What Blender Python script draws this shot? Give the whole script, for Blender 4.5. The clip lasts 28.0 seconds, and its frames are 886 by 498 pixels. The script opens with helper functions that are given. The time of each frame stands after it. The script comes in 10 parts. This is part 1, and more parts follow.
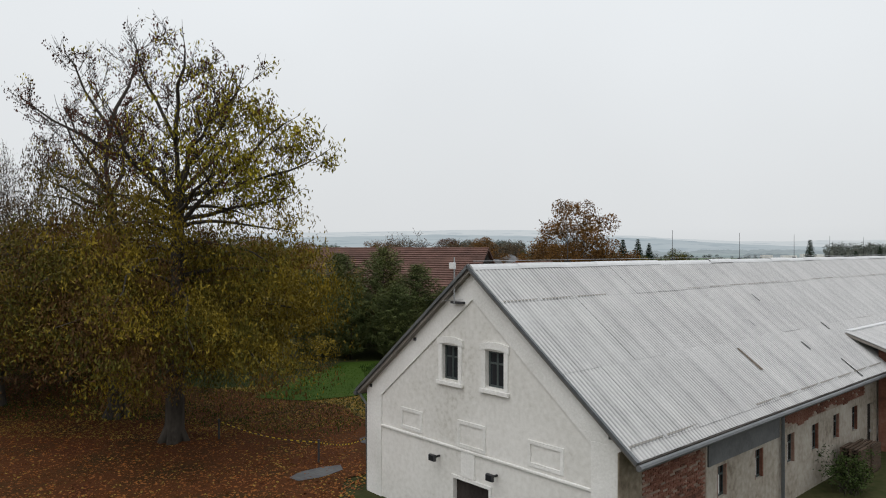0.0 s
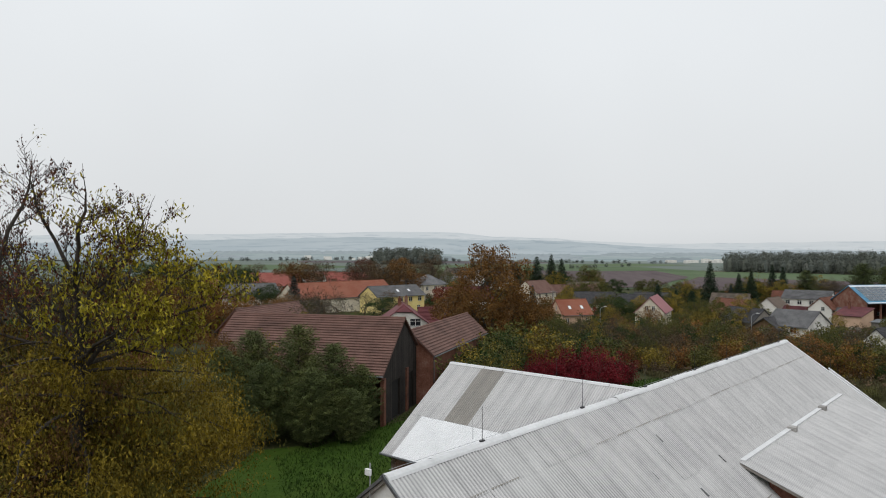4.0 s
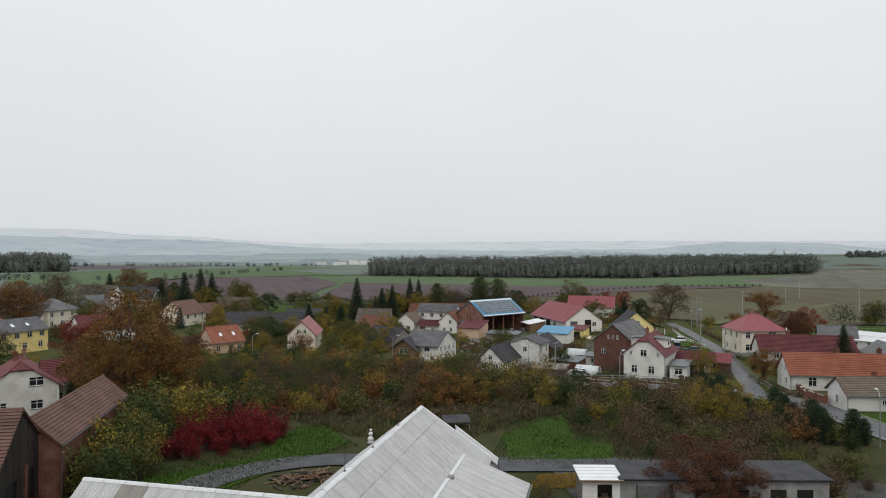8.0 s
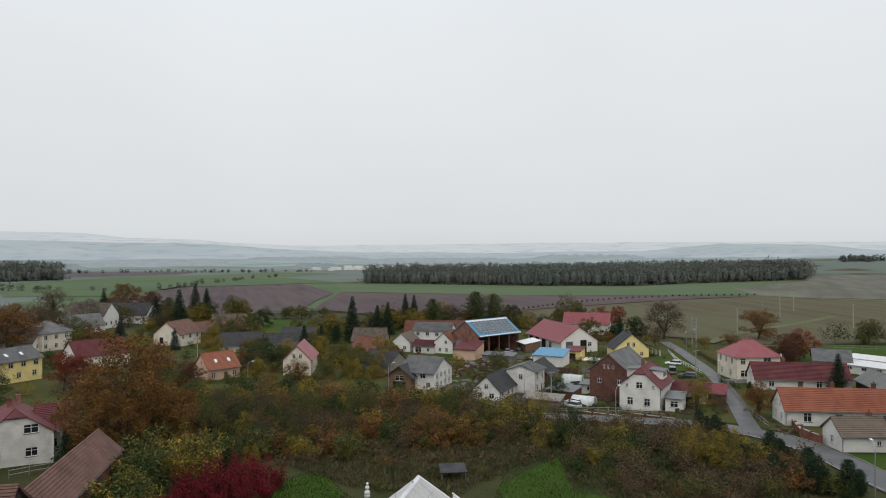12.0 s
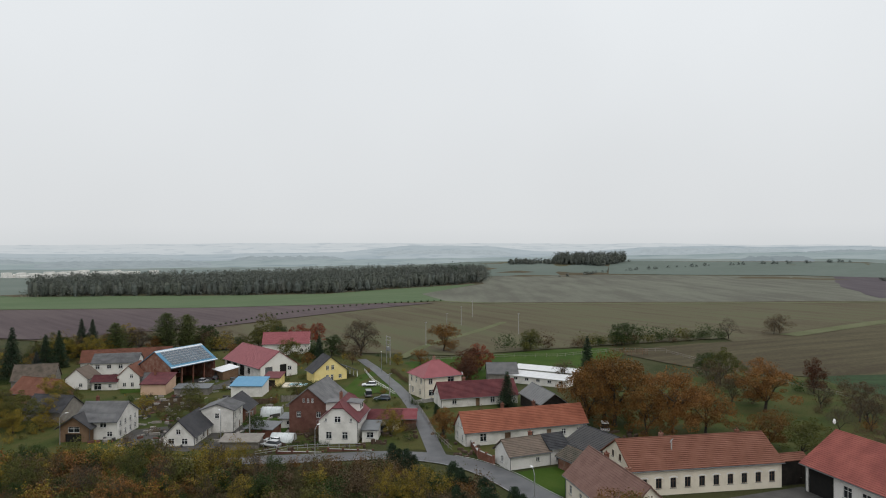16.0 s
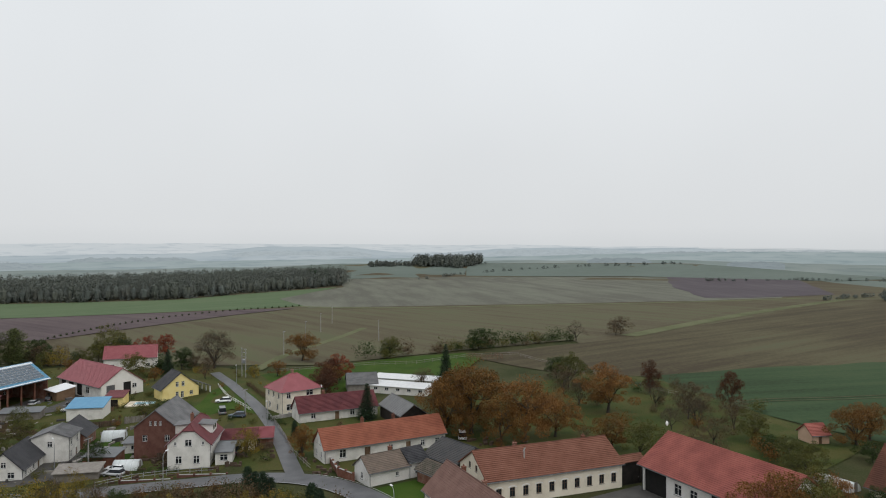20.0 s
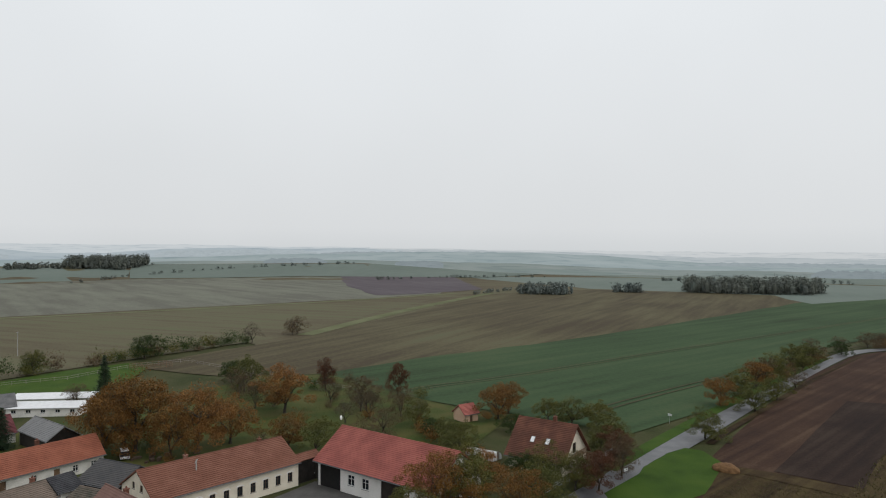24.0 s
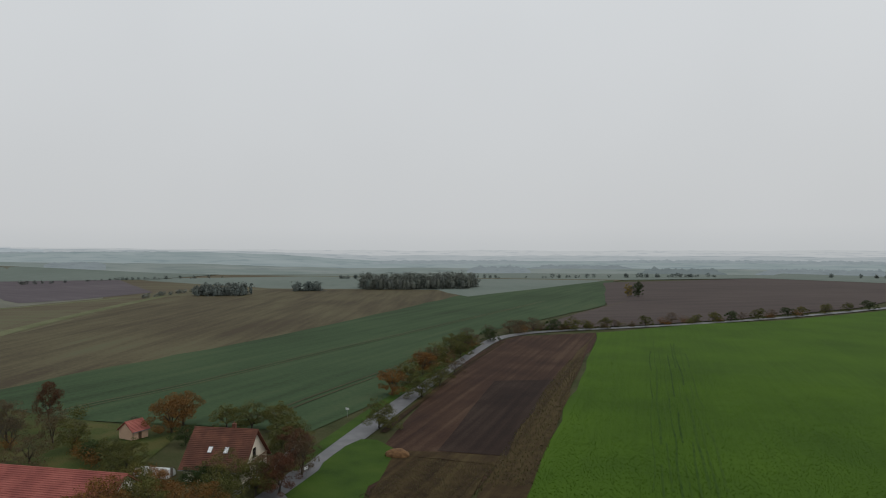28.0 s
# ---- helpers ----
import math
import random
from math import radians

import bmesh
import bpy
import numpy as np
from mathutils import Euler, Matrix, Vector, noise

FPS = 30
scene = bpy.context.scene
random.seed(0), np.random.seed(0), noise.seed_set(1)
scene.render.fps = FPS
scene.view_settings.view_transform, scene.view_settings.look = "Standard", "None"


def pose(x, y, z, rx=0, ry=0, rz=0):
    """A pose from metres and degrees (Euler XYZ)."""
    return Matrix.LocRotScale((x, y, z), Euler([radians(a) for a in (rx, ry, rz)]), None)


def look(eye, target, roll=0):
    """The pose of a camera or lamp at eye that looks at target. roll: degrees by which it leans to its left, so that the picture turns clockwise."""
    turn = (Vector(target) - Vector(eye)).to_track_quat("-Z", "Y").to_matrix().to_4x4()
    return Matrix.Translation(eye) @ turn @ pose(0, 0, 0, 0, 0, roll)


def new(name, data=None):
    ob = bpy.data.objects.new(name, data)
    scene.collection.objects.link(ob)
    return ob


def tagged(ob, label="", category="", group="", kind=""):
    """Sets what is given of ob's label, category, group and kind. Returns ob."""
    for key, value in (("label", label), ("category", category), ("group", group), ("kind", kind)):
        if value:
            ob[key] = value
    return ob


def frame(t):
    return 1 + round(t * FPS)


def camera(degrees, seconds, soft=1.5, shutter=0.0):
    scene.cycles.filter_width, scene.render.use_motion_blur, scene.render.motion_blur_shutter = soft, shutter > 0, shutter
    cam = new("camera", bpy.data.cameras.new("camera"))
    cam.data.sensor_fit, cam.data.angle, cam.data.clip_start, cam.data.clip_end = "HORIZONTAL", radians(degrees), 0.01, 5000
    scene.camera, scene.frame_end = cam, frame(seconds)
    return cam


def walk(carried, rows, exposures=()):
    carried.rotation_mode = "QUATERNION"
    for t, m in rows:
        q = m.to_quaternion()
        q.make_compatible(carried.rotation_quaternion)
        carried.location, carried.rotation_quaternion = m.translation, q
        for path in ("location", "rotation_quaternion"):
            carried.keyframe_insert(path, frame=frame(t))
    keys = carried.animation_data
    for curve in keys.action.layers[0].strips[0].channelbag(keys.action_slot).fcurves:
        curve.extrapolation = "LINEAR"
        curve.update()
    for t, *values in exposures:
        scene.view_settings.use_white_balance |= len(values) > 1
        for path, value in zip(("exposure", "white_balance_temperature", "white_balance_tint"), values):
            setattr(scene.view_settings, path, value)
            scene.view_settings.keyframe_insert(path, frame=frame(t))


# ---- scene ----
cam = camera(64.90, 28.0, soft=1.05)
EYE = 9.9
ROWS = [
    (0.00, 0.041, -0.030, -0.000, -0.87, -0.01, -0.04),
    (0.50, 0.065, -0.026, 0.918, -0.87, -0.01, -0.02),
    (1.00, 0.067, -0.033, 1.844, -0.88, -0.01, -0.00),
    (1.50, 0.066, -0.043, 2.762, -0.89, -0.01, 0.03),
    (2.00, 0.069, -0.047, 3.675, -0.89, -0.01, 0.07),
    (2.50, 0.071, -0.066, 4.572, -0.89, 0.01, 0.11),
    (3.00, 0.075, -0.081, 5.433, -1.30, 0.03, 0.06),
    (3.50, 0.080, -0.095, 6.293, -4.20, 0.05, 0.02),
    (4.00, 0.084, -0.109, 7.153, -7.66, 0.07, -0.03),
    (4.50, 0.088, -0.124, 8.014, -11.18, 0.09, -0.08),
    (5.00, 0.060, -0.060, 8.958, -14.71, 0.05, -0.07),
    (5.50, 0.009, -0.048, 9.859, -18.24, 0.02, -0.08),
    (6.00, -0.026, -0.068, 10.774, -21.75, -0.01, -0.09),
    (6.50, -0.019, -0.075, 11.709, -25.23, -0.04, -0.10),
    (7.00, 0.053, -0.073, 12.649, -28.78, -0.06, -0.11),
    (7.50, 0.045, -0.074, 13.554, -32.39, -0.06, -0.10),
    (8.00, -0.021, -0.028, 14.462, -35.70, -0.05, -0.08),
    (8.50, -0.024, 0.057, 15.279, -36.22, -0.03, -0.06),
    (9.00, -0.023, 0.113, 15.900, -36.21, -0.03, -0.03),
    (9.50, -0.022, 0.136, 16.552, -36.18, -0.03, 0.00),
    (10.00, -0.016, 0.119, 17.365, -36.16, -0.01, 0.02),
    (10.50, -0.026, 0.098, 18.213, -36.14, 0.01, 0.04),
    (11.00, -0.070, 0.098, 19.096, -36.13, 0.02, 0.07),
    (11.50, -0.109, 0.090, 20.031, -36.12, 0.02, 0.09),
    (12.00, -0.110, 0.064, 20.984, -36.11, 0.03, 0.11),
    (12.50, -0.072, -0.012, 21.917, -36.84, 0.04, 0.10),
    (13.00, 0.007, -0.158, 22.765, -44.15, 0.03, 0.04),
    (13.50, 0.084, -0.293, 23.611, -55.96, 0.04, -0.04),
    (13.75, 0.093, -0.244, 24.159, -59.40, 0.02, -0.02),
    (14.10, 0.106, -0.175, 24.927, -60.35, 0.00, -0.01),
    (14.60, 0.125, -0.077, 26.023, -60.39, -0.03, 0.02),
    (15.50, 0.158, 0.101, 27.997, -60.39, -0.09, 0.07),
    (16.00, 0.129, 0.088, 28.927, -60.39, -0.06, 0.07),
    (16.50, 0.099, 0.074, 29.823, -60.41, -0.03, 0.07),
    (17.00, 0.098, 0.065, 30.682, -60.41, 0.02, 0.06),
    (17.50, 0.110, 0.063, 31.396, -60.41, 0.07, 0.04),
    (18.00, 0.106, 0.059, 31.788, -60.41, 0.07, 0.03),
    (18.50, 0.088, 0.051, 31.905, -61.75, 0.05, 0.02),
    (19.00, 0.075, 0.033, 31.891, -65.15, 0.02, 0.00),
    (19.50, 0.056, 0.006, 31.840, -68.50, 0.00, -0.02),
    (20.00, 0.005, -0.007, 31.776, -71.84, -0.02, -0.04),
    (20.50, -0.080, -0.004, 31.735, -75.19, -0.03, -0.05),
    (21.00, -0.175, -0.024, 31.737, -78.51, -0.04, -0.06),
    (21.50, -0.256, -0.053, 31.748, -81.79, -0.06, -0.07),
    (23.50, 0.046, -0.041, 31.776, -94.71, 0.02, -0.12),
    (24.00, 0.078, -0.000, 31.890, -97.96, 0.03, -0.12),
    (24.50, 0.061, 0.003, 31.979, -101.22, 0.03, -0.10),
    (25.00, -0.004, -0.014, 32.067, -104.46, 0.02, -0.07),
    (25.50, -0.068, -0.033, 32.159, -107.71, 0.01, -0.03),
    (26.00, -0.092, -0.021, 32.229, -110.95, 0.01, 0.01),
    (26.50, -0.104, -0.006, 32.293, -114.21, -0.00, 0.05),
    (27.00, -0.137, 0.029, 32.375, -117.45, -0.02, 0.07),
    (27.50, -0.176, 0.047, 32.439, -120.70, -0.04, 0.08),
    (28.00, -0.204, 0.069, 32.502, -123.83, -0.06, 0.08),
]
walk(cam, [(t, pose(x, y, EYE + z, 90 + pitch, roll, yaw)) for t, x, y, z, yaw, pitch, roll in ROWS],
     [(0.0, 0.05), (24.5, 0.0), (25.5, 0.0), (26.0, -0.03), (26.5, -0.12), (27.2, -0.22), (28.0, -0.32)])

# world: an even overcast sky, brighter towards the zenith
world = bpy.data.worlds.new("overcast")
scene.world = world
world.use_nodes = True
wn, wl = world.node_tree.nodes, world.node_tree.links
wn.clear()
w_out = wn.new("ShaderNodeOutputWorld")
w_bg = wn.new("ShaderNodeBackground")
w_sky = wn.new("ShaderNodeTexSky")
w_sky.sky_type, w_sky.sun_disc = "NISHITA", False
w_sky.sun_elevation, w_sky.sun_rotation = radians(38), radians(200)
w_sky.dust_density, w_sky.ozone_density = 8.0, 0.6
w_geo = wn.new("ShaderNodeTexCoord")
w_sep = wn.new("ShaderNodeSeparateXYZ")
w_ramp = wn.new("ShaderNodeValToRGB")
w_ramp.color_ramp.elements[0].position, w_ramp.color_ramp.elements[0].color = 0.0, (0.66, 0.685, 0.70, 1)
w_ramp.color_ramp.elements[1].position, w_ramp.color_ramp.elements[1].color = 1.0, (1.15, 1.19, 1.23, 1)
for at, col in ((0.03, (0.72, 0.74, 0.755)), (0.33, (0.81, 0.84, 0.865)), (0.5, (0.88, 0.91, 0.94))):
    e = w_ramp.color_ramp.elements.new(at)
    e.color = (*col, 1)
w_noise = wn.new("ShaderNodeTexNoise")
w_noise.inputs["Scale"].default_value, w_noise.inputs["Detail"].default_value = 2.2, 3.0
w_cloud = wn.new("ShaderNodeMapRange")
w_cloud.inputs["To Min"].default_value, w_cloud.inputs["To Max"].default_value = 0.93, 1.07
w_mul = wn.new("ShaderNodeMix")
w_mul.data_type, w_mul.blend_type = "RGBA", "MULTIPLY"
w_mul.inputs["Factor"].default_value = 1.0
w_mix = wn.new("ShaderNodeMix")
w_mix.data_type = "RGBA"
w_mix.inputs["Factor"].default_value = 0.04
w_scale = wn.new("ShaderNodeVectorMath")
w_scale.operation = "SCALE"
w_scale.inputs["Scale"].default_value = 0.1
wl.new(w_geo.outputs["Generated"], w_sep.inputs[0])
wl.new(w_sep.outputs["Z"], w_ramp.inputs[0])
wl.new(w_geo.outputs["Generated"], w_noise.inputs["Vector"])
wl.new(w_noise.outputs["Fac"], w_cloud.inputs["Value"])
wl.new(w_ramp.outputs["Color"], w_mul.inputs["A"])
wl.new(w_cloud.outputs["Result"], w_mul.inputs["B"])
wl.new(w_sky.outputs["Color"], w_scale.inputs[0])
wl.new(w_mul.outputs["Result"], w_mix.inputs["A"])
wl.new(w_scale.outputs["Vector"], w_mix.inputs["B"])
wl.new(w_mix.outputs["Result"], w_bg.inputs["Color"])
wl.new(w_bg.outputs[0], w_out.inputs[0])

sun_data = bpy.data.lights.new("sun", "SUN")
sun_data.energy, sun_data.angle, sun_data.color = 0.75, radians(40), (1.0, 0.98, 0.95)
sun = new("sun", sun_data)
sun.matrix_basis = look((0, 0, 60), (0 + 0.35 * 60, 0.55 * 60, 0))

# ---- materials ----
def surface(name, cols, scale=1.0, rough=0.85, bump=0.2, fine=14.0, metal=0.0, by_object=0.12, by_island=0.0, stretch=(1, 1, 1), local=False, spec=0.3, rows=None):
    """Base colours laid out by large and fine noise, with a fine relief."""
    m = bpy.data.materials.new(name)
    m.use_nodes = True
    n, l = m.node_tree.nodes, m.node_tree.links
    b = n["Principled BSDF"]
    b.inputs["Roughness"].default_value, b.inputs["Metallic"].default_value = rough, metal
    b.inputs["Specular IOR Level"].default_value = spec
    if local:
        src = n.new("ShaderNodeTexCoord").outputs["Object"]
    else:
        src = n.new("ShaderNodeNewGeometry").outputs["Position"]
    mp = n.new("ShaderNodeMapping")
    mp.inputs["Scale"].default_value = stretch
    l.new(src, mp.inputs["Vector"])
    if local:
        away = n.new("ShaderNodeVectorMath")
        away.operation = "MULTIPLY"
        away.inputs[1].default_value = (90, 70, 50)
        l.new(n.new("ShaderNodeObjectInfo").outputs["Random"], away.inputs[0])
        l.new(away.outputs[0], mp.inputs["Location"])
    n1, n2 = n.new("ShaderNodeTexNoise"), n.new("ShaderNodeTexNoise")
    n1.inputs["Scale"].default_value, n1.inputs["Detail"].default_value = scale, 5.0
    n2.inputs["Scale"].default_value, n2.inputs["Detail"].default_value = fine, 6.0
    l.new(mp.outputs[0], n1.inputs["Vector"])
    l.new(mp.outputs[0], n2.inputs["Vector"])
    ad = n.new("ShaderNodeMath")
    ad.operation = "MULTIPLY_ADD"
    ad.inputs[1].default_value, ad.inputs[2].default_value = 0.45, 0.0
    l.new(n2.outputs["Fac"], ad.inputs[0])
    sm = n.new("ShaderNodeMath")
    sm.operation = "MULTIPLY_ADD"
    sm.inputs[1].default_value = 0.65
    l.new(n1.outputs["Fac"], sm.inputs[0])
    l.new(ad.outputs[0], sm.inputs[2])
    last = sm.outputs[0]
    if rows:
        # drill rows and tramlines: angle, spacing, strength
        turn, thin = n.new("ShaderNodeMapping"), n.new("ShaderNodeMapping")
        turn.inputs["Rotation"].default_value = (0, 0, -radians(rows[0]))
        thin.inputs["Scale"].default_value = (0.012, 1.0 / rows[1], 1)
        l.new(src, turn.inputs["Vector"])
        l.new(turn.outputs[0], thin.inputs["Vector"])
        n3 = n.new("ShaderNodeTexNoise")
        n3.inputs["Scale"].default_value, n3.inputs["Detail"].default_value = 1.0, 5.0
        l.new(thin.outputs[0], n3.inputs["Vector"])
        mr3 = n.new("ShaderNodeMapRange")
        mr3.inputs["From Min"].default_value, mr3.inputs["From Max"].default_value = 0.3, 0.7
        mr3.inputs["To Min"].default_value, mr3.inputs["To Max"].default_value = -rows[2], rows[2]
        mr3.clamp = True
        l.new(n3.outputs["Fac"], mr3.inputs["Value"])
        a3 = n.new("ShaderNodeMath")
        l.new(last, a3.inputs[0])
        l.new(mr3.outputs[0], a3.inputs[1])
        last = a3.outputs[0]
    for amount, kind in ((by_object, "o"), (by_island, "i")):
        if amount:
            r = n.new("ShaderNodeObjectInfo").outputs["Random"] if kind == "o" else n.new("ShaderNodeNewGeometry").outputs["Random Per Island"]
            mr = n.new("ShaderNodeMapRange")
            mr.inputs["To Min"].default_value, mr.inputs["To Max"].default_value = -amount, amount
            l.new(r, mr.inputs["Value"])
            a2 = n.new("ShaderNodeMath")
            l.new(last, a2.inputs[0])
            l.new(mr.outputs[0], a2.inputs[1])
            last = a2.outputs[0]
    ramp = n.new("ShaderNodeValToRGB")
    els = ramp.color_ramp.elements
    k = len(cols)
    spots = [0.32 + 0.46 * i / max(1, k - 1) for i in range(k)]
    els[0].position, els[0].color = spots[0], (*cols[0], 1)
    els[1].position, els[1].color = spots[-1], (*cols[-1], 1)
    for p, c in zip(spots[1:-1], cols[1:-1]):
        els.new(p).color = (*c, 1)
    l.new(last, ramp.inputs[0])
    l.new(ramp.outputs["Color"], b.inputs["Base Color"])
    if bump:
        bp = n.new("ShaderNodeBump")
        bp.inputs["Strength"].default_value, bp.inputs["Distance"].default_value = bump, 0.05
        l.new(n2.outputs["Fac"], bp.inputs["Height"])
        l.new(bp.outputs[0], b.inputs["Normal"])
    return m


def leafy(name, cols, rough=0.75, grain=0.45):
    """Leaves: one tint a leaf, shifted a little for each plant."""
    m = bpy.data.materials.new(name)
    m.use_nodes = True
    n, l = m.node_tree.nodes, m.node_tree.links
    b = n["Principled BSDF"]
    b.inputs["Roughness"].default_value = rough
    b.inputs["Specular IOR Level"].default_value = 0.15
    isl = n.new("ShaderNodeNewGeometry")
    ob = n.new("ShaderNodeObjectInfo")
    nz = n.new("ShaderNodeTexNoise")
    nz.inputs["Scale"].default_value = grain
    l.new(isl.outputs["Position"], nz.inputs["Vector"])
    a = n.new("ShaderNodeMath")
    a.operation = "MULTIPLY_ADD"
    a.inputs[1].default_value = 0.34
    l.new(isl.outputs["Random Per Island"], a.inputs[0])
    mr = n.new("ShaderNodeMapRange")
    mr.inputs["From Min"].default_value, mr.inputs["From Max"].default_value = 0.3, 0.7
    mr.inputs["To Min"].default_value, mr.inputs["To Max"].default_value = 0.0, 0.46
    l.new(nz.outputs["Fac"], mr.inputs["Value"])
    l.new(mr.outputs[0], a.inputs[2])
    o2 = n.new("ShaderNodeMath")
    o2.operation = "MULTIPLY_ADD"
    o2.inputs[1].default_value = 0.22
    l.new(ob.outputs["Random"], o2.inputs[0])
    l.new(a.outputs[0], o2.inputs[2])
    ramp = n.new("ShaderNodeValToRGB")
    els = ramp.color_ramp.elements
    els[0].color, els[1].color = (*cols[0], 1), (*cols[-1], 1)
    k = len(cols)
    for i in range(1, k - 1):
        els.new(i / (k - 1)).color = (*cols[i], 1)
    l.new(o2.outputs[0], ramp.inputs[0])
    l.new(ramp.outputs["Color"], b.inputs["Base Color"])
    return m


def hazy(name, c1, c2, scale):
    """The far distance: a plain glowing backdrop with patches of fields and woods, its haze put into the colour."""
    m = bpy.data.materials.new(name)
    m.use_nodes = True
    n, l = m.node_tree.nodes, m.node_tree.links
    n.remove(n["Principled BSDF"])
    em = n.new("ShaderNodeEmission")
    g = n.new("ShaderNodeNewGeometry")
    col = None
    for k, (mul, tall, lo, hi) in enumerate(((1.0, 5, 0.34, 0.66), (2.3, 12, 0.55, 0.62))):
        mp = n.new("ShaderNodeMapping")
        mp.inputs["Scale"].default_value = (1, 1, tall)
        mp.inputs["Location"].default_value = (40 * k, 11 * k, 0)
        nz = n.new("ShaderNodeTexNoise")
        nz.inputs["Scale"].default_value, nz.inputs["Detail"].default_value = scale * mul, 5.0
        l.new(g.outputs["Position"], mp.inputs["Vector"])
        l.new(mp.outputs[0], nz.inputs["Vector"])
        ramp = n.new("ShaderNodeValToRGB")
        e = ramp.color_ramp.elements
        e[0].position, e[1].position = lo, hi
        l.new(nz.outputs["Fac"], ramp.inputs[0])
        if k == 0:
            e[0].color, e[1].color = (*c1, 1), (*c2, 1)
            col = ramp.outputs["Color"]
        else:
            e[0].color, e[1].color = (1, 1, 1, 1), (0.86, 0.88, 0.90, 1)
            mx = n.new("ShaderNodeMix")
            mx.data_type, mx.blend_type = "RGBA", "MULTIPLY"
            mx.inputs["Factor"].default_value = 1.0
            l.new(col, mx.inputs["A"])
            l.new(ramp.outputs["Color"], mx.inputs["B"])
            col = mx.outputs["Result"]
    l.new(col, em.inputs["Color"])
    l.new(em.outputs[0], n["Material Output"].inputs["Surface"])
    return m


M = {}
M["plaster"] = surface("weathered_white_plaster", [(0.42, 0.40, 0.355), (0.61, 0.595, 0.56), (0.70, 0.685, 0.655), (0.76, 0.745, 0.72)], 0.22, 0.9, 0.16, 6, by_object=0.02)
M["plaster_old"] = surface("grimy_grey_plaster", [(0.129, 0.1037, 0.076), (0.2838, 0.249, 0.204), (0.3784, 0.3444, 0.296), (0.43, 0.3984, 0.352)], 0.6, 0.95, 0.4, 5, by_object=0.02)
M["render_tan"] = surface("crumbling_tan_render", [(0.10, 0.08, 0.055), (0.24, 0.20, 0.15), (0.33, 0.29, 0.22)], 1.1, 0.95, 0.6, 6)
M["brick_dark"] = surface("dark_red_brick", [(0.060, 0.030, 0.024), (0.115, 0.050, 0.038), (0.15, 0.075, 0.058)], 0.9, 0.9, 0.5, 8)
M["timber_dark"] = surface("dark_brown_timber", [(0.045, 0.03, 0.02), (0.10, 0.068, 0.048)], 1.2, 0.8, 0.3, 12)
M["plaster_trim"] = surface("white_lime_trim", [(0.58, 0.57, 0.54), (0.82, 0.81, 0.79)], 0.6, 0.9, 0.2, 12, by_object=0.03)
M["white"] = surface("white_render", [(0.484, 0.4698, 0.4335), (0.6864, 0.6699, 0.629), (0.7392, 0.7221, 0.6885)], 0.5, 0.9, 0.15, 10)
M["cream"] = surface("cream_render", [(0.50, 0.45, 0.36), (0.68, 0.62, 0.51), (0.74, 0.69, 0.59)], 0.5, 0.9, 0.15, 10)
M["yellow"] = surface("yellow_render", [(0.60, 0.46, 0.17), (0.74, 0.60, 0.25), (0.78, 0.66, 0.32)], 0.5, 0.9, 0.12, 10)
M["salmon"] = surface("salmon_render", [(0.50, 0.33, 0.23), (0.62, 0.44, 0.32)], 0.5, 0.9, 0.12, 10)
M["brick"] = surface("old_red_brick", [(0.068, 0.0328, 0.0234), (0.144, 0.0585, 0.0374), (0.2, 0.0897, 0.0624), (0.256, 0.1716, 0.1326)], 0.9, 0.9, 0.5, 8, by_object=0.15)
M["mortar"] = surface("lime_mortar", [(0.14, 0.095, 0.07), (0.26, 0.20, 0.16), (0.36, 0.31, 0.26)], 1.2, 0.95, 0.4, 9)


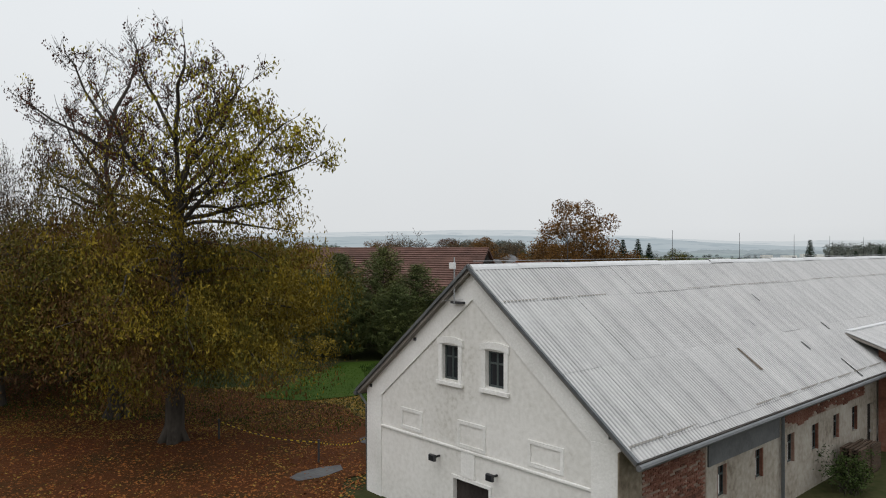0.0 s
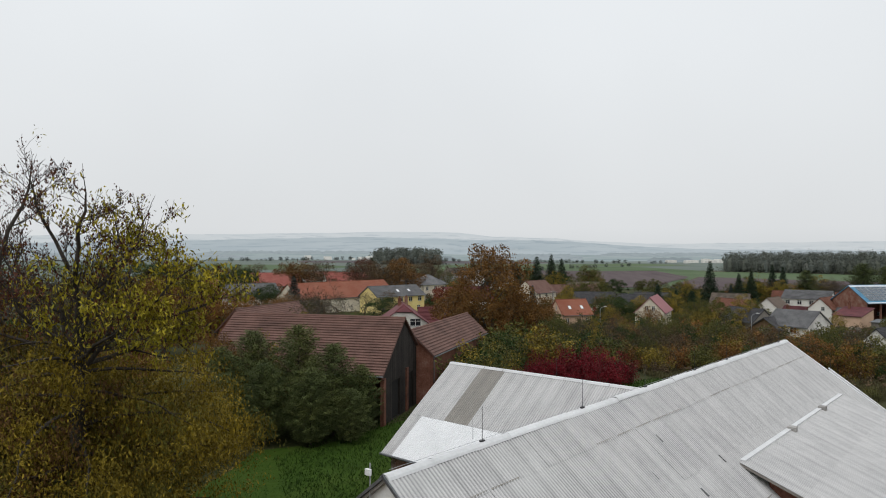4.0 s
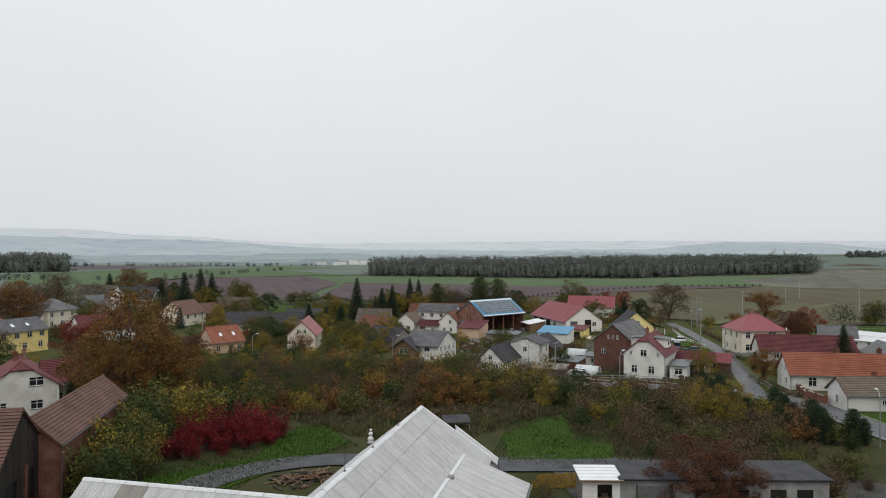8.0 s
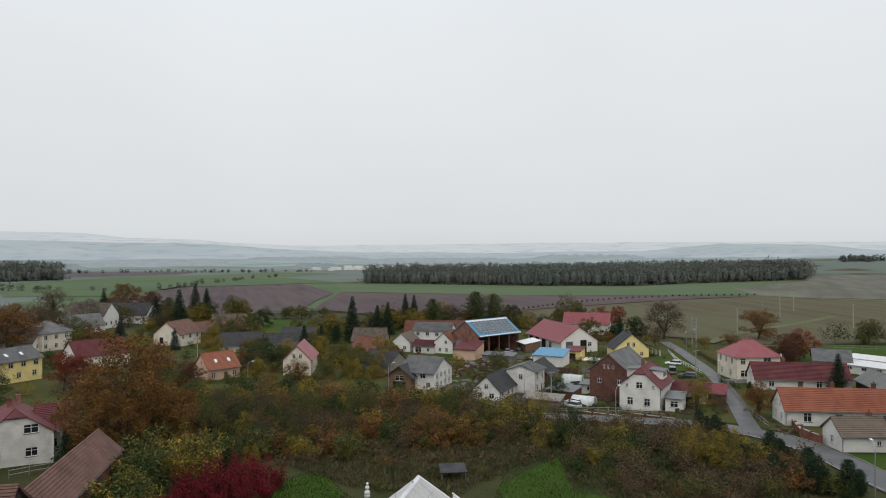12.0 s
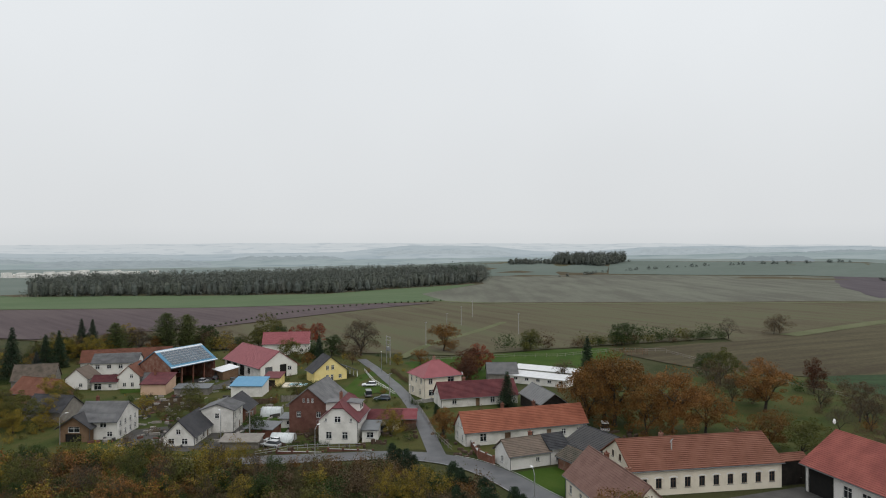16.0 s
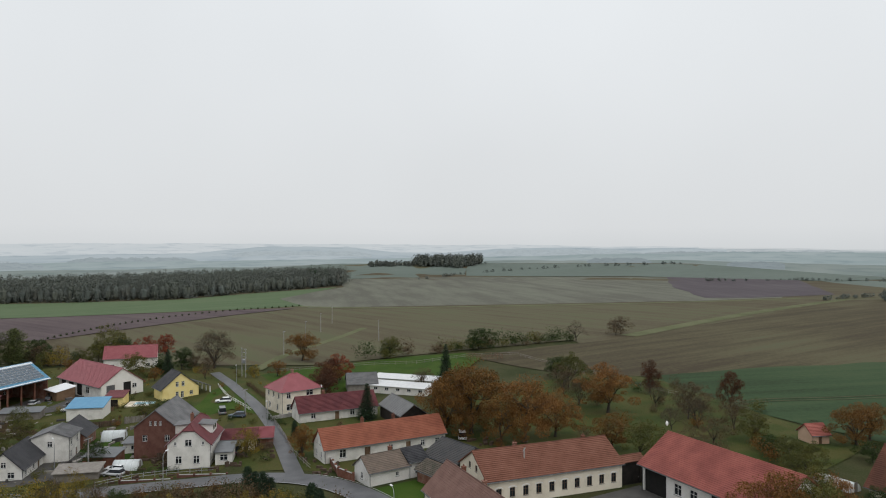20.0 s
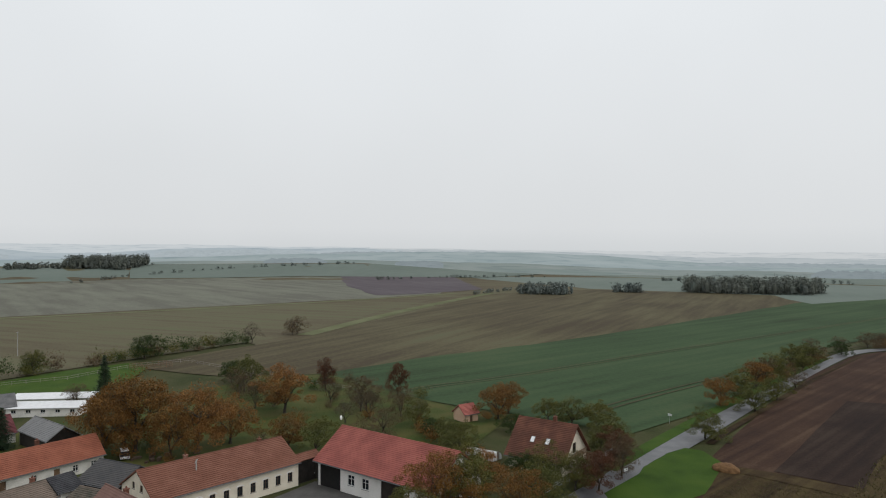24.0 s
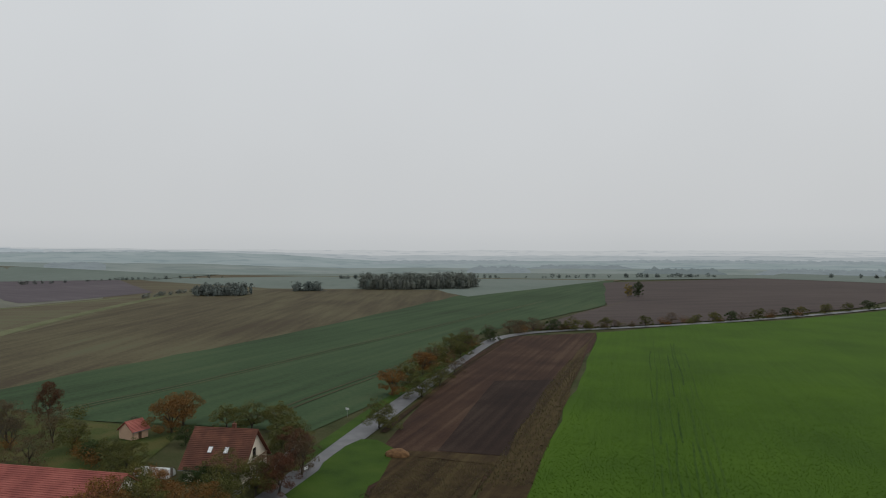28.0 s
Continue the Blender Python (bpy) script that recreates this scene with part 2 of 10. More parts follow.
def corrugated(name, cols, dirt, period=0.18):
    """Metal sheets: dirt settles in the troughs of the waves and runs down in streaks."""
    m = surface(name, cols, 0.45, 0.6, 0.0, 5, by_object=0.0, stretch=(1.6, 1.6, 0.5), spec=0.35)
    n, l = m.node_tree.nodes, m.node_tree.links
    tc = n.new("ShaderNodeTexCoord")
    sx = n.new("ShaderNodeSeparateXYZ")
    l.new(tc.outputs["Object"], sx.inputs[0])
    w = n.new("ShaderNodeMath")
    w.operation = "MULTIPLY"
    w.inputs[1].default_value = 2 * math.pi / period
    l.new(sx.outputs["X"], w.inputs[0])
    sn = n.new("ShaderNodeMath")
    sn.operation = "COSINE"
    l.new(w.outputs[0], sn.inputs[0])
    big = n.new("ShaderNodeTexNoise")
    big.inputs["Scale"].default_value, big.inputs["Detail"].default_value = 0.5, 4.0
    pos = n.new("ShaderNodeNewGeometry")
    l.new(pos.outputs["Position"], big.inputs["Vector"])
    mr = n.new("ShaderNodeMapRange")
    mr.inputs["From Min"].default_value, mr.inputs["From Max"].default_value = 0.1, 1.0
    mr.inputs["To Min"].default_value, mr.inputs["To Max"].default_value = 0.0, dirt
    l.new(sn.outputs[0], mr.inputs["Value"])
    mu = n.new("ShaderNodeMath")
    mu.operation = "MULTIPLY"
    l.new(mr.outputs[0], mu.inputs[0])
    b2 = n.new("ShaderNodeMapRange")
    b2.inputs["From Min"].default_value, b2.inputs["From Max"].default_value = 0.35, 0.65
    b2.inputs["To Min"].default_value, b2.inputs["To Max"].default_value = 0.55, 1.25
    l.new(big.outputs["Fac"], b2.inputs["Value"])
    l.new(b2.outputs[0], mu.inputs[1])
    mix = n.new("ShaderNodeMix")
    mix.data_type = "RGBA"
    base = n["Principled BSDF"].inputs["Base Color"]
    old = base.links[0].from_socket
    runs = n.new("ShaderNodeMapping")
    runs.inputs["Scale"].default_value = (1.7, 0.09, 0.09)
    l.new(tc.outputs["Object"], runs.inputs["Vector"])
    rn = n.new("ShaderNodeTexNoise")
    rn.inputs["Scale"].default_value, rn.inputs["Detail"].default_value = 1.0, 5.0
    l.new(runs.outputs[0], rn.inputs["Vector"])
    rm = n.new("ShaderNodeMapRange")
    rm.inputs["From Min"].default_value, rm.inputs["From Max"].default_value = 0.48, 0.74
    rm.inputs["To Min"].default_value, rm.inputs["To Max"].default_value = 0.0, 0.26
    l.new(rn.outputs["Fac"], rm.inputs["Value"])
    both = n.new("ShaderNodeMath")
    both.operation = "ADD"
    both.use_clamp = True
    l.new(mu.outputs[0], both.inputs[0])
    l.new(rm.outputs[0], both.inputs[1])
    l.new(both.outputs[0], mix.inputs["Factor"])
    l.new(old, mix.inputs["A"])
    mix.inputs["B"].default_value = (0.085, 0.085, 0.088, 1)
    l.new(mix.outputs["Result"], base)
    return m


M["sheet"] = corrugated("galvanised_corrugated_sheet", [(0.4065, 0.4022, 0.4022), (0.4584, 0.4541, 0.4515), (0.5016, 0.4973, 0.493), (0.5276, 0.5189, 0.5103)], 0.42)
M["sheet_flat"] = surface("grey_metal_sheet", [(0.36, 0.36, 0.365), (0.46, 0.46, 0.465)], 0.6, 0.6, 0.05, 6)
M["sheet_white"] = surface("new_white_corrugated_sheet", [(0.62, 0.63, 0.64), (0.74, 0.75, 0.76)], 0.6, 0.45, 0.05, 6, by_object=0.05)
M["sheet_rust"] = corrugated("weathered_brown_grey_sheet", [(0.22, 0.205, 0.18), (0.29, 0.275, 0.245)], 0.55)
M["zinc"] = surface("dull_zinc_flashing", [(0.102, 0.1102, 0.1176), (0.18, 0.1856, 0.1904)], 1.2, 0.45, 0.05, 8, metal=0.5)
M["cap"] = surface("pale_ridge_cap", [(0.52, 0.525, 0.53), (0.66, 0.665, 0.67)], 1.0, 0.55, 0.1, 8)
M["grey_panel"] = surface("grey_sheet_panel", [(0.085, 0.088, 0.092), (0.15, 0.153, 0.156)], 1.5, 0.7, 0.1, 8)
M["tile_brown"] = surface("brown_roof_tiles", [(0.0759, 0.0412, 0.0331), (0.1329, 0.0716, 0.0569), (0.1771, 0.0997, 0.0807)], 0.6, 0.8, 0.5, 7, by_island=0.1)
M["tile_red"] = surface("faded_red_roof_sheeting", [(0.1987, 0.05382, 0.04384), (0.2862, 0.08694, 0.06775), (0.3338, 0.1242, 0.09963)], 0.4, 0.7, 0.2, 6, by_island=0.06)
M["tile_orange"] = surface("orange_clay_tiles", [(0.1795, 0.0561, 0.03267), (0.2534, 0.08696, 0.05082), (0.2746, 0.1122, 0.0726)], 0.5, 0.8, 0.4, 8, by_island=0.1)
M["tile_terracotta"] = surface("weathered_terracotta_tiles", [(0.0831, 0.034, 0.022), (0.1483, 0.0592, 0.0376), (0.1899, 0.0849, 0.0574)], 0.5, 0.85, 0.4, 8, by_island=0.14)
M["tile_wine"] = surface("dark_wine_red_tiles", [(0.07211, 0.01827, 0.02254), (0.1214, 0.03324, 0.03641), (0.1517, 0.04985, 0.05202)], 0.5, 0.75, 0.3, 8, by_island=0.08)
M["tile_pink"] = surface("red_metal_sheet_roof", [(0.2142, 0.05652, 0.06545), (0.2797, 0.08645, 0.09625)], 0.5, 0.5, 0.1, 8, by_island=0.05)
M["tile_grey"] = surface("grey_cement_tiles", [(0.0808, 0.0808, 0.0833), (0.1403, 0.1403, 0.1428), (0.187, 0.187, 0.187)], 0.5, 0.85, 0.3, 8, by_island=0.1)
M["tile_dark"] = surface("dark_slate_tiles", [(0.0208, 0.0216, 0.0248), (0.0464, 0.0464, 0.0512), (0.068, 0.0656, 0.0656)], 0.7, 0.8, 0.3, 8, by_island=0.12)
M["tile_old"] = surface("mossy_old_tiles", [(0.055, 0.052, 0.04), (0.125, 0.10, 0.08), (0.17, 0.13, 0.105)], 0.7, 0.9, 0.4, 8, by_island=0.15)
M["blue_sheet"] = surface("bright_blue_sheet", [(0.075, 0.22, 0.36), (0.12, 0.29, 0.42)], 0.8, 0.5, 0.05, 8)
M["planks"] = surface("blackened_wood_boards", [(0.009, 0.0075, 0.0065), (0.0225, 0.018, 0.0155), (0.035, 0.029, 0.025)], 1.0, 0.85, 0.4, 12, by_object=0.2)
M["timber"] = surface("brown_timber", [(0.10, 0.06, 0.035), (0.20, 0.125, 0.075)], 1.2, 0.75, 0.3, 12)
M["timber_grey"] = surface("weathered_grey_timber", [(0.14, 0.125, 0.11), (0.27, 0.25, 0.225)], 1.2, 0.85, 0.3, 12)
M["joinery_white"] = surface("white_window_joinery", [(0.62, 0.62, 0.61), (0.76, 0.76, 0.75)], 2.0, 0.6, 0.05, 12)
M["joinery_dark"] = surface("dark_green_window_joinery", [(0.030, 0.042, 0.040), (0.07, 0.085, 0.082)], 2.0, 0.6, 0.1, 12)
M["joinery_brown"] = surface("brown_window_joinery", [(0.05, 0.03, 0.02), (0.11, 0.065, 0.04)], 2.0, 0.6, 0.1, 12)
M["dark_metal"] = surface("dark_painted_metal", [(0.02, 0.02, 0.022), (0.05, 0.05, 0.052)], 2.0, 0.5, 0.05, 12)
M["galv"] = surface("galvanised_steel", [(0.28, 0.29, 0.30), (0.42, 0.43, 0.44)], 2.0, 0.45, 0.05, 12, metal=0.6)
M["concrete"] = surface("stained_concrete", [(0.18, 0.175, 0.165), (0.30, 0.29, 0.275), (0.38, 0.37, 0.35)], 0.8, 0.9, 0.3, 10)
M["asphalt"] = surface("damp_patched_asphalt", [(0.0422, 0.0435, 0.0467), (0.0747, 0.0766, 0.0811), (0.1234, 0.1234, 0.1266)], 0.35, 0.55, 0.2, 7, by_object=0.02, spec=0.5)
M["tarmac"] = surface("dark_wet_tarmac", [(0.045, 0.0465, 0.0495), (0.078, 0.0795, 0.084), (0.1275, 0.1275, 0.129)], 0.5, 0.8, 0.3, 7, spec=0.2)
M["line"] = surface("white_road_paint", [(0.3, 0.3, 0.295), (0.52, 0.52, 0.51)], 1.0, 0.7, 0.05, 8)
M["gravel"] = surface("grey_gravel", [(0.02929, 0.02767, 0.02604), (0.05533, 0.05208, 0.04883), (0.07815, 0.07487, 0.06998)], 0.5, 0.9, 0.5, 9)
M["grass"] = surface("autumn_grass", [(0.0189, 0.0276, 0.0075), (0.0378, 0.0529, 0.01125), (0.0675, 0.0621, 0.02), (0.0459, 0.0667, 0.0125)], 0.12, 0.9, 0.9, 3.2, by_object=0.03, spec=0.1)
M["lawn"] = surface("bright_wet_lawn", [(0.0168, 0.0386, 0.0044), (0.0315, 0.0626, 0.0066), (0.0483, 0.0754, 0.011)], 0.15, 0.9, 0.9, 3.5, by_object=0.05, spec=0.1)
M["scrub"] = surface("rough_meadow_ground", [(0.016, 0.020, 0.007), (0.030, 0.038, 0.012), (0.052, 0.050, 0.022), (0.030, 0.050, 0.011)], 0.09, 0.95, 1.0, 2.6, by_object=0.02, spec=0.1)
M["leaf_litter"] = surface("ground_covered_in_fallen_leaves", [(0.0194, 0.0177, 0.0047), (0.0416, 0.0213, 0.007), (0.0762, 0.0266, 0.0086), (0.0554, 0.0177, 0.0078)], 0.3, 0.95, 1.0, 7.5, spec=0.1)
M["crop"] = surface("dark_green_winter_crop", [(0.02197, 0.03661, 0.01545), (0.02746, 0.04759, 0.02114), (0.03478, 0.0604, 0.02683), (0.04576, 0.06773, 0.0309)], 0.010, 0.95, 0.6, 0.9, spec=0.1, rows=(-58, 5.0, 0.16))
M["crop_bright"] = surface("bright_green_crop", [(0.0276, 0.0607, 0.0037), (0.0377, 0.0791, 0.0046), (0.046, 0.092, 0.0055), (0.057, 0.1049, 0.0074)], 0.03, 0.95, 1.0, 2.6, spec=0.1, rows=(-50, 1.2, 0.045))
M["crop_dark"] = surface("trampled_dark_green_crop", [(0.014, 0.036, 0.004), (0.026, 0.058, 0.005), (0.040, 0.080, 0.006)], 0.5, 0.95, 0.8, 3.0, spec=0.1)
M["soil"] = surface("ploughed_dark_brown_soil", [(0.02275, 0.0128, 0.00945), (0.0385, 0.0208, 0.0135), (0.063, 0.0384, 0.0243)], 0.06, 0.95, 1.0, 2.2, spec=0.1, rows=(-52, 1.6, 0.18))
M["soil_dark"] = surface("freshly_turned_dark_soil", [(0.0123, 0.0076, 0.0064), (0.0207, 0.0123, 0.0092), (0.0339, 0.0227, 0.0166)], 0.06, 0.95, 1.0, 2.2, spec=0.1, rows=(-52, 1.6, 0.18))
M["soil_olive"] = surface("sprouting_olive_brown_field", [(0.0602, 0.048, 0.0288), (0.0794, 0.0663, 0.0412), (0.0914, 0.0846, 0.0495), (0.0843, 0.0893, 0.0474)], 0.008, 0.95, 0.6, 0.8, spec=0.1, rows=(58, 7.0, 0.16))
M["soil_brown"] = surface("sown_brown_field", [(0.0505, 0.0405, 0.0247), (0.0665, 0.0567, 0.0326), (0.0851, 0.0757, 0.043), (0.0798, 0.0837, 0.0469)], 0.009, 0.95, 0.6, 0.8, spec=0.1, rows=(-35, 6.0, 0.16))
M["soil_mauve"] = surface("far_ploughed_field", [(0.0596, 0.0445, 0.0475), (0.0809, 0.062, 0.064), (0.0979, 0.0774, 0.0764)], 0.010, 0.95, 0.4, 0.5, spec=0.1, rows=(72, 6.0, 0.16))
M["soil_dusk"] = surface("dusky_far_ploughed_field", [(0.0415, 0.03157, 0.03007), (0.05632, 0.04393, 0.04052), (0.06817, 0.05491, 0.04837)], 0.010, 0.95, 0.4, 0.5, spec=0.1, rows=(72, 6.0, 0.16))
# Far field: distance haze is put into this paler, greyer base colour.
M["field_far"] = surface("haze_paled_far_field", [(0.0947, 0.0936, 0.0749), (0.119, 0.1201, 0.0953), (0.136, 0.1415, 0.1089), (0.1141, 0.1365, 0.0999)], 0.005, 0.95, 0.4, 0.5, spec=0.1, rows=(30, 14.0, 0.16))
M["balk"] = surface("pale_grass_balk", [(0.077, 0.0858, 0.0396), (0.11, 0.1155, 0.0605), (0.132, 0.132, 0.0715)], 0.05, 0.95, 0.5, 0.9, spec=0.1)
# Far meadows: the same haze greys and lightens both base colours.
M["meadow_far"] = surface("haze_greyed_far_meadow", [(0.0671, 0.1003, 0.05), (0.083, 0.118, 0.06), (0.0976, 0.1274, 0.07)], 0.012, 0.95, 0.4, 0.6, spec=0.1, rows=(-30, 9.0, 0.14))
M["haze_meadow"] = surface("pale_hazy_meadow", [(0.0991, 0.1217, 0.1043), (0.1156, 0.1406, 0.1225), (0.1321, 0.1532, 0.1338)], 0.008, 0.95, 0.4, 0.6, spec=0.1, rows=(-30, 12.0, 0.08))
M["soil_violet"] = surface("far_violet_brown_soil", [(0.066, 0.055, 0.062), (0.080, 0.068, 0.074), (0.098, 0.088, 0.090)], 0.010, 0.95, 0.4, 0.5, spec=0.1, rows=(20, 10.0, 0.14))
M["straw"] = surface("straw_stubble", [(0.0171, 0.0104, 0.005), (0.0358, 0.0234, 0.0102), (0.0544, 0.039, 0.0158)], 0.35, 0.95, 1.0, 4.5, spec=0.1, rows=(-52, 1.4, 0.2))
M["bark"] = surface("grey_brown_bark", [(0.024, 0.02, 0.016), (0.052, 0.044, 0.036), (0.08, 0.0704, 0.0576)], 1.5, 0.95, 0.8, 9, stretch=(1, 1, 0.35), local=True)
M["ceramic"] = surface("white_painted_metal", [(0.6, 0.6, 0.6), (0.75, 0.75, 0.75)], 2.0, 0.5, 0.05, 8)
M["rubber"] = surface("black_rubber", [(0.012, 0.012, 0.012), (0.03, 0.03, 0.03)], 2.0, 0.8, 0.2, 12)
M["tarp"] = surface("translucent_greenhouse_film", [(0.42, 0.45, 0.45), (0.60, 0.63, 0.63)], 0.9, 0.35, 0.15, 5)
# Near-black base colour stands in for the shade inside openings and gaps.
M["inside"] = surface("interior_shade", [(0.010, 0.010, 0.010), (0.022, 0.02, 0.018)], 1.0, 0.95, 0.0, 6)


def glass(name, tint):
    m = bpy.data.materials.new(name)
    m.use_nodes = True
    b = m.node_tree.nodes["Principled BSDF"]
    b.inputs["Base Color"].default_value = (*tint, 1)
    b.inputs["Roughness"].default_value = 0.08
    b.inputs["Specular IOR Level"].default_value = 0.5
    return m


M["glass"] = glass("dark_window_glass", (0.018, 0.022, 0.026))
M["solar"] = glass("solar_glass", (0.05, 0.075, 0.10))
for key, tint in (("car_white", (0.72, 0.73, 0.74)), ("car_grey", (0.16, 0.17, 0.18)), ("car_blue", (0.03, 0.05, 0.08)), ("car_black", (0.02, 0.02, 0.022)), ("car_silver", (0.42, 0.43, 0.44)), ("car_yellow", (0.6, 0.42, 0.03)), ("plastic_blue", (0.03, 0.08, 0.25)), ("pool", (0.25, 0.5, 0.6))):
    M[key] = glass(key + "_paint", tint)
    M[key].node_tree.nodes["Principled BSDF"].inputs["Roughness"].default_value = 0.3

L = {}
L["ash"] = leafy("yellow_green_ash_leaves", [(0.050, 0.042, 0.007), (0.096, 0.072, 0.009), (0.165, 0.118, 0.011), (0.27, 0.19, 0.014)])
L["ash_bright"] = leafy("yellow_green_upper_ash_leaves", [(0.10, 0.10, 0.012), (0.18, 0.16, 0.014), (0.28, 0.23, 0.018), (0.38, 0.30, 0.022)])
# Greener, darker ash leaves: some of the crown's shade is in this colour.
L["ash_dark"] = leafy("shaded_green_ash_leaves", [(0.03143, 0.03803, 0.00704), (0.06285, 0.06144, 0.0088), (0.1037, 0.08192, 0.01056), (0.1336, 0.08777, 0.01408)])
L["ash_russet"] = leafy("russet_ash_leaves", [(0.02933, 0.01496, 0.00765), (0.05865, 0.02992, 0.0102), (0.09282, 0.04862, 0.0136), (0.1173, 0.07013, 0.0153)])
L["pods"] = leafy("dark_brown_seed_clusters", [(0.036, 0.014, 0.009), (0.076, 0.027, 0.016), (0.12, 0.05, 0.022)])
L["oak"] = leafy("russet_oak_leaves", [(0.06478, 0.03735, 0.01278), (0.1067, 0.05678, 0.01562), (0.1563, 0.07473, 0.01988), (0.2095, 0.1017, 0.02556)])
L["rust"] = leafy("orange_rust_leaves", [(0.077, 0.0448, 0.0168), (0.14, 0.07, 0.0224), (0.2171, 0.1008, 0.0308), (0.28, 0.14, 0.0448)])
L["gold"] = leafy("golden_yellow_leaves", [(0.0533, 0.0477, 0.0131), (0.1333, 0.1049, 0.0194), (0.24, 0.1717, 0.0244), (0.2932, 0.2098, 0.0488)])
L["olive"] = leafy("olive_green_leaves", [(0.040, 0.046, 0.014), (0.064, 0.072, 0.019), (0.098, 0.094, 0.024), (0.145, 0.116, 0.027)])
L["green"] = leafy("dull_green_leaves", [(0.014, 0.028, 0.008), (0.028, 0.048, 0.012), (0.045, 0.065, 0.016)])
L["brown"] = leafy("dry_brown_leaves", [(0.052, 0.038, 0.024), (0.086, 0.060, 0.034), (0.128, 0.084, 0.042)])
L["red"] = leafy("deep_red_leaves", [(0.04867, 0.003386, 0.006772), (0.115, 0.006772, 0.01185), (0.1858, 0.01185, 0.01862)])
L["redbrown"] = leafy("red_brown_leaves", [(0.0338, 0.018, 0.0105), (0.075, 0.0315, 0.0168), (0.1275, 0.0507, 0.0231)])
L["fire"] = leafy("bright_red_autumn_leaves", [(0.072, 0.018, 0.013), (0.135, 0.028, 0.018), (0.20, 0.050, 0.024), (0.23, 0.085, 0.03)])
L["spruce"] = leafy("dark_spruce_needles", [(0.01134, 0.02268, 0.01296), (0.02268, 0.04212, 0.02106), (0.03564, 0.06156, 0.02916)])
L["bluespruce"] = leafy("blue_grey_spruce_needles", [(0.020, 0.032, 0.030), (0.04, 0.055, 0.052)])
L["pine"] = leafy("green_pine_needles", [(0.0393, 0.0556, 0.0207), (0.0721, 0.0898, 0.0301), (0.118, 0.1283, 0.0377)])
# Far woods: haze is put into the leaf colours, pale and bluish.
L["wood"] = leafy("haze_paled_woodland_leaves", [(0.079, 0.1025, 0.0991), (0.089, 0.1092, 0.0974), (0.1092, 0.1159, 0.0941), (0.0941, 0.1092, 0.1008), (0.1226, 0.1159, 0.0941)], grain=0.05)
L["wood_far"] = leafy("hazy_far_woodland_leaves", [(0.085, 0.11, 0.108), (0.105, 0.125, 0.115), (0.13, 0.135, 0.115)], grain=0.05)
L["fallen_yellow"] = leafy("fallen_yellow_leaves", [(0.12, 0.066, 0.018), (0.204, 0.12, 0.0264), (0.264, 0.18, 0.036), (0.156, 0.06, 0.024)])
L["reeds"] = leafy("dry_grass_blades", [(0.034, 0.037, 0.015), (0.072, 0.067, 0.031), (0.115, 0.099, 0.050)])
L["turf"] = leafy("green_grass_blades", [(0.01232, 0.0308, 0.00448), (0.0252, 0.0532, 0.00672), (0.042, 0.0672, 0.0112)])
L["fallen"] = leafy("fallen_autumn_leaves", [(0.0716, 0.0264, 0.009), (0.1551, 0.0537, 0.0151), (0.2388, 0.0909, 0.0226), (0.191, 0.0495, 0.0151)])
L["crop_leaf"] = leafy("bright_crop_leaves", [(0.02227, 0.05655, 0.00208), (0.03847, 0.0858, 0.00312), (0.06075, 0.115, 0.00624)])
M["straw_heap"] = surface("orange_brown_straw", [(0.06, 0.03, 0.015), (0.13, 0.07, 0.03), (0.19, 0.11, 0.05)], 1.5, 0.95, 1.0, 12)

# ---- building helpers ----
def mesh_from(bm, name, mat, smooth=False):
    me = bpy.data.meshes.new(name)
    bm.to_mesh(me)
    bm.free()
    me.materials.append(mat)
    if smooth:
        me.polygons.foreach_set("use_smooth", [True] * len(me.polygons))
    return me


def part(name, bm, mat, parent=None, label="", m=None, smooth=False):
    """One mesh object under a thing or a part."""
    ob = new(name, bm if isinstance(bm, bpy.types.Mesh) else mesh_from(bm, name, mat, smooth))
    if parent is not None:
        ob.parent = parent
    if m is not None:
        ob.matrix_basis = m
    if label:
        tagged(ob, label)
    return ob


def thing(name, m, label, category, group="", kind=""):
    ob = new(name)
    ob.empty_display_size = 0.3
    ob.matrix_basis = m
    return tagged(ob, label, category, group, kind)


def add_box(bm, x0, y0, z0, x1, y1, z1):
    v = [bm.verts.new(p) for p in ((x0, y0, z0), (x1, y0, z0), (x1, y1, z0), (x0, y1, z0), (x0, y0, z1), (x1, y0, z1), (x1, y1, z1), (x0, y1, z1))]
    for f in ((3, 2, 1, 0), (4, 5, 6, 7), (0, 1, 5, 4), (1, 2, 6, 5), (2, 3, 7, 6), (3, 0, 4, 7)):
        bm.faces.new([v[i] for i in f])


def box(x0, y0, z0, x1, y1, z1, bevel=0.0):
    bm = bmesh.new()
    add_box(bm, x0, y0, z0, x1, y1, z1)
    if bevel:
        bmesh.ops.bevel(bm, geom=bm.edges[:], offset=bevel, segments=1, affect="EDGES")
    return bm


def add_tube(bm, a, b, r0, r1, sides=6, cap=True):
    a, b = Vector(a), Vector(b)
    q = (b - a).to_track_quat("Z", "Y")
    rings = []
    for p, r in ((a, r0), (b, r1)):
        rings.append([bm.verts.new(p + q @ Vector((r * math.cos(2 * math.pi * i / sides), r * math.sin(2 * math.pi * i / sides), 0))) for i in range(sides)])
    for i in range(sides):
        j = (i + 1) % sides
        bm.faces.new((rings[0][i], rings[0][j], rings[1][j], rings[1][i]))
    if cap:
        bm.faces.new(rings[1])
        bm.faces.new(rings[0][::-1])


def tube(a, b, r0, r1=None, sides=8):
    bm = bmesh.new()
    add_tube(bm, a, b, r0, r0 if r1 is None else r1, sides)
    return bm


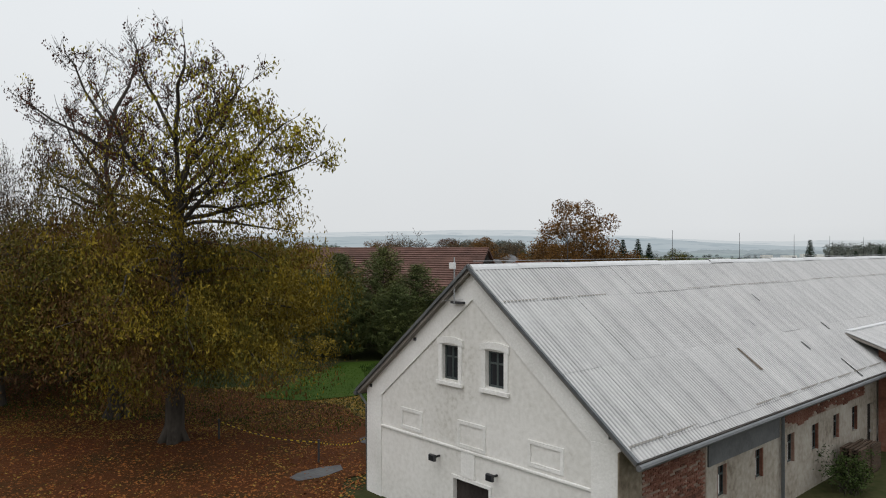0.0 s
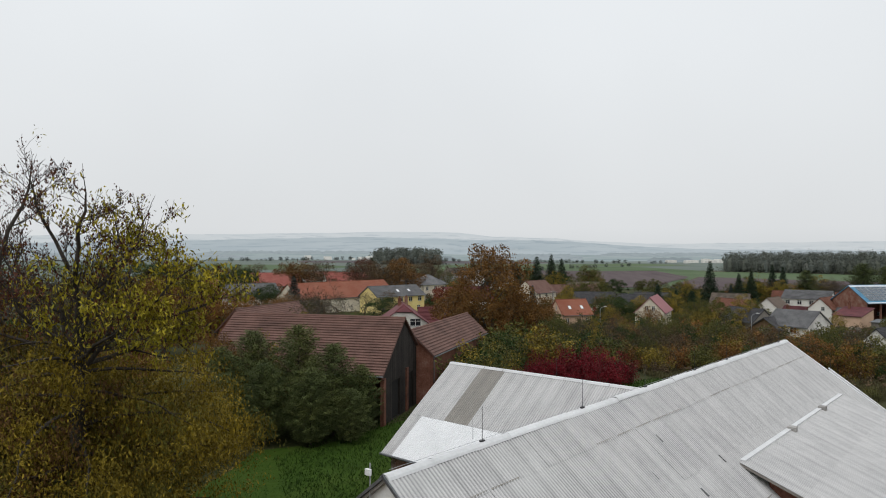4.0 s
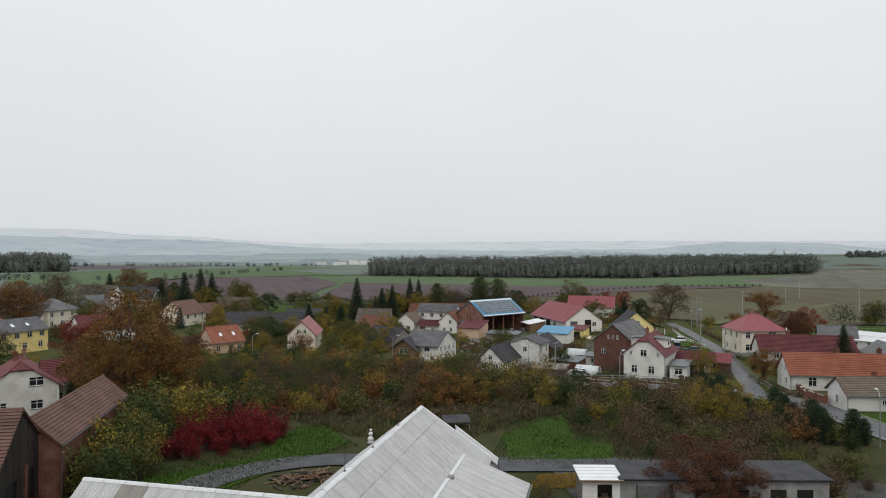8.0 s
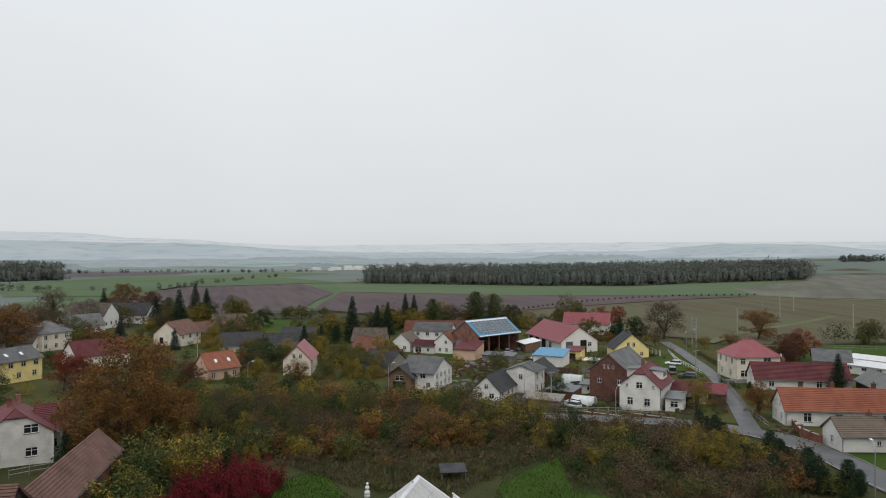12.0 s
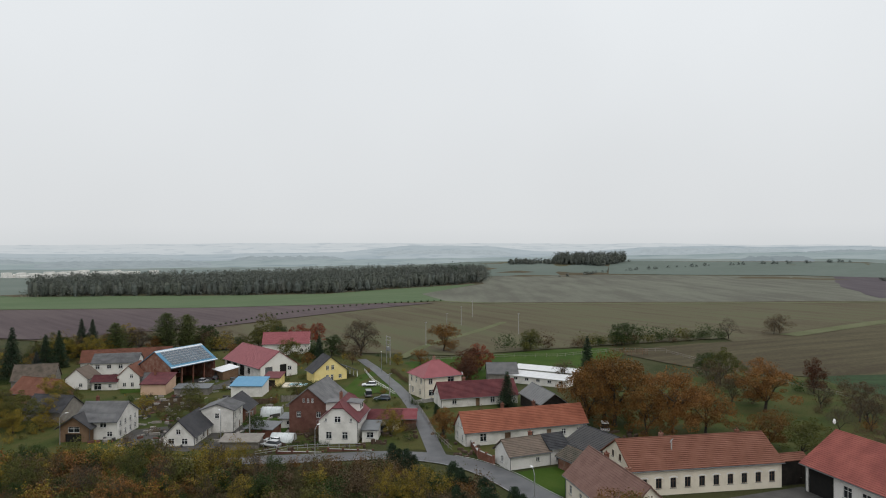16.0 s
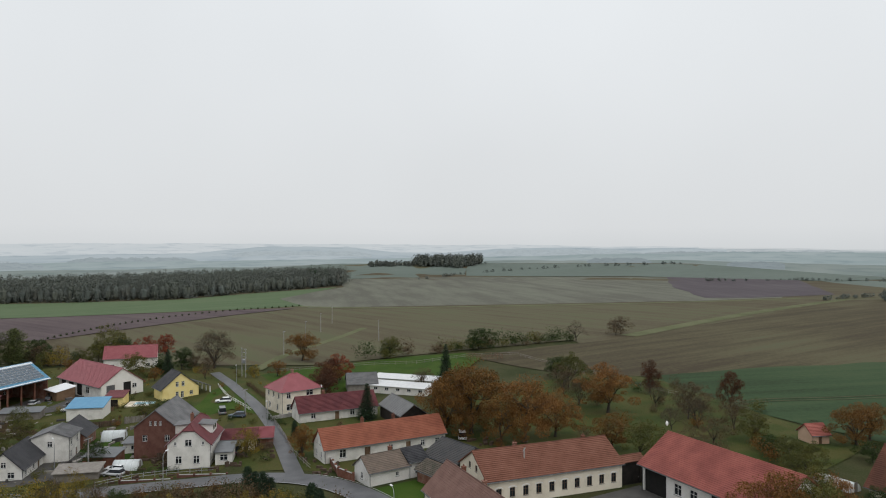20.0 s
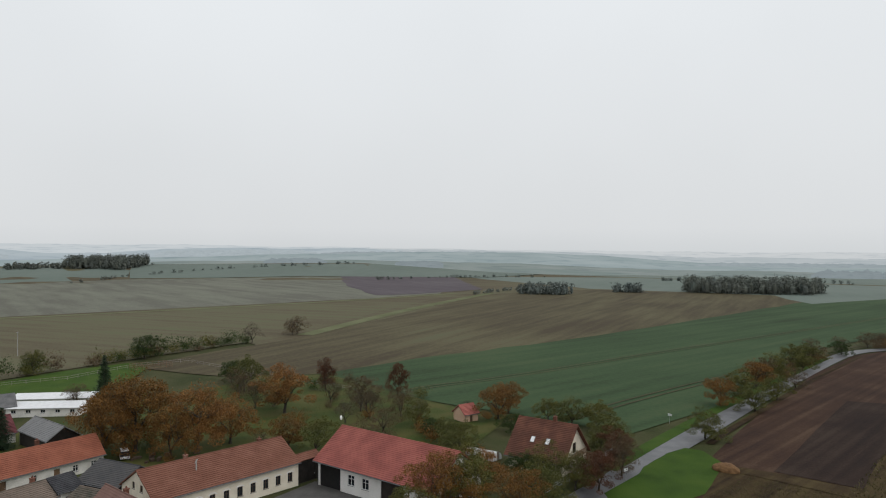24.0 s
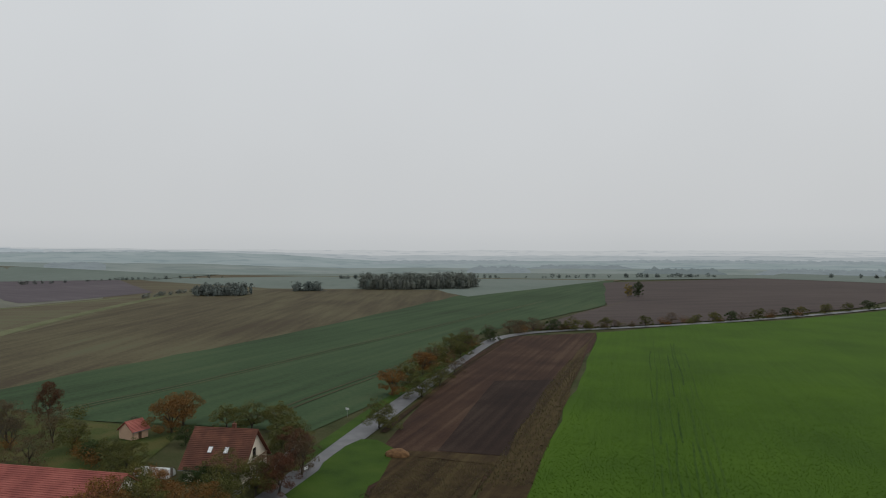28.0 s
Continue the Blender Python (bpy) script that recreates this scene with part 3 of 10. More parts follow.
def slab(pts, thick):
    """A flat plate: outline pts (3D, in one plane, seen from outside anticlockwise), thickened inwards."""
    bm = bmesh.new()
    vs = [bm.verts.new(p) for p in pts]
    f = bm.faces.new(vs)
    f.normal_update()
    n = f.normal.copy()
    low = [bm.verts.new(Vector(p) - n * thick) for p in pts]
    bm.faces.new(low[::-1])
    k = len(pts)
    for i in range(k):
        j = (i + 1) % k
        bm.faces.new((vs[j], vs[i], low[i], low[j]))
    return bm


def wall_mesh(outline, holes, thick):
    """An upright wall in the plane y=0, facing -y, of that outline (x, z), with openings cut through (x0, z0, x1, z1)."""
    bm = bmesh.new()
    edges = []
    for loop in [outline] + [[(a, b), (a, d), (c, d), (c, b)] for a, b, c, d in holes]:
        vs = [bm.verts.new((x, 0, z)) for x, z in loop]
        edges += [bm.edges.new((vs[i], vs[(i + 1) % len(vs)])) for i in range(len(vs))]
    bmesh.ops.triangle_fill(bm, use_beauty=True, use_dissolve=False, edges=edges, normal=(0, -1, 0))
    bmesh.ops.recalc_face_normals(bm, faces=bm.faces[:])
    for f in bm.faces:
        if f.normal.y > 0:
            f.normal_flip()
    made = bmesh.ops.extrude_face_region(bm, geom=bm.faces[:])
    bmesh.ops.translate(bm, vec=(0, thick, 0), verts=[g for g in made["geom"] if isinstance(g, bmesh.types.BMVert)])
    bmesh.ops.recalc_face_normals(bm, faces=bm.faces[:])
    return bm


WINDOW_MESHES = {}


def window_part(parent, m, w, h, joinery="joinery_white", bars=1, name="window", sill=True):
    """A casement set into an opening: m puts its lower left corner, its outer face looks to -y."""
    key = (round(w, 2), round(h, 2), joinery, bars, sill)
    if key not in WINDOW_MESHES:
        t = 0.07
        xs = [w * (i + 1) / (bars + 1) for i in range(bars)]
        cols = list(zip([t] + [x + 0.04 for x in xs], [x - 0.04 for x in xs] + [w - t]))
        rows = [(t, h * 0.66 - 0.03), (h * 0.66 + 0.03, h - t)] if h > 1.0 and w > 0.6 else [(t, h - t)]
        bm = wall_mesh([(0, 0), (w, 0), (w, h), (0, h)], [(x0, z0, x1, z1) for x0, x1 in cols for z0, z1 in rows], 0.07)
        bmesh.ops.translate(bm, vec=(0, 0.10, 0), verts=bm.verts[:])
        pane = box(0.03, 0.13, 0.03, w - 0.03, 0.145, h - 0.03)
        shelf = box(-0.08, -0.07, -0.07, w + 0.08, 0.12, -0.005)
        WINDOW_MESHES[key] = (mesh_from(bm, "window", M[joinery]), mesh_from(pane, "pane", M["glass"]), mesh_from(shelf, "sill", M["zinc"]) if sill else None)
    a, b, c = WINDOW_MESHES[key]
    ob = part(name, a, None, parent, "", m)
    part("pane", b, None, ob, "")
    if c:
        part("sill", c, None, ob, "")
    return ob


DOOR_MESHES = {}


def door_part(parent, m, w, h, mat="timber", name="door"):
    key = (round(w, 2), round(h, 2), mat)
    if key not in DOOR_MESHES:
        bm = bmesh.new()
        k = max(3, round(w / 0.22))
        line = []
        for i in range(k):
            line += [(w * i / k + 0.004, 0.12), (w * (i + 1) / k - 0.012, 0.12), (w * (i + 1) / k - 0.004, 0.135)]
        line += [(w - 0.002, 0.17), (0.004, 0.17)]
        low, high = [[bm.verts.new((x, y, z)) for x, y in line] for z in (0.01, h - 0.01)]
        for i in range(len(line)):
            j = (i + 1) % len(line)
            bm.faces.new((low[i], low[j], high[j], high[i]))
        hb = bmesh.new()
        add_box(hb, w - 0.16, 0.06, 1.0, w - 0.12, 0.12, 1.14)
        add_box(hb, w - 0.26, 0.05, 1.06, w - 0.12, 0.075, 1.09)
        DOOR_MESHES[key] = (mesh_from(bm, "door", M[mat]), mesh_from(hb, "handle", M["galv"]))
    a, b = DOOR_MESHES[key]
    ob = part(name, a, None, parent, "", m)
    part("handle", b, None, ob, "")
    return ob


def course_slope(length, run, drop, thick=0.12, course=0.38, lift=0.085):
    """One roof slope, of overlapping courses: it starts at the ridge (y=0, z=0) and falls to y=-run, z=-drop; x runs along it."""
    bm = bmesh.new()
    slope = math.hypot(run, drop)
    n = max(2, round(slope / course))
    uy, uz = -run / slope, -drop / slope
    ny, nz = -drop / slope, run / slope

    def at(x, s, k):
        return (x, uy * s + ny * k, uz * s + nz * k)
    for i in range(n):
        s0, s1 = slope * i / n, slope * (i + 1) / n
        a, b, c, d = (bm.verts.new(at(0, s0, 0.004)), bm.verts.new(at(0, s1, lift)), bm.verts.new(at(length, s1, lift)), bm.verts.new(at(length, s0, 0.004)))
        bm.faces.new((a, b, c, d))
        e, f = bm.verts.new(at(0, s1, 0.0)), bm.verts.new(at(length, s1, 0.0))
        bm.faces.new((b, e, f, c))
    v = [bm.verts.new(at(*p)) for p in ((0, 0, 0), (0, slope, 0), (length, slope, 0), (length, 0, 0), (0, 0, -thick), (0, slope, -thick), (length, slope, -thick), (length, 0, -thick))]
    for f in ((7, 6, 5, 4), (0, 4, 5, 1), (1, 5, 6, 2), (2, 6, 7, 3), (3, 7, 4, 0)):
        bm.faces.new([v[i] for i in f])
    bmesh.ops.remove_doubles(bm, verts=bm.verts[:], dist=0.0045)
    return bm


def wave_slope(length, run, drop, period=0.18, high=0.028, rows=1):
    """One sheet of corrugated metal: from the ridge (y=0, z=0) down to y=-run, z=-drop."""
    bm = bmesh.new()
    slope = math.hypot(run, drop)
    uy, uz, ny, nz = -run / slope, -drop / slope, -drop / slope, run / slope
    k = max(4, int(round(length / period)) * 4)
    prof = (0.0, 0.8, 1.0, 0.2)
    top = []
    for s in (0.0, slope):
        top.append([bm.verts.new((length * i / k, uy * s + ny * high * prof[i % 4], uz * s + nz * high * prof[i % 4])) for i in range(k + 1)])
    for i in range(k):
        bm.faces.new((top[0][i], top[1][i], top[1][i + 1], top[0][i + 1]))
    return bm


# ---- terrain ----
AZ, FALL = (-180, -10, 5, 20, 42, 55, 90, 180), (0, 0, 0.3, 1, 1, 0.4, 0.2, 0.2)


def ground_z(x, y):
    """The land falls a little towards the village and rises to a far ridge."""
    r, az = math.hypot(x, y), math.degrees(math.atan2(x, y))
    s = min(1.0, max(0.0, (r - 70) / 110))
    k = min(1.0, max(0.0, (r - 980) / 225))
    ridge = 17 * k * k * (3 - 2 * k) * float(np.interp(az, (52, 62, 92, 104), (0, 1, 1, 0)))
    return ridge - 4.5 * s * s * (3 - 2 * s) * float(np.interp(az, AZ, FALL))


def make_ground():
    bm = bmesh.new()
    radii = [0.0] + [6 * 1.085 ** i for i in range(66)]
    seg = 144
    prev = None
    for r in radii:
        if r == 0:
            prev = [bm.verts.new((0, 0, 0))]
            continue
        ring = [bm.verts.new((r * math.sin(2 * math.pi * i / seg), r * math.cos(2 * math.pi * i / seg), ground_z(r * math.sin(2 * math.pi * i / seg), r * math.cos(2 * math.pi * i / seg)))) for i in range(seg)]
        for i in range(seg):
            j = (i + 1) % seg
            if len(prev) == 1:
                bm.faces.new((prev[0], ring[j], ring[i]))
            else:
                bm.faces.new((prev[i], prev[j], ring[j], ring[i]))
        prev = ring
    ob = part("ground", bm, M["scrub"], smooth=True)
    return tagged(ob, "rough autumn grassland around the farm and village", "ground", kind="structure")


make_ground()


def sheet(name, pts, mat, label, category="field", lift=0.05, step=22.0, kind="structure", ragged=1.2):
    """A patch of ground laid over the terrain."""
    bm = bmesh.new()
    f = bm.faces.new([bm.verts.new((x, y, 0)) for x, y in pts])
    bmesh.ops.triangulate(bm, faces=[f])
    for _ in range(8):
        far = [e for e in bm.edges if e.calc_length() > max(step, 0.09 * min(e.verts[0].co.length, e.verts[1].co.length))]
        if not far:
            break
        bmesh.ops.subdivide_edges(bm, edges=far, cuts=1)
        bmesh.ops.triangulate(bm, faces=[g for g in bm.faces if len(g.verts) > 3])
    rim = {v for e in bm.edges if e.is_boundary for v in e.verts}
    for v in rim:
        k = ragged * (1 + v.co.length / 300)
        v.co.x += k * noise.noise((v.co.x * 0.11, v.co.y * 0.11, lift))
        v.co.y += k * noise.noise((v.co.x * 0.11, v.co.y * 0.11, lift + 7))
    for v in bm.verts:
        v.co.z = ground_z(v.co.x, v.co.y) + lift + 0.0007 * v.co.length
    bmesh.ops.recalc_face_normals(bm, faces=bm.faces[:])
    for g in bm.faces:
        if g.normal.z < 0:
            g.normal_flip()
    ob = part(name, bm, M[mat], smooth=True)
    return tagged(ob, label, category, kind=kind)


ROADS = []


def ribbon(name, line, width, mat, label, category="road", lift=0.1, kind="structure", smooth_n=3):
    """A strip along a line of points: a road, a path or a wheel track."""
    pts = [Vector((x, y, 0)) for x, y in line]
    for _ in range(smooth_n):
        out = [pts[0]]
        for a, b in zip(pts, pts[1:]):
            out += [a.lerp(b, 0.25), a.lerp(b, 0.75)]
        pts = out + [pts[-1]]
    if mat == "asphalt":
        ROADS.append((line, width / 2 + 1.2))
    bm = bmesh.new()
    prev = None
    for i, p in enumerate(pts):
        d = (pts[min(i + 1, len(pts) - 1)] - pts[max(i - 1, 0)]).normalized()
        s = Vector((-d.y, d.x, 0)) * width / 2
        row = []
        for q, dz in ((p - s, 0), (p, 0.03), (p + s, 0)):
            row.append(bm.verts.new((q.x, q.y, ground_z(q.x, q.y) + lift + dz + 0.0007 * q.length)))
        if prev:
            for k in range(2):
                bm.faces.new((prev[k], row[k], row[k + 1], prev[k + 1]))
        prev = row
    for g in bm.faces:
        g.normal_update()
        if g.normal.z < 0:
            g.normal_flip()
    ob = part(name, bm, M[mat], smooth=True)
    return tagged(ob, label, category, kind=kind)


# fields
sheet("field_1", [(242, 7), (270, -28), (303, -82), (359, -163), (524, -375), (620, -520), (640, -700), (364, -389), (292, -232), (266, -186), (210, -133), (172, -94), (154, -66), (178, -40), (196, -22)], "crop", "wide dark green field of winter crop beside the country road")
sheet("field_2", [(262, 72), (290, 62), (316, 42), (350, 15), (467, -45), (643, -128), (709, -256), (590, -391), (524, -375), (359, -163), (303, -82), (270, -28), (242, 7), (238, 34)], "soil_brown", "sown brown field on a low rise")
sheet("field_3", [(230, 128), (262, 100), (318, 52), (352, 24), (474, -22), (580, -70), (660, -120), (640, -60), (600, -25), (452, 215), (449, 247), (369, 289), (264, 286), (220, 160)], "soil_olive", "sprouting olive brown field behind the village")
sheet("field_4", [(449, 250), (600, -22), (660, -90), (1010, -150), (1030, 60), (980, 290), (880, 440), (700, 345), (532, 328)], "field_far", "large grey brown field rising to a far wood", lift=0.1)
sheet("field_5", [(267, 296), (369, 292), (440, 256), (420, 285), (356, 385), (267, 507), (177, 372), (190, 330)], "soil_mauve", "ploughed dark field beyond the village gardens", lift=0.35)
sheet("field_6", [(270, 515), (360, 390), (425, 288), (461, 262), (520, 318), (700, 350), (495, 400), (427, 530), (355, 625), (330, 640)], "meadow_far", "narrow green field before a long wood", lift=0.2)
sheet("field_7", [(76, 486), (182, 650), (300, 655), (262, 510), (172, 376), (122, 365)], "soil_mauve", "ploughed field beyond the last village houses", lift=0.35)
sheet("field_8", [(36, 553), (49, 764), (168, 882), (345, 807), (350, 640), (300, 665), (182, 660), (100, 540)], "meadow_far", "pale green meadow beyond the village", lift=0.3)
sheet("field_9", [(250, -263), (190, -194), (91, -78), (60, -42), (20, -30), (-60, -300), (60, -640), (226, -530), (230, -404), (247, -330)], "crop_bright", "lush bright green crop field with wheel tracks")
sheet("field_10", [(109, -57), (132, -72.5), (153.6, -92.4), (206, -145), (255, -203), (263, -221), (250, -263), (171, -169), (123, -106), (97, -71), (80, -52)], "soil", "ploughed dark brown strip of soil beside the road")
sheet("field_11", [(251, -263), (200.5, -202.5), (171.5, -169.5), (123, -115), (95, -83), (66, -50), (72, -46), (99, -74), (123.5, -102), (169.5, -156.5), (196, -190)], "straw", "strip of dry weeds and straw between two fields", lift=0.12)
sheet("field_12", [(106, -55), (128, -74), (112, -90), (97, -71), (86, -58)], "straw", "stubble rows at the end of the ploughed strip", lift=0.16)
sheet("field_16", [(122, -80.5), (178, -139.5), (169.5, -156.5), (140, -122), (112.5, -90)], "soil_dark", "freshly turned darker soil in the ploughed strip", lift=0.14)
sheet("field_13", [(280, -240), (262, -300), (250, -380), (246, -520), (330, -900), (560, -900), (600, -640), (364, -392)], "soil_dusk", "wide ploughed field behind a row of roadside trees", lift=0.2)
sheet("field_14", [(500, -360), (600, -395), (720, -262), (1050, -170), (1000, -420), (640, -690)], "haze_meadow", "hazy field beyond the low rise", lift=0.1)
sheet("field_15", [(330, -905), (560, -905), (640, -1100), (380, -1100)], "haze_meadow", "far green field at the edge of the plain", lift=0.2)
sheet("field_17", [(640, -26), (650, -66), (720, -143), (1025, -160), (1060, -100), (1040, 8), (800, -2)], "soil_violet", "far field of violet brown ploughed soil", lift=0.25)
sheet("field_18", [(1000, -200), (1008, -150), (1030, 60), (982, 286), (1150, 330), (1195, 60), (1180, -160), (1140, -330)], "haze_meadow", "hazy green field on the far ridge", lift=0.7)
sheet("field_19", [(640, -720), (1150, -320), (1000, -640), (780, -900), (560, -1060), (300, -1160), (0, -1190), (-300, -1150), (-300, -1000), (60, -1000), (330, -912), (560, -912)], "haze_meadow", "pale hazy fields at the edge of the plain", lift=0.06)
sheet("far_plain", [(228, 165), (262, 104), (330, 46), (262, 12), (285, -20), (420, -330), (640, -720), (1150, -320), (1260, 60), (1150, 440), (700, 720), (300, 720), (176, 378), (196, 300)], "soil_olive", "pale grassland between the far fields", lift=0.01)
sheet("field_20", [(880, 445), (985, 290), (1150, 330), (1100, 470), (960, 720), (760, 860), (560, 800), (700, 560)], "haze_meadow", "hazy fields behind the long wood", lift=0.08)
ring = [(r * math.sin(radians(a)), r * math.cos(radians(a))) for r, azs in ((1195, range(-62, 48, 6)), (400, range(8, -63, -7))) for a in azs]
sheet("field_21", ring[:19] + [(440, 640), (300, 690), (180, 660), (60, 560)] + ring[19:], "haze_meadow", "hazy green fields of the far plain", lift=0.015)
sheet("field_22", [(-60, 930), (60, 905), (260, 960), (330, 1090), (120, 1130), (-80, 1080)], "soil_violet", "far field of ploughed soil on the plain", lift=0.2)
sheet("field_23", [(120, 890), (360, 830), (470, 900), (420, 1010), (300, 950)], "meadow_far", "far green field on the plain", lift=0.2)
sheet("field_24", [(-330, 620), (-60, 600), (20, 720), (-40, 800), (-280, 790)], "meadow_far", "far green field beyond the village", lift=0.2)
sheet("field_25", [(20, 350), (180, 366), (262, 500), (352, 640), (300, 692), (60, 566), (-60, 420), (-60, 350)], "meadow_far", "grassy land between the fields beyond the village", lift=0.012)
# pastures, lawns and yards
sheet("village_ground", [(92, 178), (84, 150), (96, 122), (106, 100), (118, 72), (120, 48), (138, 40), (170, 60), (215, 140), (215, 215), (170, 262), (120, 262), (40, 350), (0, 330), (-40, 250), (-30, 160), (0, 118), (24, 122), (60, 170)], "grass", "grassy gardens between the village houses", "grass", lift=0.02, ragged=3)
sheet("pasture", [(262, 98), (276, 80), (262, 71), (234, 68), (214, 58), (196, 54), (194, 86), (183, 108), (207, 134), (225, 124)], "lawn", "green fenced pasture behind the houses", "pasture")
sheet("lawn_1", [(160, 296), (133, 335), (108, 280), (140, 264)], "lawn", "bright green meadow at the village edge", "lawn")
sheet("lawn_2", [(-6, 58), (-4, 45), (-1, 40), (4, 52), (14, 66), (28, 78), (42, 78), (45, 92), (38, 88), (30, 79), (16, 78), (6, 70)], "lawn", "bright grass strip beside the sheds", "lawn")
sheet("lawn_8", [(78.6, 61.2), (86.2, 61.1), (82, 57), (76.4, 59)], "lawn", "small bright grass patch in the scrub", "lawn", ragged=1.6, step=3)
sheet("lawn_9", [(-12.1, 45.4), (-11.1, 48.3), (-9.1, 55.2), (-8.4, 60), (-4, 61), (1, 57), (-2, 50), (-5, 46.6), (-8, 45.2)], "lawn", "green yard grass behind the ash trees", "lawn", lift=0.07, ragged=1.2, step=4)
sheet("lawn_3", [(52.7, 61), (60, 68), (68.4, 75.6), (77.2, 75.9), (72, 69), (67.4, 63.8), (68.6, 59.7), (62.2, 53.6), (57.6, 55.6)], "lawn", "bright grass clearing among the scrub", "lawn", ragged=2.2, step=5)
sheet("lawn_4", [(106, 45), (112, 50), (118, 46), (126, 40), (104, 34)], "lawn", "grass verge before the old cottage", "lawn")
sheet("lawn_5", [(132, 186), (142, 178), (150, 186), (140, 196)], "lawn", "mown garden lawn by white houses", "lawn", lift=0.12)
sheet("lawn_6", [(140, 120), (160, 112), (158, 100), (176, 116), (192, 132), (182, 134), (165, 126)], "lawn", "front lawn with parked cars", "lawn", lift=0.08)
sheet("lawn_7", [(112, 116), (126, 134), (134, 138), (128, 112), (118, 106)], "lawn", "kitchen garden grass by the sheds", "lawn", lift=0.08)
sheet("orchard_ground", [(138, 50), (160, 55), (200, 52), (240, 30), (240, 6), (194, -24), (172, -40), (150, -28), (138, -10), (134, 20)], "grass", "orchard grass with fallen leaves", "grass")
sheet("yard_leaves", [(-60, 20), (-60, 60), (-30, 58), (-14, 48), (-5, 44), (0, 33), (-3.5, 29.5), (-4, 12), (-30, 4)], "leaf_litter", "farmyard covered in fallen brown leaves", "leaf litter", lift=0.03, step=6)
sheet("grass_by_road", [(111, -44), (115.3, -44.8), (135.2, -63.5), (140, -72), (137.4, -75), (123, -73.5), (106.6, -54.4), (90, -42)], "lawn", "grass triangle between road and field", "lawn", lift=0.12, step=5)
sheet("yard", [(20, 10), (46, 38), (56, 58), (46, 66), (60, 58), (74, 44), (80, 30), (60, 8)], "gravel", "wet gravel farmyard behind the barn", "yard", lift=0.04)
sheet("courtyard", [(106, 26), (128, 5), (104, -20), (84, 0)], "gravel", "grey farm courtyard", "yard", lift=0.06)
sheet("solar_yard", [(150, 182), (178, 192), (176, 168), (160, 158), (148, 168)], "gravel", "gravel yard before the solar barn", "yard", lift=0.08)

# roads
ribbon("road_1", [(88, -10), (102, -28), (115, -42), (130, -57), (149, -78), (176, -107), (207, -141), (254, -195), (266, -214), (271, -242), (255, -300), (240, -388), (234, -529), (240, -700)], 6.0, "asphalt", "wet grey country road between the fields")
ribbon("road_2", [(92, 120), (103, 93), (109, 80), (114, 70), (114, 60), (110, 51), (104, 43), (98, 34), (92, 15), (88, -10)], 5.8, "asphalt", "village main road with worn white edge lines")
ribbon("road_3", [(207, 152), (198.4, 142.5), (190, 133), (181, 124), (168.8, 111), (157, 100), (146, 90.3), (133, 80.2), (120.4, 70.7), (113, 65)], 3.4, "asphalt", "narrow patched village lane", lift=0.14)
ribbon("path_1", [(14, 66), (20, 72.5), (28, 75), (36, 73.5), (41, 69), (47, 62.5), (52.5, 58.5), (60, 53.2), (76, 44)], 4.6, "tarmac", "wet tarmac track behind the barn", "path")
ribbon("road_edge_line_1", [(98, 96), (106, 80), (111, 70), (111, 60), (107, 52), (101.3, 44), (95.3, 34)], 0.11, "line", "worn white edge line of the main road", "road line", lift=0.17)
ribbon("road_edge_line_2", [(117, 64), (116.5, 58), (112.5, 49), (106.5, 41.5), (100.5, 32)], 0.11, "line", "worn white edge line of the main road", "road line", lift=0.17)
ribbon("field_path_1", [(457, 263), (454, 215), (520, 90), (592, -25), (660, -105)], 7, "balk", "pale grass balk between two fields", "path", lift=0.17)
ribbon("field_path_2", [(350, 20), (420, -12), (500, -50), (600, -105), (660, -140)], 9, "balk", "grassy balk between two fields", "path", lift=0.17)
ribbon("field_path_3", [(215, 140), (250, 150), (300, 152), (345, 158)], 4, "balk", "pale farm track in the field", "path", lift=0.14)
ribbon("verge_1", [(143, -79), (152, -88), (178, -117), (208, -150), (252, -203)], 1.8, "straw", "dry grass verge of the road", "verge", lift=0.13)
ribbon("verge_2", [(128, -50), (146, -68), (172, -96), (203, -132), (250, -187)], 3.4, "lawn", "green grass verge of the road", "verge", lift=0.11)
for off in (0.0, 2.0):
    ribbon("wheel_track", [(168 + off, -57 + off), (190 + off, -86 + off), (231 + off, -150 + off), (271 + off, -213 + off), (308 + off, -288 + off), (380 + off, -430)], 0.5, "soil_brown", "dark wheel track through the winter crop", "wheel track", lift=0.22)
    ribbon("wheel_track", [(205 + off, -18 + off), (213 + off, -26 + off), (224 + off, -53 + off), (267 + off, -121 + off), (316 + off, -206 + off), (420 + off, -380)], 0.5, "soil_brown", "dark wheel track through the winter crop", "wheel track", lift=0.22)
rk = random.Random(9)
for k in range(9):
    f = k / 8
    far, near = (214 - 2 * f, -258 - 20 * f), (70 - 6 * f, -86 - 12 * f)
    line = [(far[0] + (near[0] - far[0]) * j / 14 + rk.uniform(-0.5, 0.5), far[1] + (near[1] - far[1]) * j / 14 + rk.uniform(-0.5, 0.5)) for j in range(15)]
    j = rk.randrange(0, 4)
    while j < 13:
        e = min(14, j + rk.randrange(2, 6))
        ribbon("wheel_track", line[j:e + 1], rk.uniform(0.25, 0.6), "crop_dark", "dark trampled wheel track through the bright crop", "wheel track", lift=0.12)
        j = e + (1 if rk.random() < 0.35 else 0)
ribbon("field_path_4", [(122.5, -74.4), (118, -78), (113, -81.6), (108, -85.3)], 0.7, "straw", "pale cart track across the ploughed strip", "path", lift=0.24)

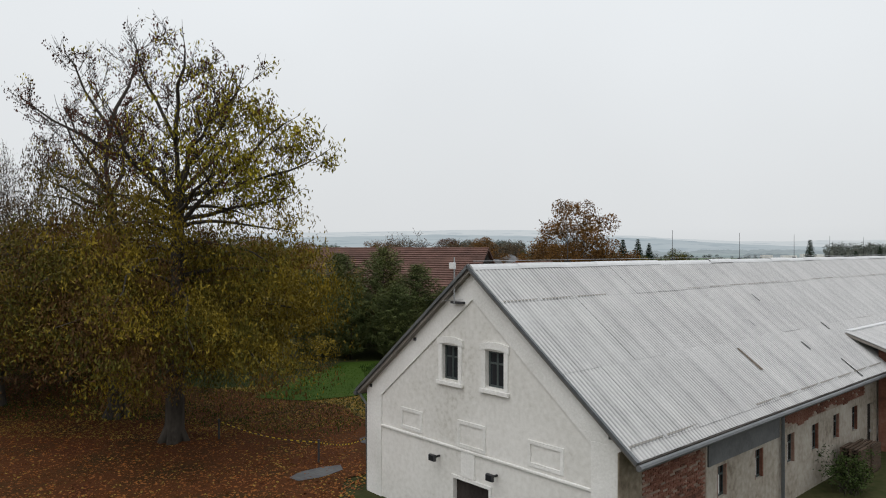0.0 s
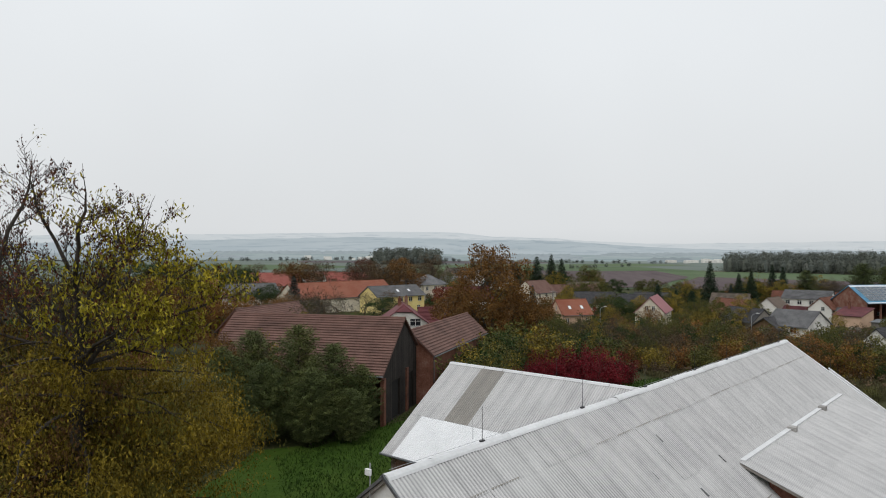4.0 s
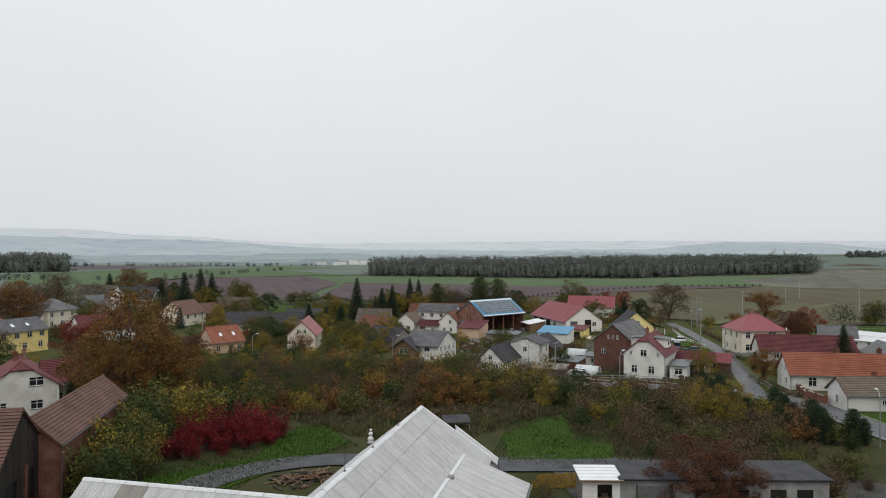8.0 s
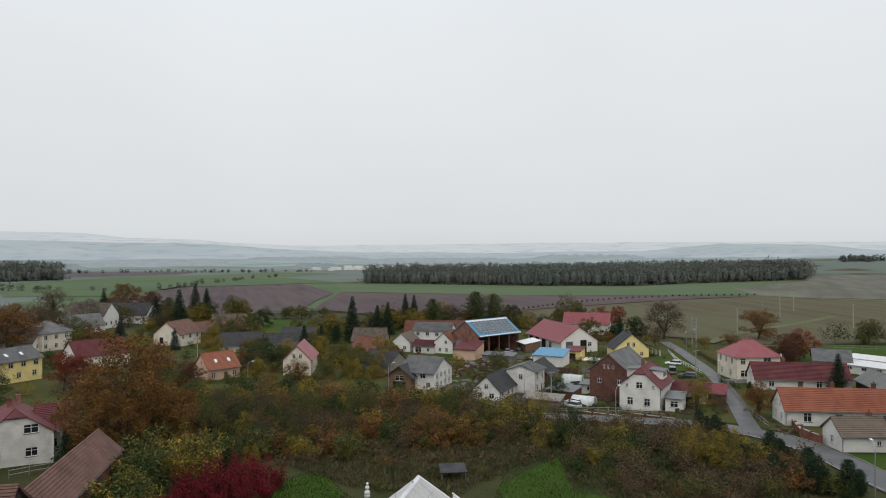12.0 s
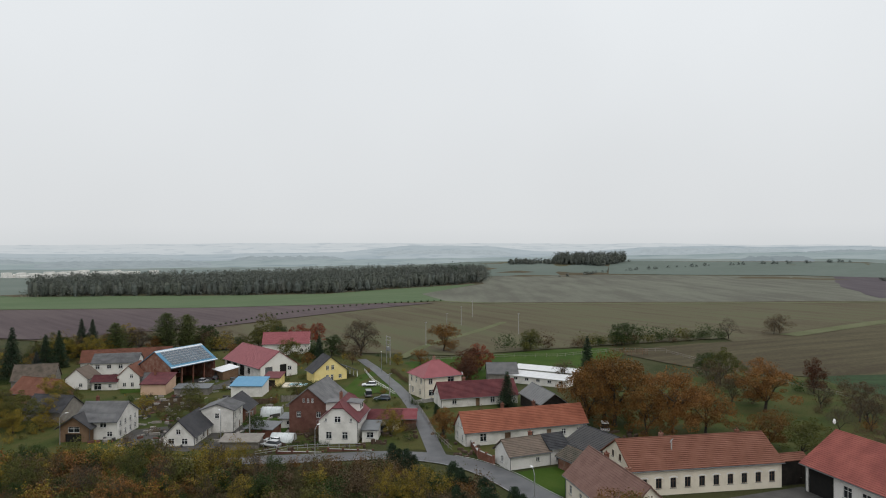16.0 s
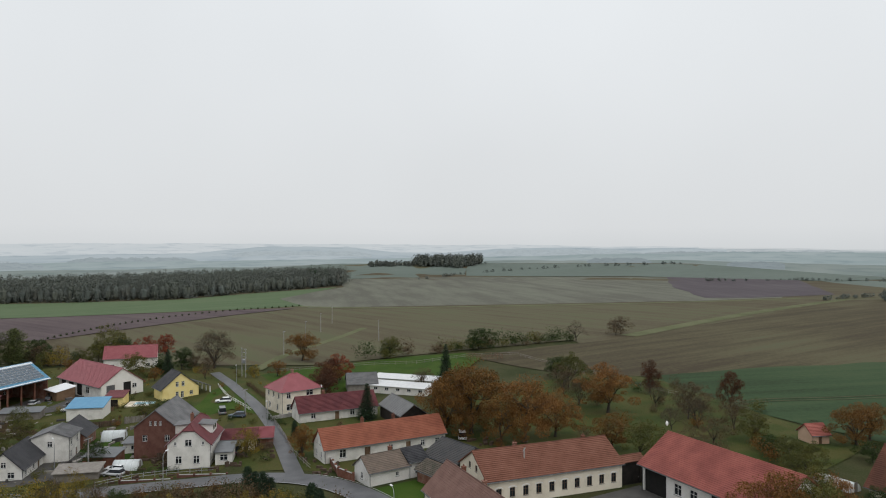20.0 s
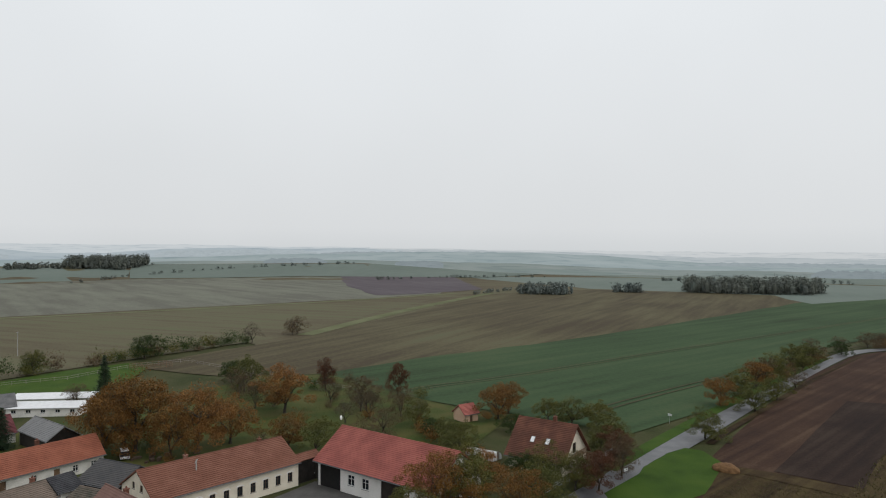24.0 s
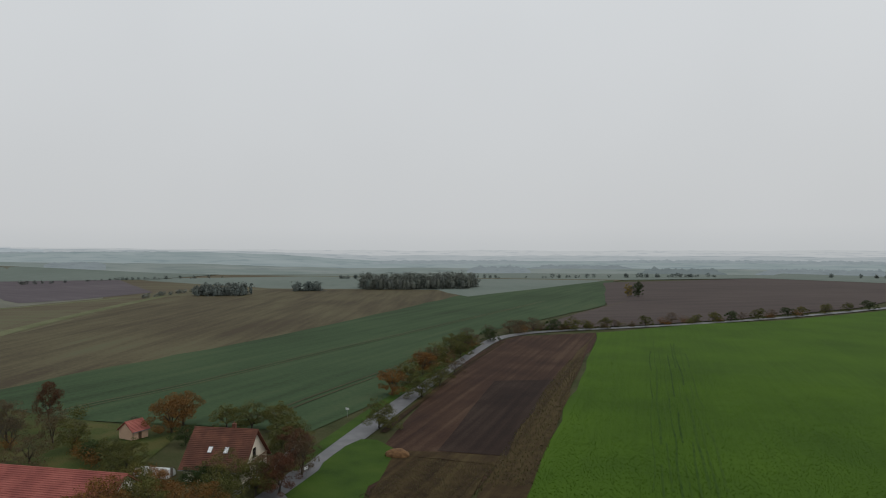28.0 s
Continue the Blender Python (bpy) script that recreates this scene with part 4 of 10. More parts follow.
# patches of wet dark paving on the yard
sheet("puddle_1", [(-3.4, 35.2), (-2.8, 35.6), (-2.6, 36.4), (-2.9, 37.2), (-3.3, 37.0), (-3.9, 36.4), (-3.8, 35.6)], "tarmac", "patch of wet dark paving on the farmyard", "puddle", lift=0.05, step=1)
sheet("puddle_2", [(-5.6, 29.4), (-4.6, 29.8), (-3.9, 30.8), (-4.2, 31.6), (-5.0, 31.4), (-5.9, 30.8), (-6.2, 30.0)], "tarmac", "patch of wet dark paving on the farmyard", "puddle", lift=0.05, step=1)


# the far distance
def hills(name, radius, a0, a1, profile, mat, label, foot=-30.0, depth=260.0):
    """A far range of hills: heights over azimuth, with a soft back."""
    bm = bmesh.new()
    rows = ([], [], [], [])
    n = 420
    for i in range(n + 1):
        az = a0 + (a1 - a0) * i / n
        h = float(np.interp(az, [p[0] for p in profile], [p[1] for p in profile]))
        h += radius * (0.0016 * noise.noise((az * 0.16, radius, 0)) + 0.0009 * noise.noise((az * 0.5, radius, 3)) + 0.0004 * noise.noise((az * 2.1, radius, 5)))
        s, c = math.sin(radians(az)), math.cos(radians(az))
        for row, (dr, z) in zip(rows, ((-depth, foot), (-depth * 0.5, foot + (h - foot) * 0.55), (0, h), (depth * 0.3, h - 6))):
            row.append(bm.verts.new(((radius + dr) * s, (radius + dr) * c, z)))
    for r0, r1 in zip(rows, rows[1:]):
        for i in range(n):
            bm.faces.new((r0[i], r0[i + 1], r1[i + 1], r1[i]))
    return tagged(part(name, bm, mat, smooth=True), label, "hills", kind="structure")


# Distance haze is put into these glowing colours, paler and bluer layer by layer.
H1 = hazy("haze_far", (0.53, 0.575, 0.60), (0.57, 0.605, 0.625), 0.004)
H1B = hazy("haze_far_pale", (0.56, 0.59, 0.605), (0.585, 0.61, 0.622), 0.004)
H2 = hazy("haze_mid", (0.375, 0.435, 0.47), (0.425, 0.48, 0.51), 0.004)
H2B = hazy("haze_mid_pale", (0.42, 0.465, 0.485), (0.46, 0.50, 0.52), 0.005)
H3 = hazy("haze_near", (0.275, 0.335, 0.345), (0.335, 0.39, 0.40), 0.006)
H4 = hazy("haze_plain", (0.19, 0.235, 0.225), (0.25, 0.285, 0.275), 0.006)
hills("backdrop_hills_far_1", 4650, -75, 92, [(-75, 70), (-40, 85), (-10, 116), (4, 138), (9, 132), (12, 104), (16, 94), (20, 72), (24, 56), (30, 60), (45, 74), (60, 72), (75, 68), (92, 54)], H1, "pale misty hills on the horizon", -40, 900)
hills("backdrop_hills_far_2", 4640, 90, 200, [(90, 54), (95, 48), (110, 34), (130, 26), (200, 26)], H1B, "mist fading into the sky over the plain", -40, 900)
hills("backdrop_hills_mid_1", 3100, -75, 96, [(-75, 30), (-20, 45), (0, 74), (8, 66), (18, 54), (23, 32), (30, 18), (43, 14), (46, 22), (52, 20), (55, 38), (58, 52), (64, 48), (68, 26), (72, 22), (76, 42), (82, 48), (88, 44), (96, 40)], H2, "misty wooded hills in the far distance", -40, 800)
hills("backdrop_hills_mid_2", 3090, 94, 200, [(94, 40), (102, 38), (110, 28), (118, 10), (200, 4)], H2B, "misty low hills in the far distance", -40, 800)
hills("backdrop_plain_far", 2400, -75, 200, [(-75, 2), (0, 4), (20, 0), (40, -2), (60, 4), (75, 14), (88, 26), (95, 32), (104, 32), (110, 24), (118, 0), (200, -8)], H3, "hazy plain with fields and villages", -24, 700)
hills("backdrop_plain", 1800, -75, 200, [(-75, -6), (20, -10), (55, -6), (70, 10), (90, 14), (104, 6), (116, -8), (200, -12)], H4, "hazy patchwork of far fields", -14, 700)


# Glowing wood colours with the haze mixed in, paler for farther belts.
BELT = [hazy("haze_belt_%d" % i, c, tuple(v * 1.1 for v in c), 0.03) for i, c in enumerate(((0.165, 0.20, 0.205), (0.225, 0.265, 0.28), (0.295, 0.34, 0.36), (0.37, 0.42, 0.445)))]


def belt(radius, a0, a1, z, h, label="misty far wood on the plain"):
    """A far wood: a long low lens of treetops, uneven along its top."""
    bm = bmesh.new()
    n = max(10, int((a1 - a0) * 14))
    prev = None
    for i in range(n + 1):
        f = i / n
        az = a0 + (a1 - a0) * f
        top = h * min(1.0, 6 * f + 0.25, 6 * (1 - f) + 0.25) * (0.8 + 0.35 * noise.noise((az * 2.1, radius, 1)) + 0.22 * noise.noise((az * 11, radius, 4)))
        s, c = math.sin(radians(az)), math.cos(radians(az))
        row = [bm.verts.new(((radius + dr) * s, (radius + dr) * c, z + dz)) for dr, dz in ((0, -8), (6, top * 0.7), (20, top), (60, top * 0.8), (70, -8))]
        if prev:
            for k in range(4):
                bm.faces.new((prev[k], row[k], row[k + 1], prev[k + 1]))
        prev = row
    # The radius picks how much painted haze the belt gets.
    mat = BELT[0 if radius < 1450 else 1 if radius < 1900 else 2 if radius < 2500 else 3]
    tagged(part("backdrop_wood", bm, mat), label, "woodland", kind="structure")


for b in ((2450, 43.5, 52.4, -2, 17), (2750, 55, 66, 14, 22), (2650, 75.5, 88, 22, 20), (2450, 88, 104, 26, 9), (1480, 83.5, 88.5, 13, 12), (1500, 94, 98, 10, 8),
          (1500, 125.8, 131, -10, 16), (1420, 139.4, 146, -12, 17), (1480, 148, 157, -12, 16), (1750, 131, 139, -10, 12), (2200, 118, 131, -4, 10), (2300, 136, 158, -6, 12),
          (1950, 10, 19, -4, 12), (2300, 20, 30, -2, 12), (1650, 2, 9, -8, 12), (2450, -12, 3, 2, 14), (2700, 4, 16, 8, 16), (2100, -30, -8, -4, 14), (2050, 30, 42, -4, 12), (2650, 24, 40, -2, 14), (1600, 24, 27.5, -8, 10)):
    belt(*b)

# ---- houses ----
def tr(x, y, z, rz=0.0):
    return Matrix.Translation((x, y, z)) @ Matrix.Rotation(radians(rz), 4, "Z")


def fc(a, rot, length, width):
    """Middle of a house whose long front runs from a, with its depth behind it."""
    r = radians(rot)
    u, n = (math.cos(r), math.sin(r)), (-math.sin(r), math.cos(r))
    return a[0] + u[0] * length / 2 + n[0] * width / 2, a[1] + u[1] * length / 2 + n[1] * width / 2, rot


def gf(a, rot, width, length):
    """Middle of a house whose gable front runs from a."""
    r = radians(rot)
    u, n = (math.cos(r), math.sin(r)), (-math.sin(r), math.cos(r))
    return a[0] + u[0] * width / 2 + n[0] * length / 2, a[1] + u[1] * width / 2 + n[1] * length / 2, rot + 90


def row(length, n, z, w, h, x0=0.0, x1=None):
    """n openings spaced evenly along a wall."""
    x1 = length if x1 is None else x1
    step = (x1 - x0) / n
    return [(x0 + step * (i + 0.5) - w / 2, z, w, h, "w") for i in range(n)]


def chimney(parent, x, y, z0, z1, mat="brick"):
    bm = box(x - 0.3, y - 0.3, z0, x + 0.3, y + 0.3, z1)
    add_box(bm, x - 0.36, y - 0.36, z1, x + 0.36, y + 0.36, z1 + 0.12)
    ob = part("chimney", bm, M[mat], parent)
    part("chimney_pot", tube((x, y, z1 + 0.12), (x, y, z1 + 0.45), 0.13, 0.11), M["tile_terracotta"], ob)


FOOT = []


def house(where, length, width, eave, ridge, wall, roof, label, category="house", name="house", style="gable", S=(), N=(), W=(), E=(), chimneys=(), joinery="joinery_white", over=0.45, gable_over=0.3, z=None, group="village houses", lights=(), open_front=False, gutter=True, course=0.38, gable_wall=None, bars=1):
    cx, cy, rot = where
    FOOT.append((cx, cy, radians(rot), length / 2 + 1.3, width / 2 + 1.3))
    z = ground_z(cx, cy) if z is None else z
    h = thing(name, tr(cx, cy, z, rot), label, category, group)
    t = 0.32
    hip = {"gable": 0.0, "halfhip": 0.3, "hip": 1.0}.get(style, 0.0)
    half = width / 2
    top = ridge if style in ("gable", "halfhip") else eave
    cut = ridge - (ridge - eave) * hip
    sides = {
        "S": (tr(-length / 2, -half, 0, 0), length, [(0, -1.5), (length, -1.5), (length, eave), (0, eave)], S),
        "N": (tr(length / 2, half, 0, 180), length, [(0, -1.5), (length, -1.5), (length, ridge if style == "mono" else eave), (0, ridge if style == "mono" else eave)], N),
    }
    for key, m in (("W", tr(-length / 2, half - t, 0, -90)), ("E", tr(length / 2, -half + t, 0, 90))):
        w = width - 2 * t
        k = (ridge - eave) / half
        if style == "gable":
            o = [(0, -1.5), (w, -1.5), (w, eave + k * t * 0.8), (w / 2, ridge - 0.06), (0, eave + k * t * 0.8)]
        elif style == "halfhip":
            e = (ridge - cut) / k
            o = [(0, -1.5), (w, -1.5), (w, eave + k * t * 0.8), (w / 2 + e, cut - 0.1), (w / 2 - e, cut - 0.1), (0, eave + k * t * 0.8)]
        elif style == "mono":
            lo, hi = (ridge, eave) if key == "W" else (eave, ridge)
            o = [(0, -1.5), (w, -1.5), (w, hi - 0.05), (0, lo - 0.05)]
        else:
            o = [(0, -1.5), (w, -1.5), (w, eave), (0, eave)]
        sides[key] = (m, w, o, W if key == "W" else E)
    for key, (m, ln, o, ops) in sides.items():
        if open_front and key == "S":
            for i in range(open_front):
                x = ln * i / (open_front - 1)
                part("pillar", box(x - 0.2 if i else 0, 0, -1.5, x + 0.2 if i < open_front - 1 else ln, 0.4, eave), M[wall], h, "", m)
            continue
        holes = [(a, b, a + c, b + d) for a, b, c, d, _ in ops]
        wm = M[gable_wall] if gable_wall and key in "WE" else M[wall]
        wall_ob = part("wall", wall_mesh(o, holes, t), wm, h, "", m)
        for a, b, c, d, kind in ops:
            at = Matrix.Translation((a, 0, b))
            if kind == "w":
                window_part(wall_ob, at, c, d, joinery, bars)
            elif kind == "d":
                door_part(wall_ob, at, c, d, "timber")
            elif kind == "g":
                door_part(wall_ob, at, c, d, "grey_panel", "gate")
            elif kind == "b":
                door_part(wall_ob, at, c, d, "planks", "gate")
            elif kind == "o":
                # a near-black plate closes the bay in place of a shaded interior
                part("dark_opening", box(0, 0.2, 0, c, 0.3, d), M["inside"], wall_ob, "", at)
    rl = length + 2 * gable_over
    k = (ridge - eave) / half
    run = half + over
    up = 0.12
    if style == "gable":
        me = mesh_from(course_slope(rl, run, run * k, course=course), "roof_slope", M[roof])
        part("roof_slope", me, None, h, "", tr(-rl / 2, 0, ridge + up))
        part("roof_slope", me, None, h, "", tr(rl / 2, 0, ridge + up, 180))
        part("ridge_cap", tube((-rl / 2, 0, ridge + up), (rl / 2, 0, ridge + up), 0.13, sides=6), M[roof], h)
    elif style in ("hip", "halfhip"):
        e = half * hip if style == "halfhip" else half * 0.95
        zr, zc = ridge + up, cut + up
        yo, ze = run, ridge + up - run * k
        if style == "hip":
            xo, xr = length / 2 + over, length / 2 - e
            a = [(-xo, -yo, ze), (xo, -yo, ze), (xr, 0, zr), (-xr, 0, zr)]
            b = [(xo, -yo, ze), (xo, yo, ze), (xr, 0, zr)]
        else:
            xo, xr = rl / 2, rl / 2 - half * 0.42
            yc = (ridge - cut) / k
            a = [(-xo, -yo, ze), (xo, -yo, ze), (xo, -yc, zc), (xr, 0, zr), (-xr, 0, zr), (-xo, -yc, zc)]
            b = [(xo, -yc, zc), (xo, yc, zc), (xr, 0, zr)]
        for pts in (a, b):
            for s in (1, -1):
                part("roof_slope", slab([(s * p[0], s * p[1], p[2]) for p in pts], 0.12), M[roof], h)
        part("ridge_cap", tube((-xr, 0, zr), (xr, 0, zr), 0.13), M[roof], h)
        for sx in (1, -1):
            for sy in (1, -1):
                a2 = (sx * xo, sy * (yo if style == "hip" else yc), ze if style == "hip" else zc)
                part("hip_cap", tube(a2, (sx * xr, 0, zr), 0.11), M[roof], h)
    elif style == "mono":
        k2 = (ridge - eave) / width
        part("roof_slope", slab([(-rl / 2, -half - over, eave - over * k2 + up), (rl / 2, -half - over, eave - over * k2 + up), (rl / 2, half + over, ridge + over * k2 + up), (-rl / 2, half + over, ridge + over * k2 + up)], 0.14), M[roof], h)
    if style != "mono" and gutter:
        ze = ridge + up - run * k - 0.1
        for s in (1, -1):
            part("gutter", tube((-rl / 2, s * (run + 0.06), ze), (rl / 2, s * (run + 0.06), ze), 0.08, sides=6), M["zinc"], h)
        part("downpipe", tube((-length / 2 + 0.15, -half - 0.08, 0), (-length / 2 + 0.15, -half - 0.08, eave - 0.1), 0.05, sides=6), M["zinc"], h)
    for x, y, rise in chimneys:
        chimney(h, x, y, ridge - abs(y) * k - 0.4, ridge + rise)
    for x, s in lights:
        d = run * 0.52
        ang = math.atan(k)
        m = Matrix.Translation((x, s * d, ridge + up - d * k + 0.03)) @ Matrix.Rotation(-s * ang, 4, "X")
        ob = part("roof_window", box(-0.45, -0.65, 0, 0.45, 0.65, 0.09), M["zinc"], h, "", m)
        part("pane", box(-0.37, -0.57, 0.09, 0.37, 0.57, 0.1), M["sheet_white"], ob)
    return h


V = "village houses"
# white house with a dark wine-red half-hipped roof
wh = house((120.5, 93.1, 25), 12.0, 8.1, 5.1, 8.6, "white", "tile_wine", "white rendered village house with a wine-red half-hipped roof", style="halfhip", W=[(3.0, 4.6, 1.3, 1.3, "w"), (1.2, 1.2, 1.2, 1.5, "w"), (4.6, 1.2, 1.2, 1.5, "w"), (6.2, 4.8, 0.5, 0.7, "w"), (0.9, 4.8, 0.5, 0.7, "w")], E=row(7.4, 2, 1.2, 1.1, 1.4), N=row(12, 3, 1.2, 1.1, 1.4), S=row(12, 3, 1.2, 1.1, 1.4), chimneys=[(0.5, 0.8, 0.9)])
house(fc((117.8, 86.4), -62, 3.2, 6), 3.2, 6, 2.6, 2.9, "white", "zinc", "low white flat-roofed house extension", name="annexe", style="mono", S=[(0.9, 0.9, 1.5, 1.2, "w")], group="")
house(fc((125, 93), -62, 9.5, 6.5), 9.5, 6.5, 2.7, 3.9, "cream", "tile_wine", "low garage building with a wine-red sheet roof", "garage", "garage", S=[(1.2, 0.05, 2.4, 2.2, "b"), (4.6, 0.9, 1.1, 1.1, "w"), (6.9, 0.05, 1.0, 2.0, "d")], group="")
house(fc((129.5, 87), -60, 5.5, 7.5), 5.5, 7.5, 2.4, 3.6, "brick", "tile_pink", "small brick shed with a red sheet roof", "shed", "shed", S=[(0.6, 0.05, 2.2, 2.0, "b")], group="")
for side in (-1, 1):
    d = part("dormer", box(-1.3, min(side * 1.2, side * 3.7), 6.0, 2.3, max(side * 1.2, side * 3.7), 7.65), M["white"], wh)
    part("dormer_roof", slab([(-1.6, side * 0.7, 8.02), (2.6, side * 0.7, 8.02), (2.6, side * 4.0, 7.72), (-1.6, side * 4.0, 7.72)] if side > 0 else [(-1.6, side * 4.0, 7.72), (2.6, side * 4.0, 7.72), (2.6, side * 0.7, 8.02), (-1.6, side * 0.7, 8.02)], 0.1), M["tile_grey"], d)
    for x in (-0.9, 0.8):
        part("dormer_window", box(x, side * 3.7 - 0.03, 6.45, x + 1.1, side * 3.7 + 0.03, 7.35), M["glass"], d)
# brick gabled house
house((127.8, 106.4, 22), 14.6, 8.8, 6.6, 10.1, "brick_dark", "tile_grey", "red brick house with a grey slate roof", W=[(2.8, 6.9, 0.55, 0.95, "w"), (3.8, 6.9, 0.55, 0.95, "w"), (4.8, 6.9, 0.55, 0.95, "w"), (6.0, 3.6, 1.0, 1.3, "w"), (1.4, 3.6, 1.0, 1.3, "w")], over=0.6)
# yellow house
house((173.4, 140.9, 58), 7.6, 10.6, 3.4, 7.6, "yellow", "tile_dark", "bright yellow house with a dark slate roof", W=[(3.5, 3.7, 0.9, 1.4, "w"), (5.2, 3.7, 0.9, 1.4, "w"), (3.5, 0.3, 0.9, 1.9, "w"), (5.0, 0.3, 0.9, 1.9, "w"), (7.6, 1.0, 1.0, 1.1, "w")], S=row(7.6, 3, 1.0, 1.1, 1.3), over=0.6)
por = thing("porch", tr(180.2, 138.6, ground_z(180, 138), 59), "open porch with pillars beside a yellow house", "porch")
part("porch_roof", slab([(-5, -2.4, 2.3), (5, -2.4, 2.3), (5, 2.4, 4.2), (-5, 2.4, 4.2)], 0.14), M["tile_dark"], por)
for i in range(4):
    part("pillar", box(-4.7 + 3.1 * i, -2.2, -0.5, -4.45 + 3.1 * i, -1.95, 2.25), M["joinery_white"], por)
# blue-roofed shed
house(fc((143.5, 151.5), -62, 9, 7), 9, 7, 3.4, 4.6, "white", "blue_sheet", "white shed with a bright blue sheet roof", "shed", "shed", style="mono", W=[(2.2, 0.05, 2.4, 2.3, "g")], group="")
house(fc((158, 153), -62, 5, 6), 5, 6, 2.8, 3.5, "yellow", "tile_wine", "small yellow garage with a red roof", "garage", "garage", style="mono", S=[(1.2, 0.05, 2.4, 2.1, "b")], group="")
# big red-roofed farm hall
house((176.0, 171.9, -110), 27.6, 13.2, 4.4, 8.9, "white", "tile_pink", "large farm hall with a red roof and white walls", "barn", "barn", S=[(1.5, 0.05, 3.4, 3.8, "b"), (6.5, 0.05, 3.6, 3.8, "o"), (12, 0.05, 3.6, 3.8, "o"), (18, 1.2, 2.2, 2.0, "w")], E=[(1.4, 0.05, 2.6, 4.2, "g"), (6.6, 0.05, 2.4, 4.6, "o"), (9.4, 2.6, 1.4, 1.3, "w")], group="farm halls", over=0.7)
house((165.5, 177.0, -110), 7.5, 5.4, 3.0, 3.9, "timber", "sheet_white", "red-brown shed with a white sheet roof", "shed", "shed", style="mono", S=[(1, 0.05, 2.2, 2.1, "b")], group="")
house(fc((203, 197), -52, 18, 11), 18, 11, 4.6, 8.4, "white", "tile_pink", "farm building with a bright red metal roof", "barn", "barn", S=row(18, 3, 1.2, 1.4, 1.2), group="farm halls")
# solar barn
sb = house((154.4, 186.6, 5.0), 19.4, 12.8, 6.9, 11.1, "brick", "blue_sheet", "tall brick barn with solar panels on a blue sheet roof", "barn", "barn", open_front=5, N=row(19.4, 3, 1.5, 1.2, 1.2), group="farm halls", over=0.9)
k_s = (11.1 - 6.9) / 6.4
ang_s = math.atan(k_s)
pan = mesh_from(box(0, 0, 0, 1.62, 1.0, 0.05, 0.006), "solar_panel", M["solar"])
fr = bmesh.new()
for a in ((0, 0, 0, 0.07, 1, 0.065), (1.55, 0, 0, 1.62, 1, 0.065), (0.07, 0, 0, 1.55, 0.07, 0.065), (0.07, 0.93, 0, 1.55, 1, 0.065)):
    add_box(fr, *a)
fr = mesh_from(fr, "panel_frame", M["galv"])
for i in range(10):
    for j in range(6):
        d = 0.9 + 1.1 * (j + 1)
        m = Matrix.Translation((-8.6 + 1.74 * i, -d * math.cos(ang_s), 11.1 + 0.22 - d * math.sin(ang_s))) @ Matrix.Rotation(ang_s, 4, "X")
        p = part("solar_panel", pan, None, sb, "", m)
        part("panel_frame", fr, None, p)
for name, y0, y1 in (("ridge_sheet", 0.75, -0.05), ("eave_sheet", 7.32, 6.9)):
    part(name, slab([(-10, -y0, 11.30 - y0 * k_s), (10, -y0, 11.30 - y0 * k_s), (10, -y1, 11.30 - y1 * k_s), (-10, -y1, 11.30 - y1 * k_s)], 0.05), M["sheet_white"], sb)
# cream garage and lean-to
house(fc((134.5, 179), -60, 7.4, 8), 7.4, 8, 3.4, 5.2, "salmon", "tile_wine", "salmon garage with a flat wine-red roof", "garage", "garage", style="mono", W=[(2, 0.8, 1.2, 1.1, "w")], group="", chimneys=[(-2.0, 2.5, 1.4)])
house(fc((139, 170), -58, 10, 4.5), 10, 4.5, 2.2, 2.6, "timber_grey", "zinc", "grey timber lean-to shed", "shed", "shed", style="mono", group="")
# cluster of white houses
house(gf((128, 205.5), -55, 6.5, 9), 9, 6.5, 3.6, 6.4, "white", "tile_old", "small white house with an old brown tile roof", W=[(3.6, 1.0, 1.1, 1.1, "w")], S=row(9, 2, 1.0, 1.1, 1.2), group=V)
house(fc((131.5, 198), -55, 7.6, 6), 7.6, 6, 2.8, 4.2, "white", "tile_wine", "low white house wing with a wine-red roof", S=[(0.8, 0.3, 2.2, 1.9, "w"), (5, 0.9, 1.0, 1.1, "w")], group=V)
house(gf((136.5, 192.5), -55, 6.6, 11), 11, 6.6, 4.2, 7.2, "white", "tile_terracotta", "white gabled house with a terracotta roof", W=[(3.3, 3.6, 1.0, 1.1, "w"), (1.2, 1.0, 1.0, 1.1, "w"), (3.6, 0.9, 0.9, 1.3, "w")], group=V)
house(fc((141, 187), -55, 7, 6), 7, 6, 3.0, 4.4, "white", "tile_grey", "low white annexe with a grey roof", S=row(7, 2, 1.0, 1.1, 1.2), group=V)
house(fc((141, 212), -48, 14, 9), 14, 9, 6.0, 8.2, "white", "tile_grey", "two-storey white house with a shallow grey roof", S=row(14, 4, 4.0, 1.3, 1.3) + row(14, 3, 1.0, 1.3, 1.3), group=V)
house(fc((150, 232), -40, 30, 12), 30, 12, 3.2, 6.6, "white", "tile_terracotta", "long barn with a terracotta roof behind the houses", "barn", "barn", group="farm halls")
house(fc((121, 222), -45, 12, 8), 12, 8, 2.8, 6.8, "timber_grey", "tile_old", "old barn with a mossy tile roof", "barn", "barn", group="farm halls")
# red-brown and grey barns
house(fc((110, 203), -80, 14, 9), 14, 9, 3.0, 6.6, "brick", "tile_terracotta", "brick barn with a weathered terracotta roof", "barn", "barn", group="farm halls", E=[(3, 0.05, 2.4, 2.4, "b")])
house(fc((100, 178), -72, 11, 8), 11, 8, 3.0, 6.0, "timber_grey", "tile_dark", "timber barn with a dark roof", "barn", "barn", group="farm halls")
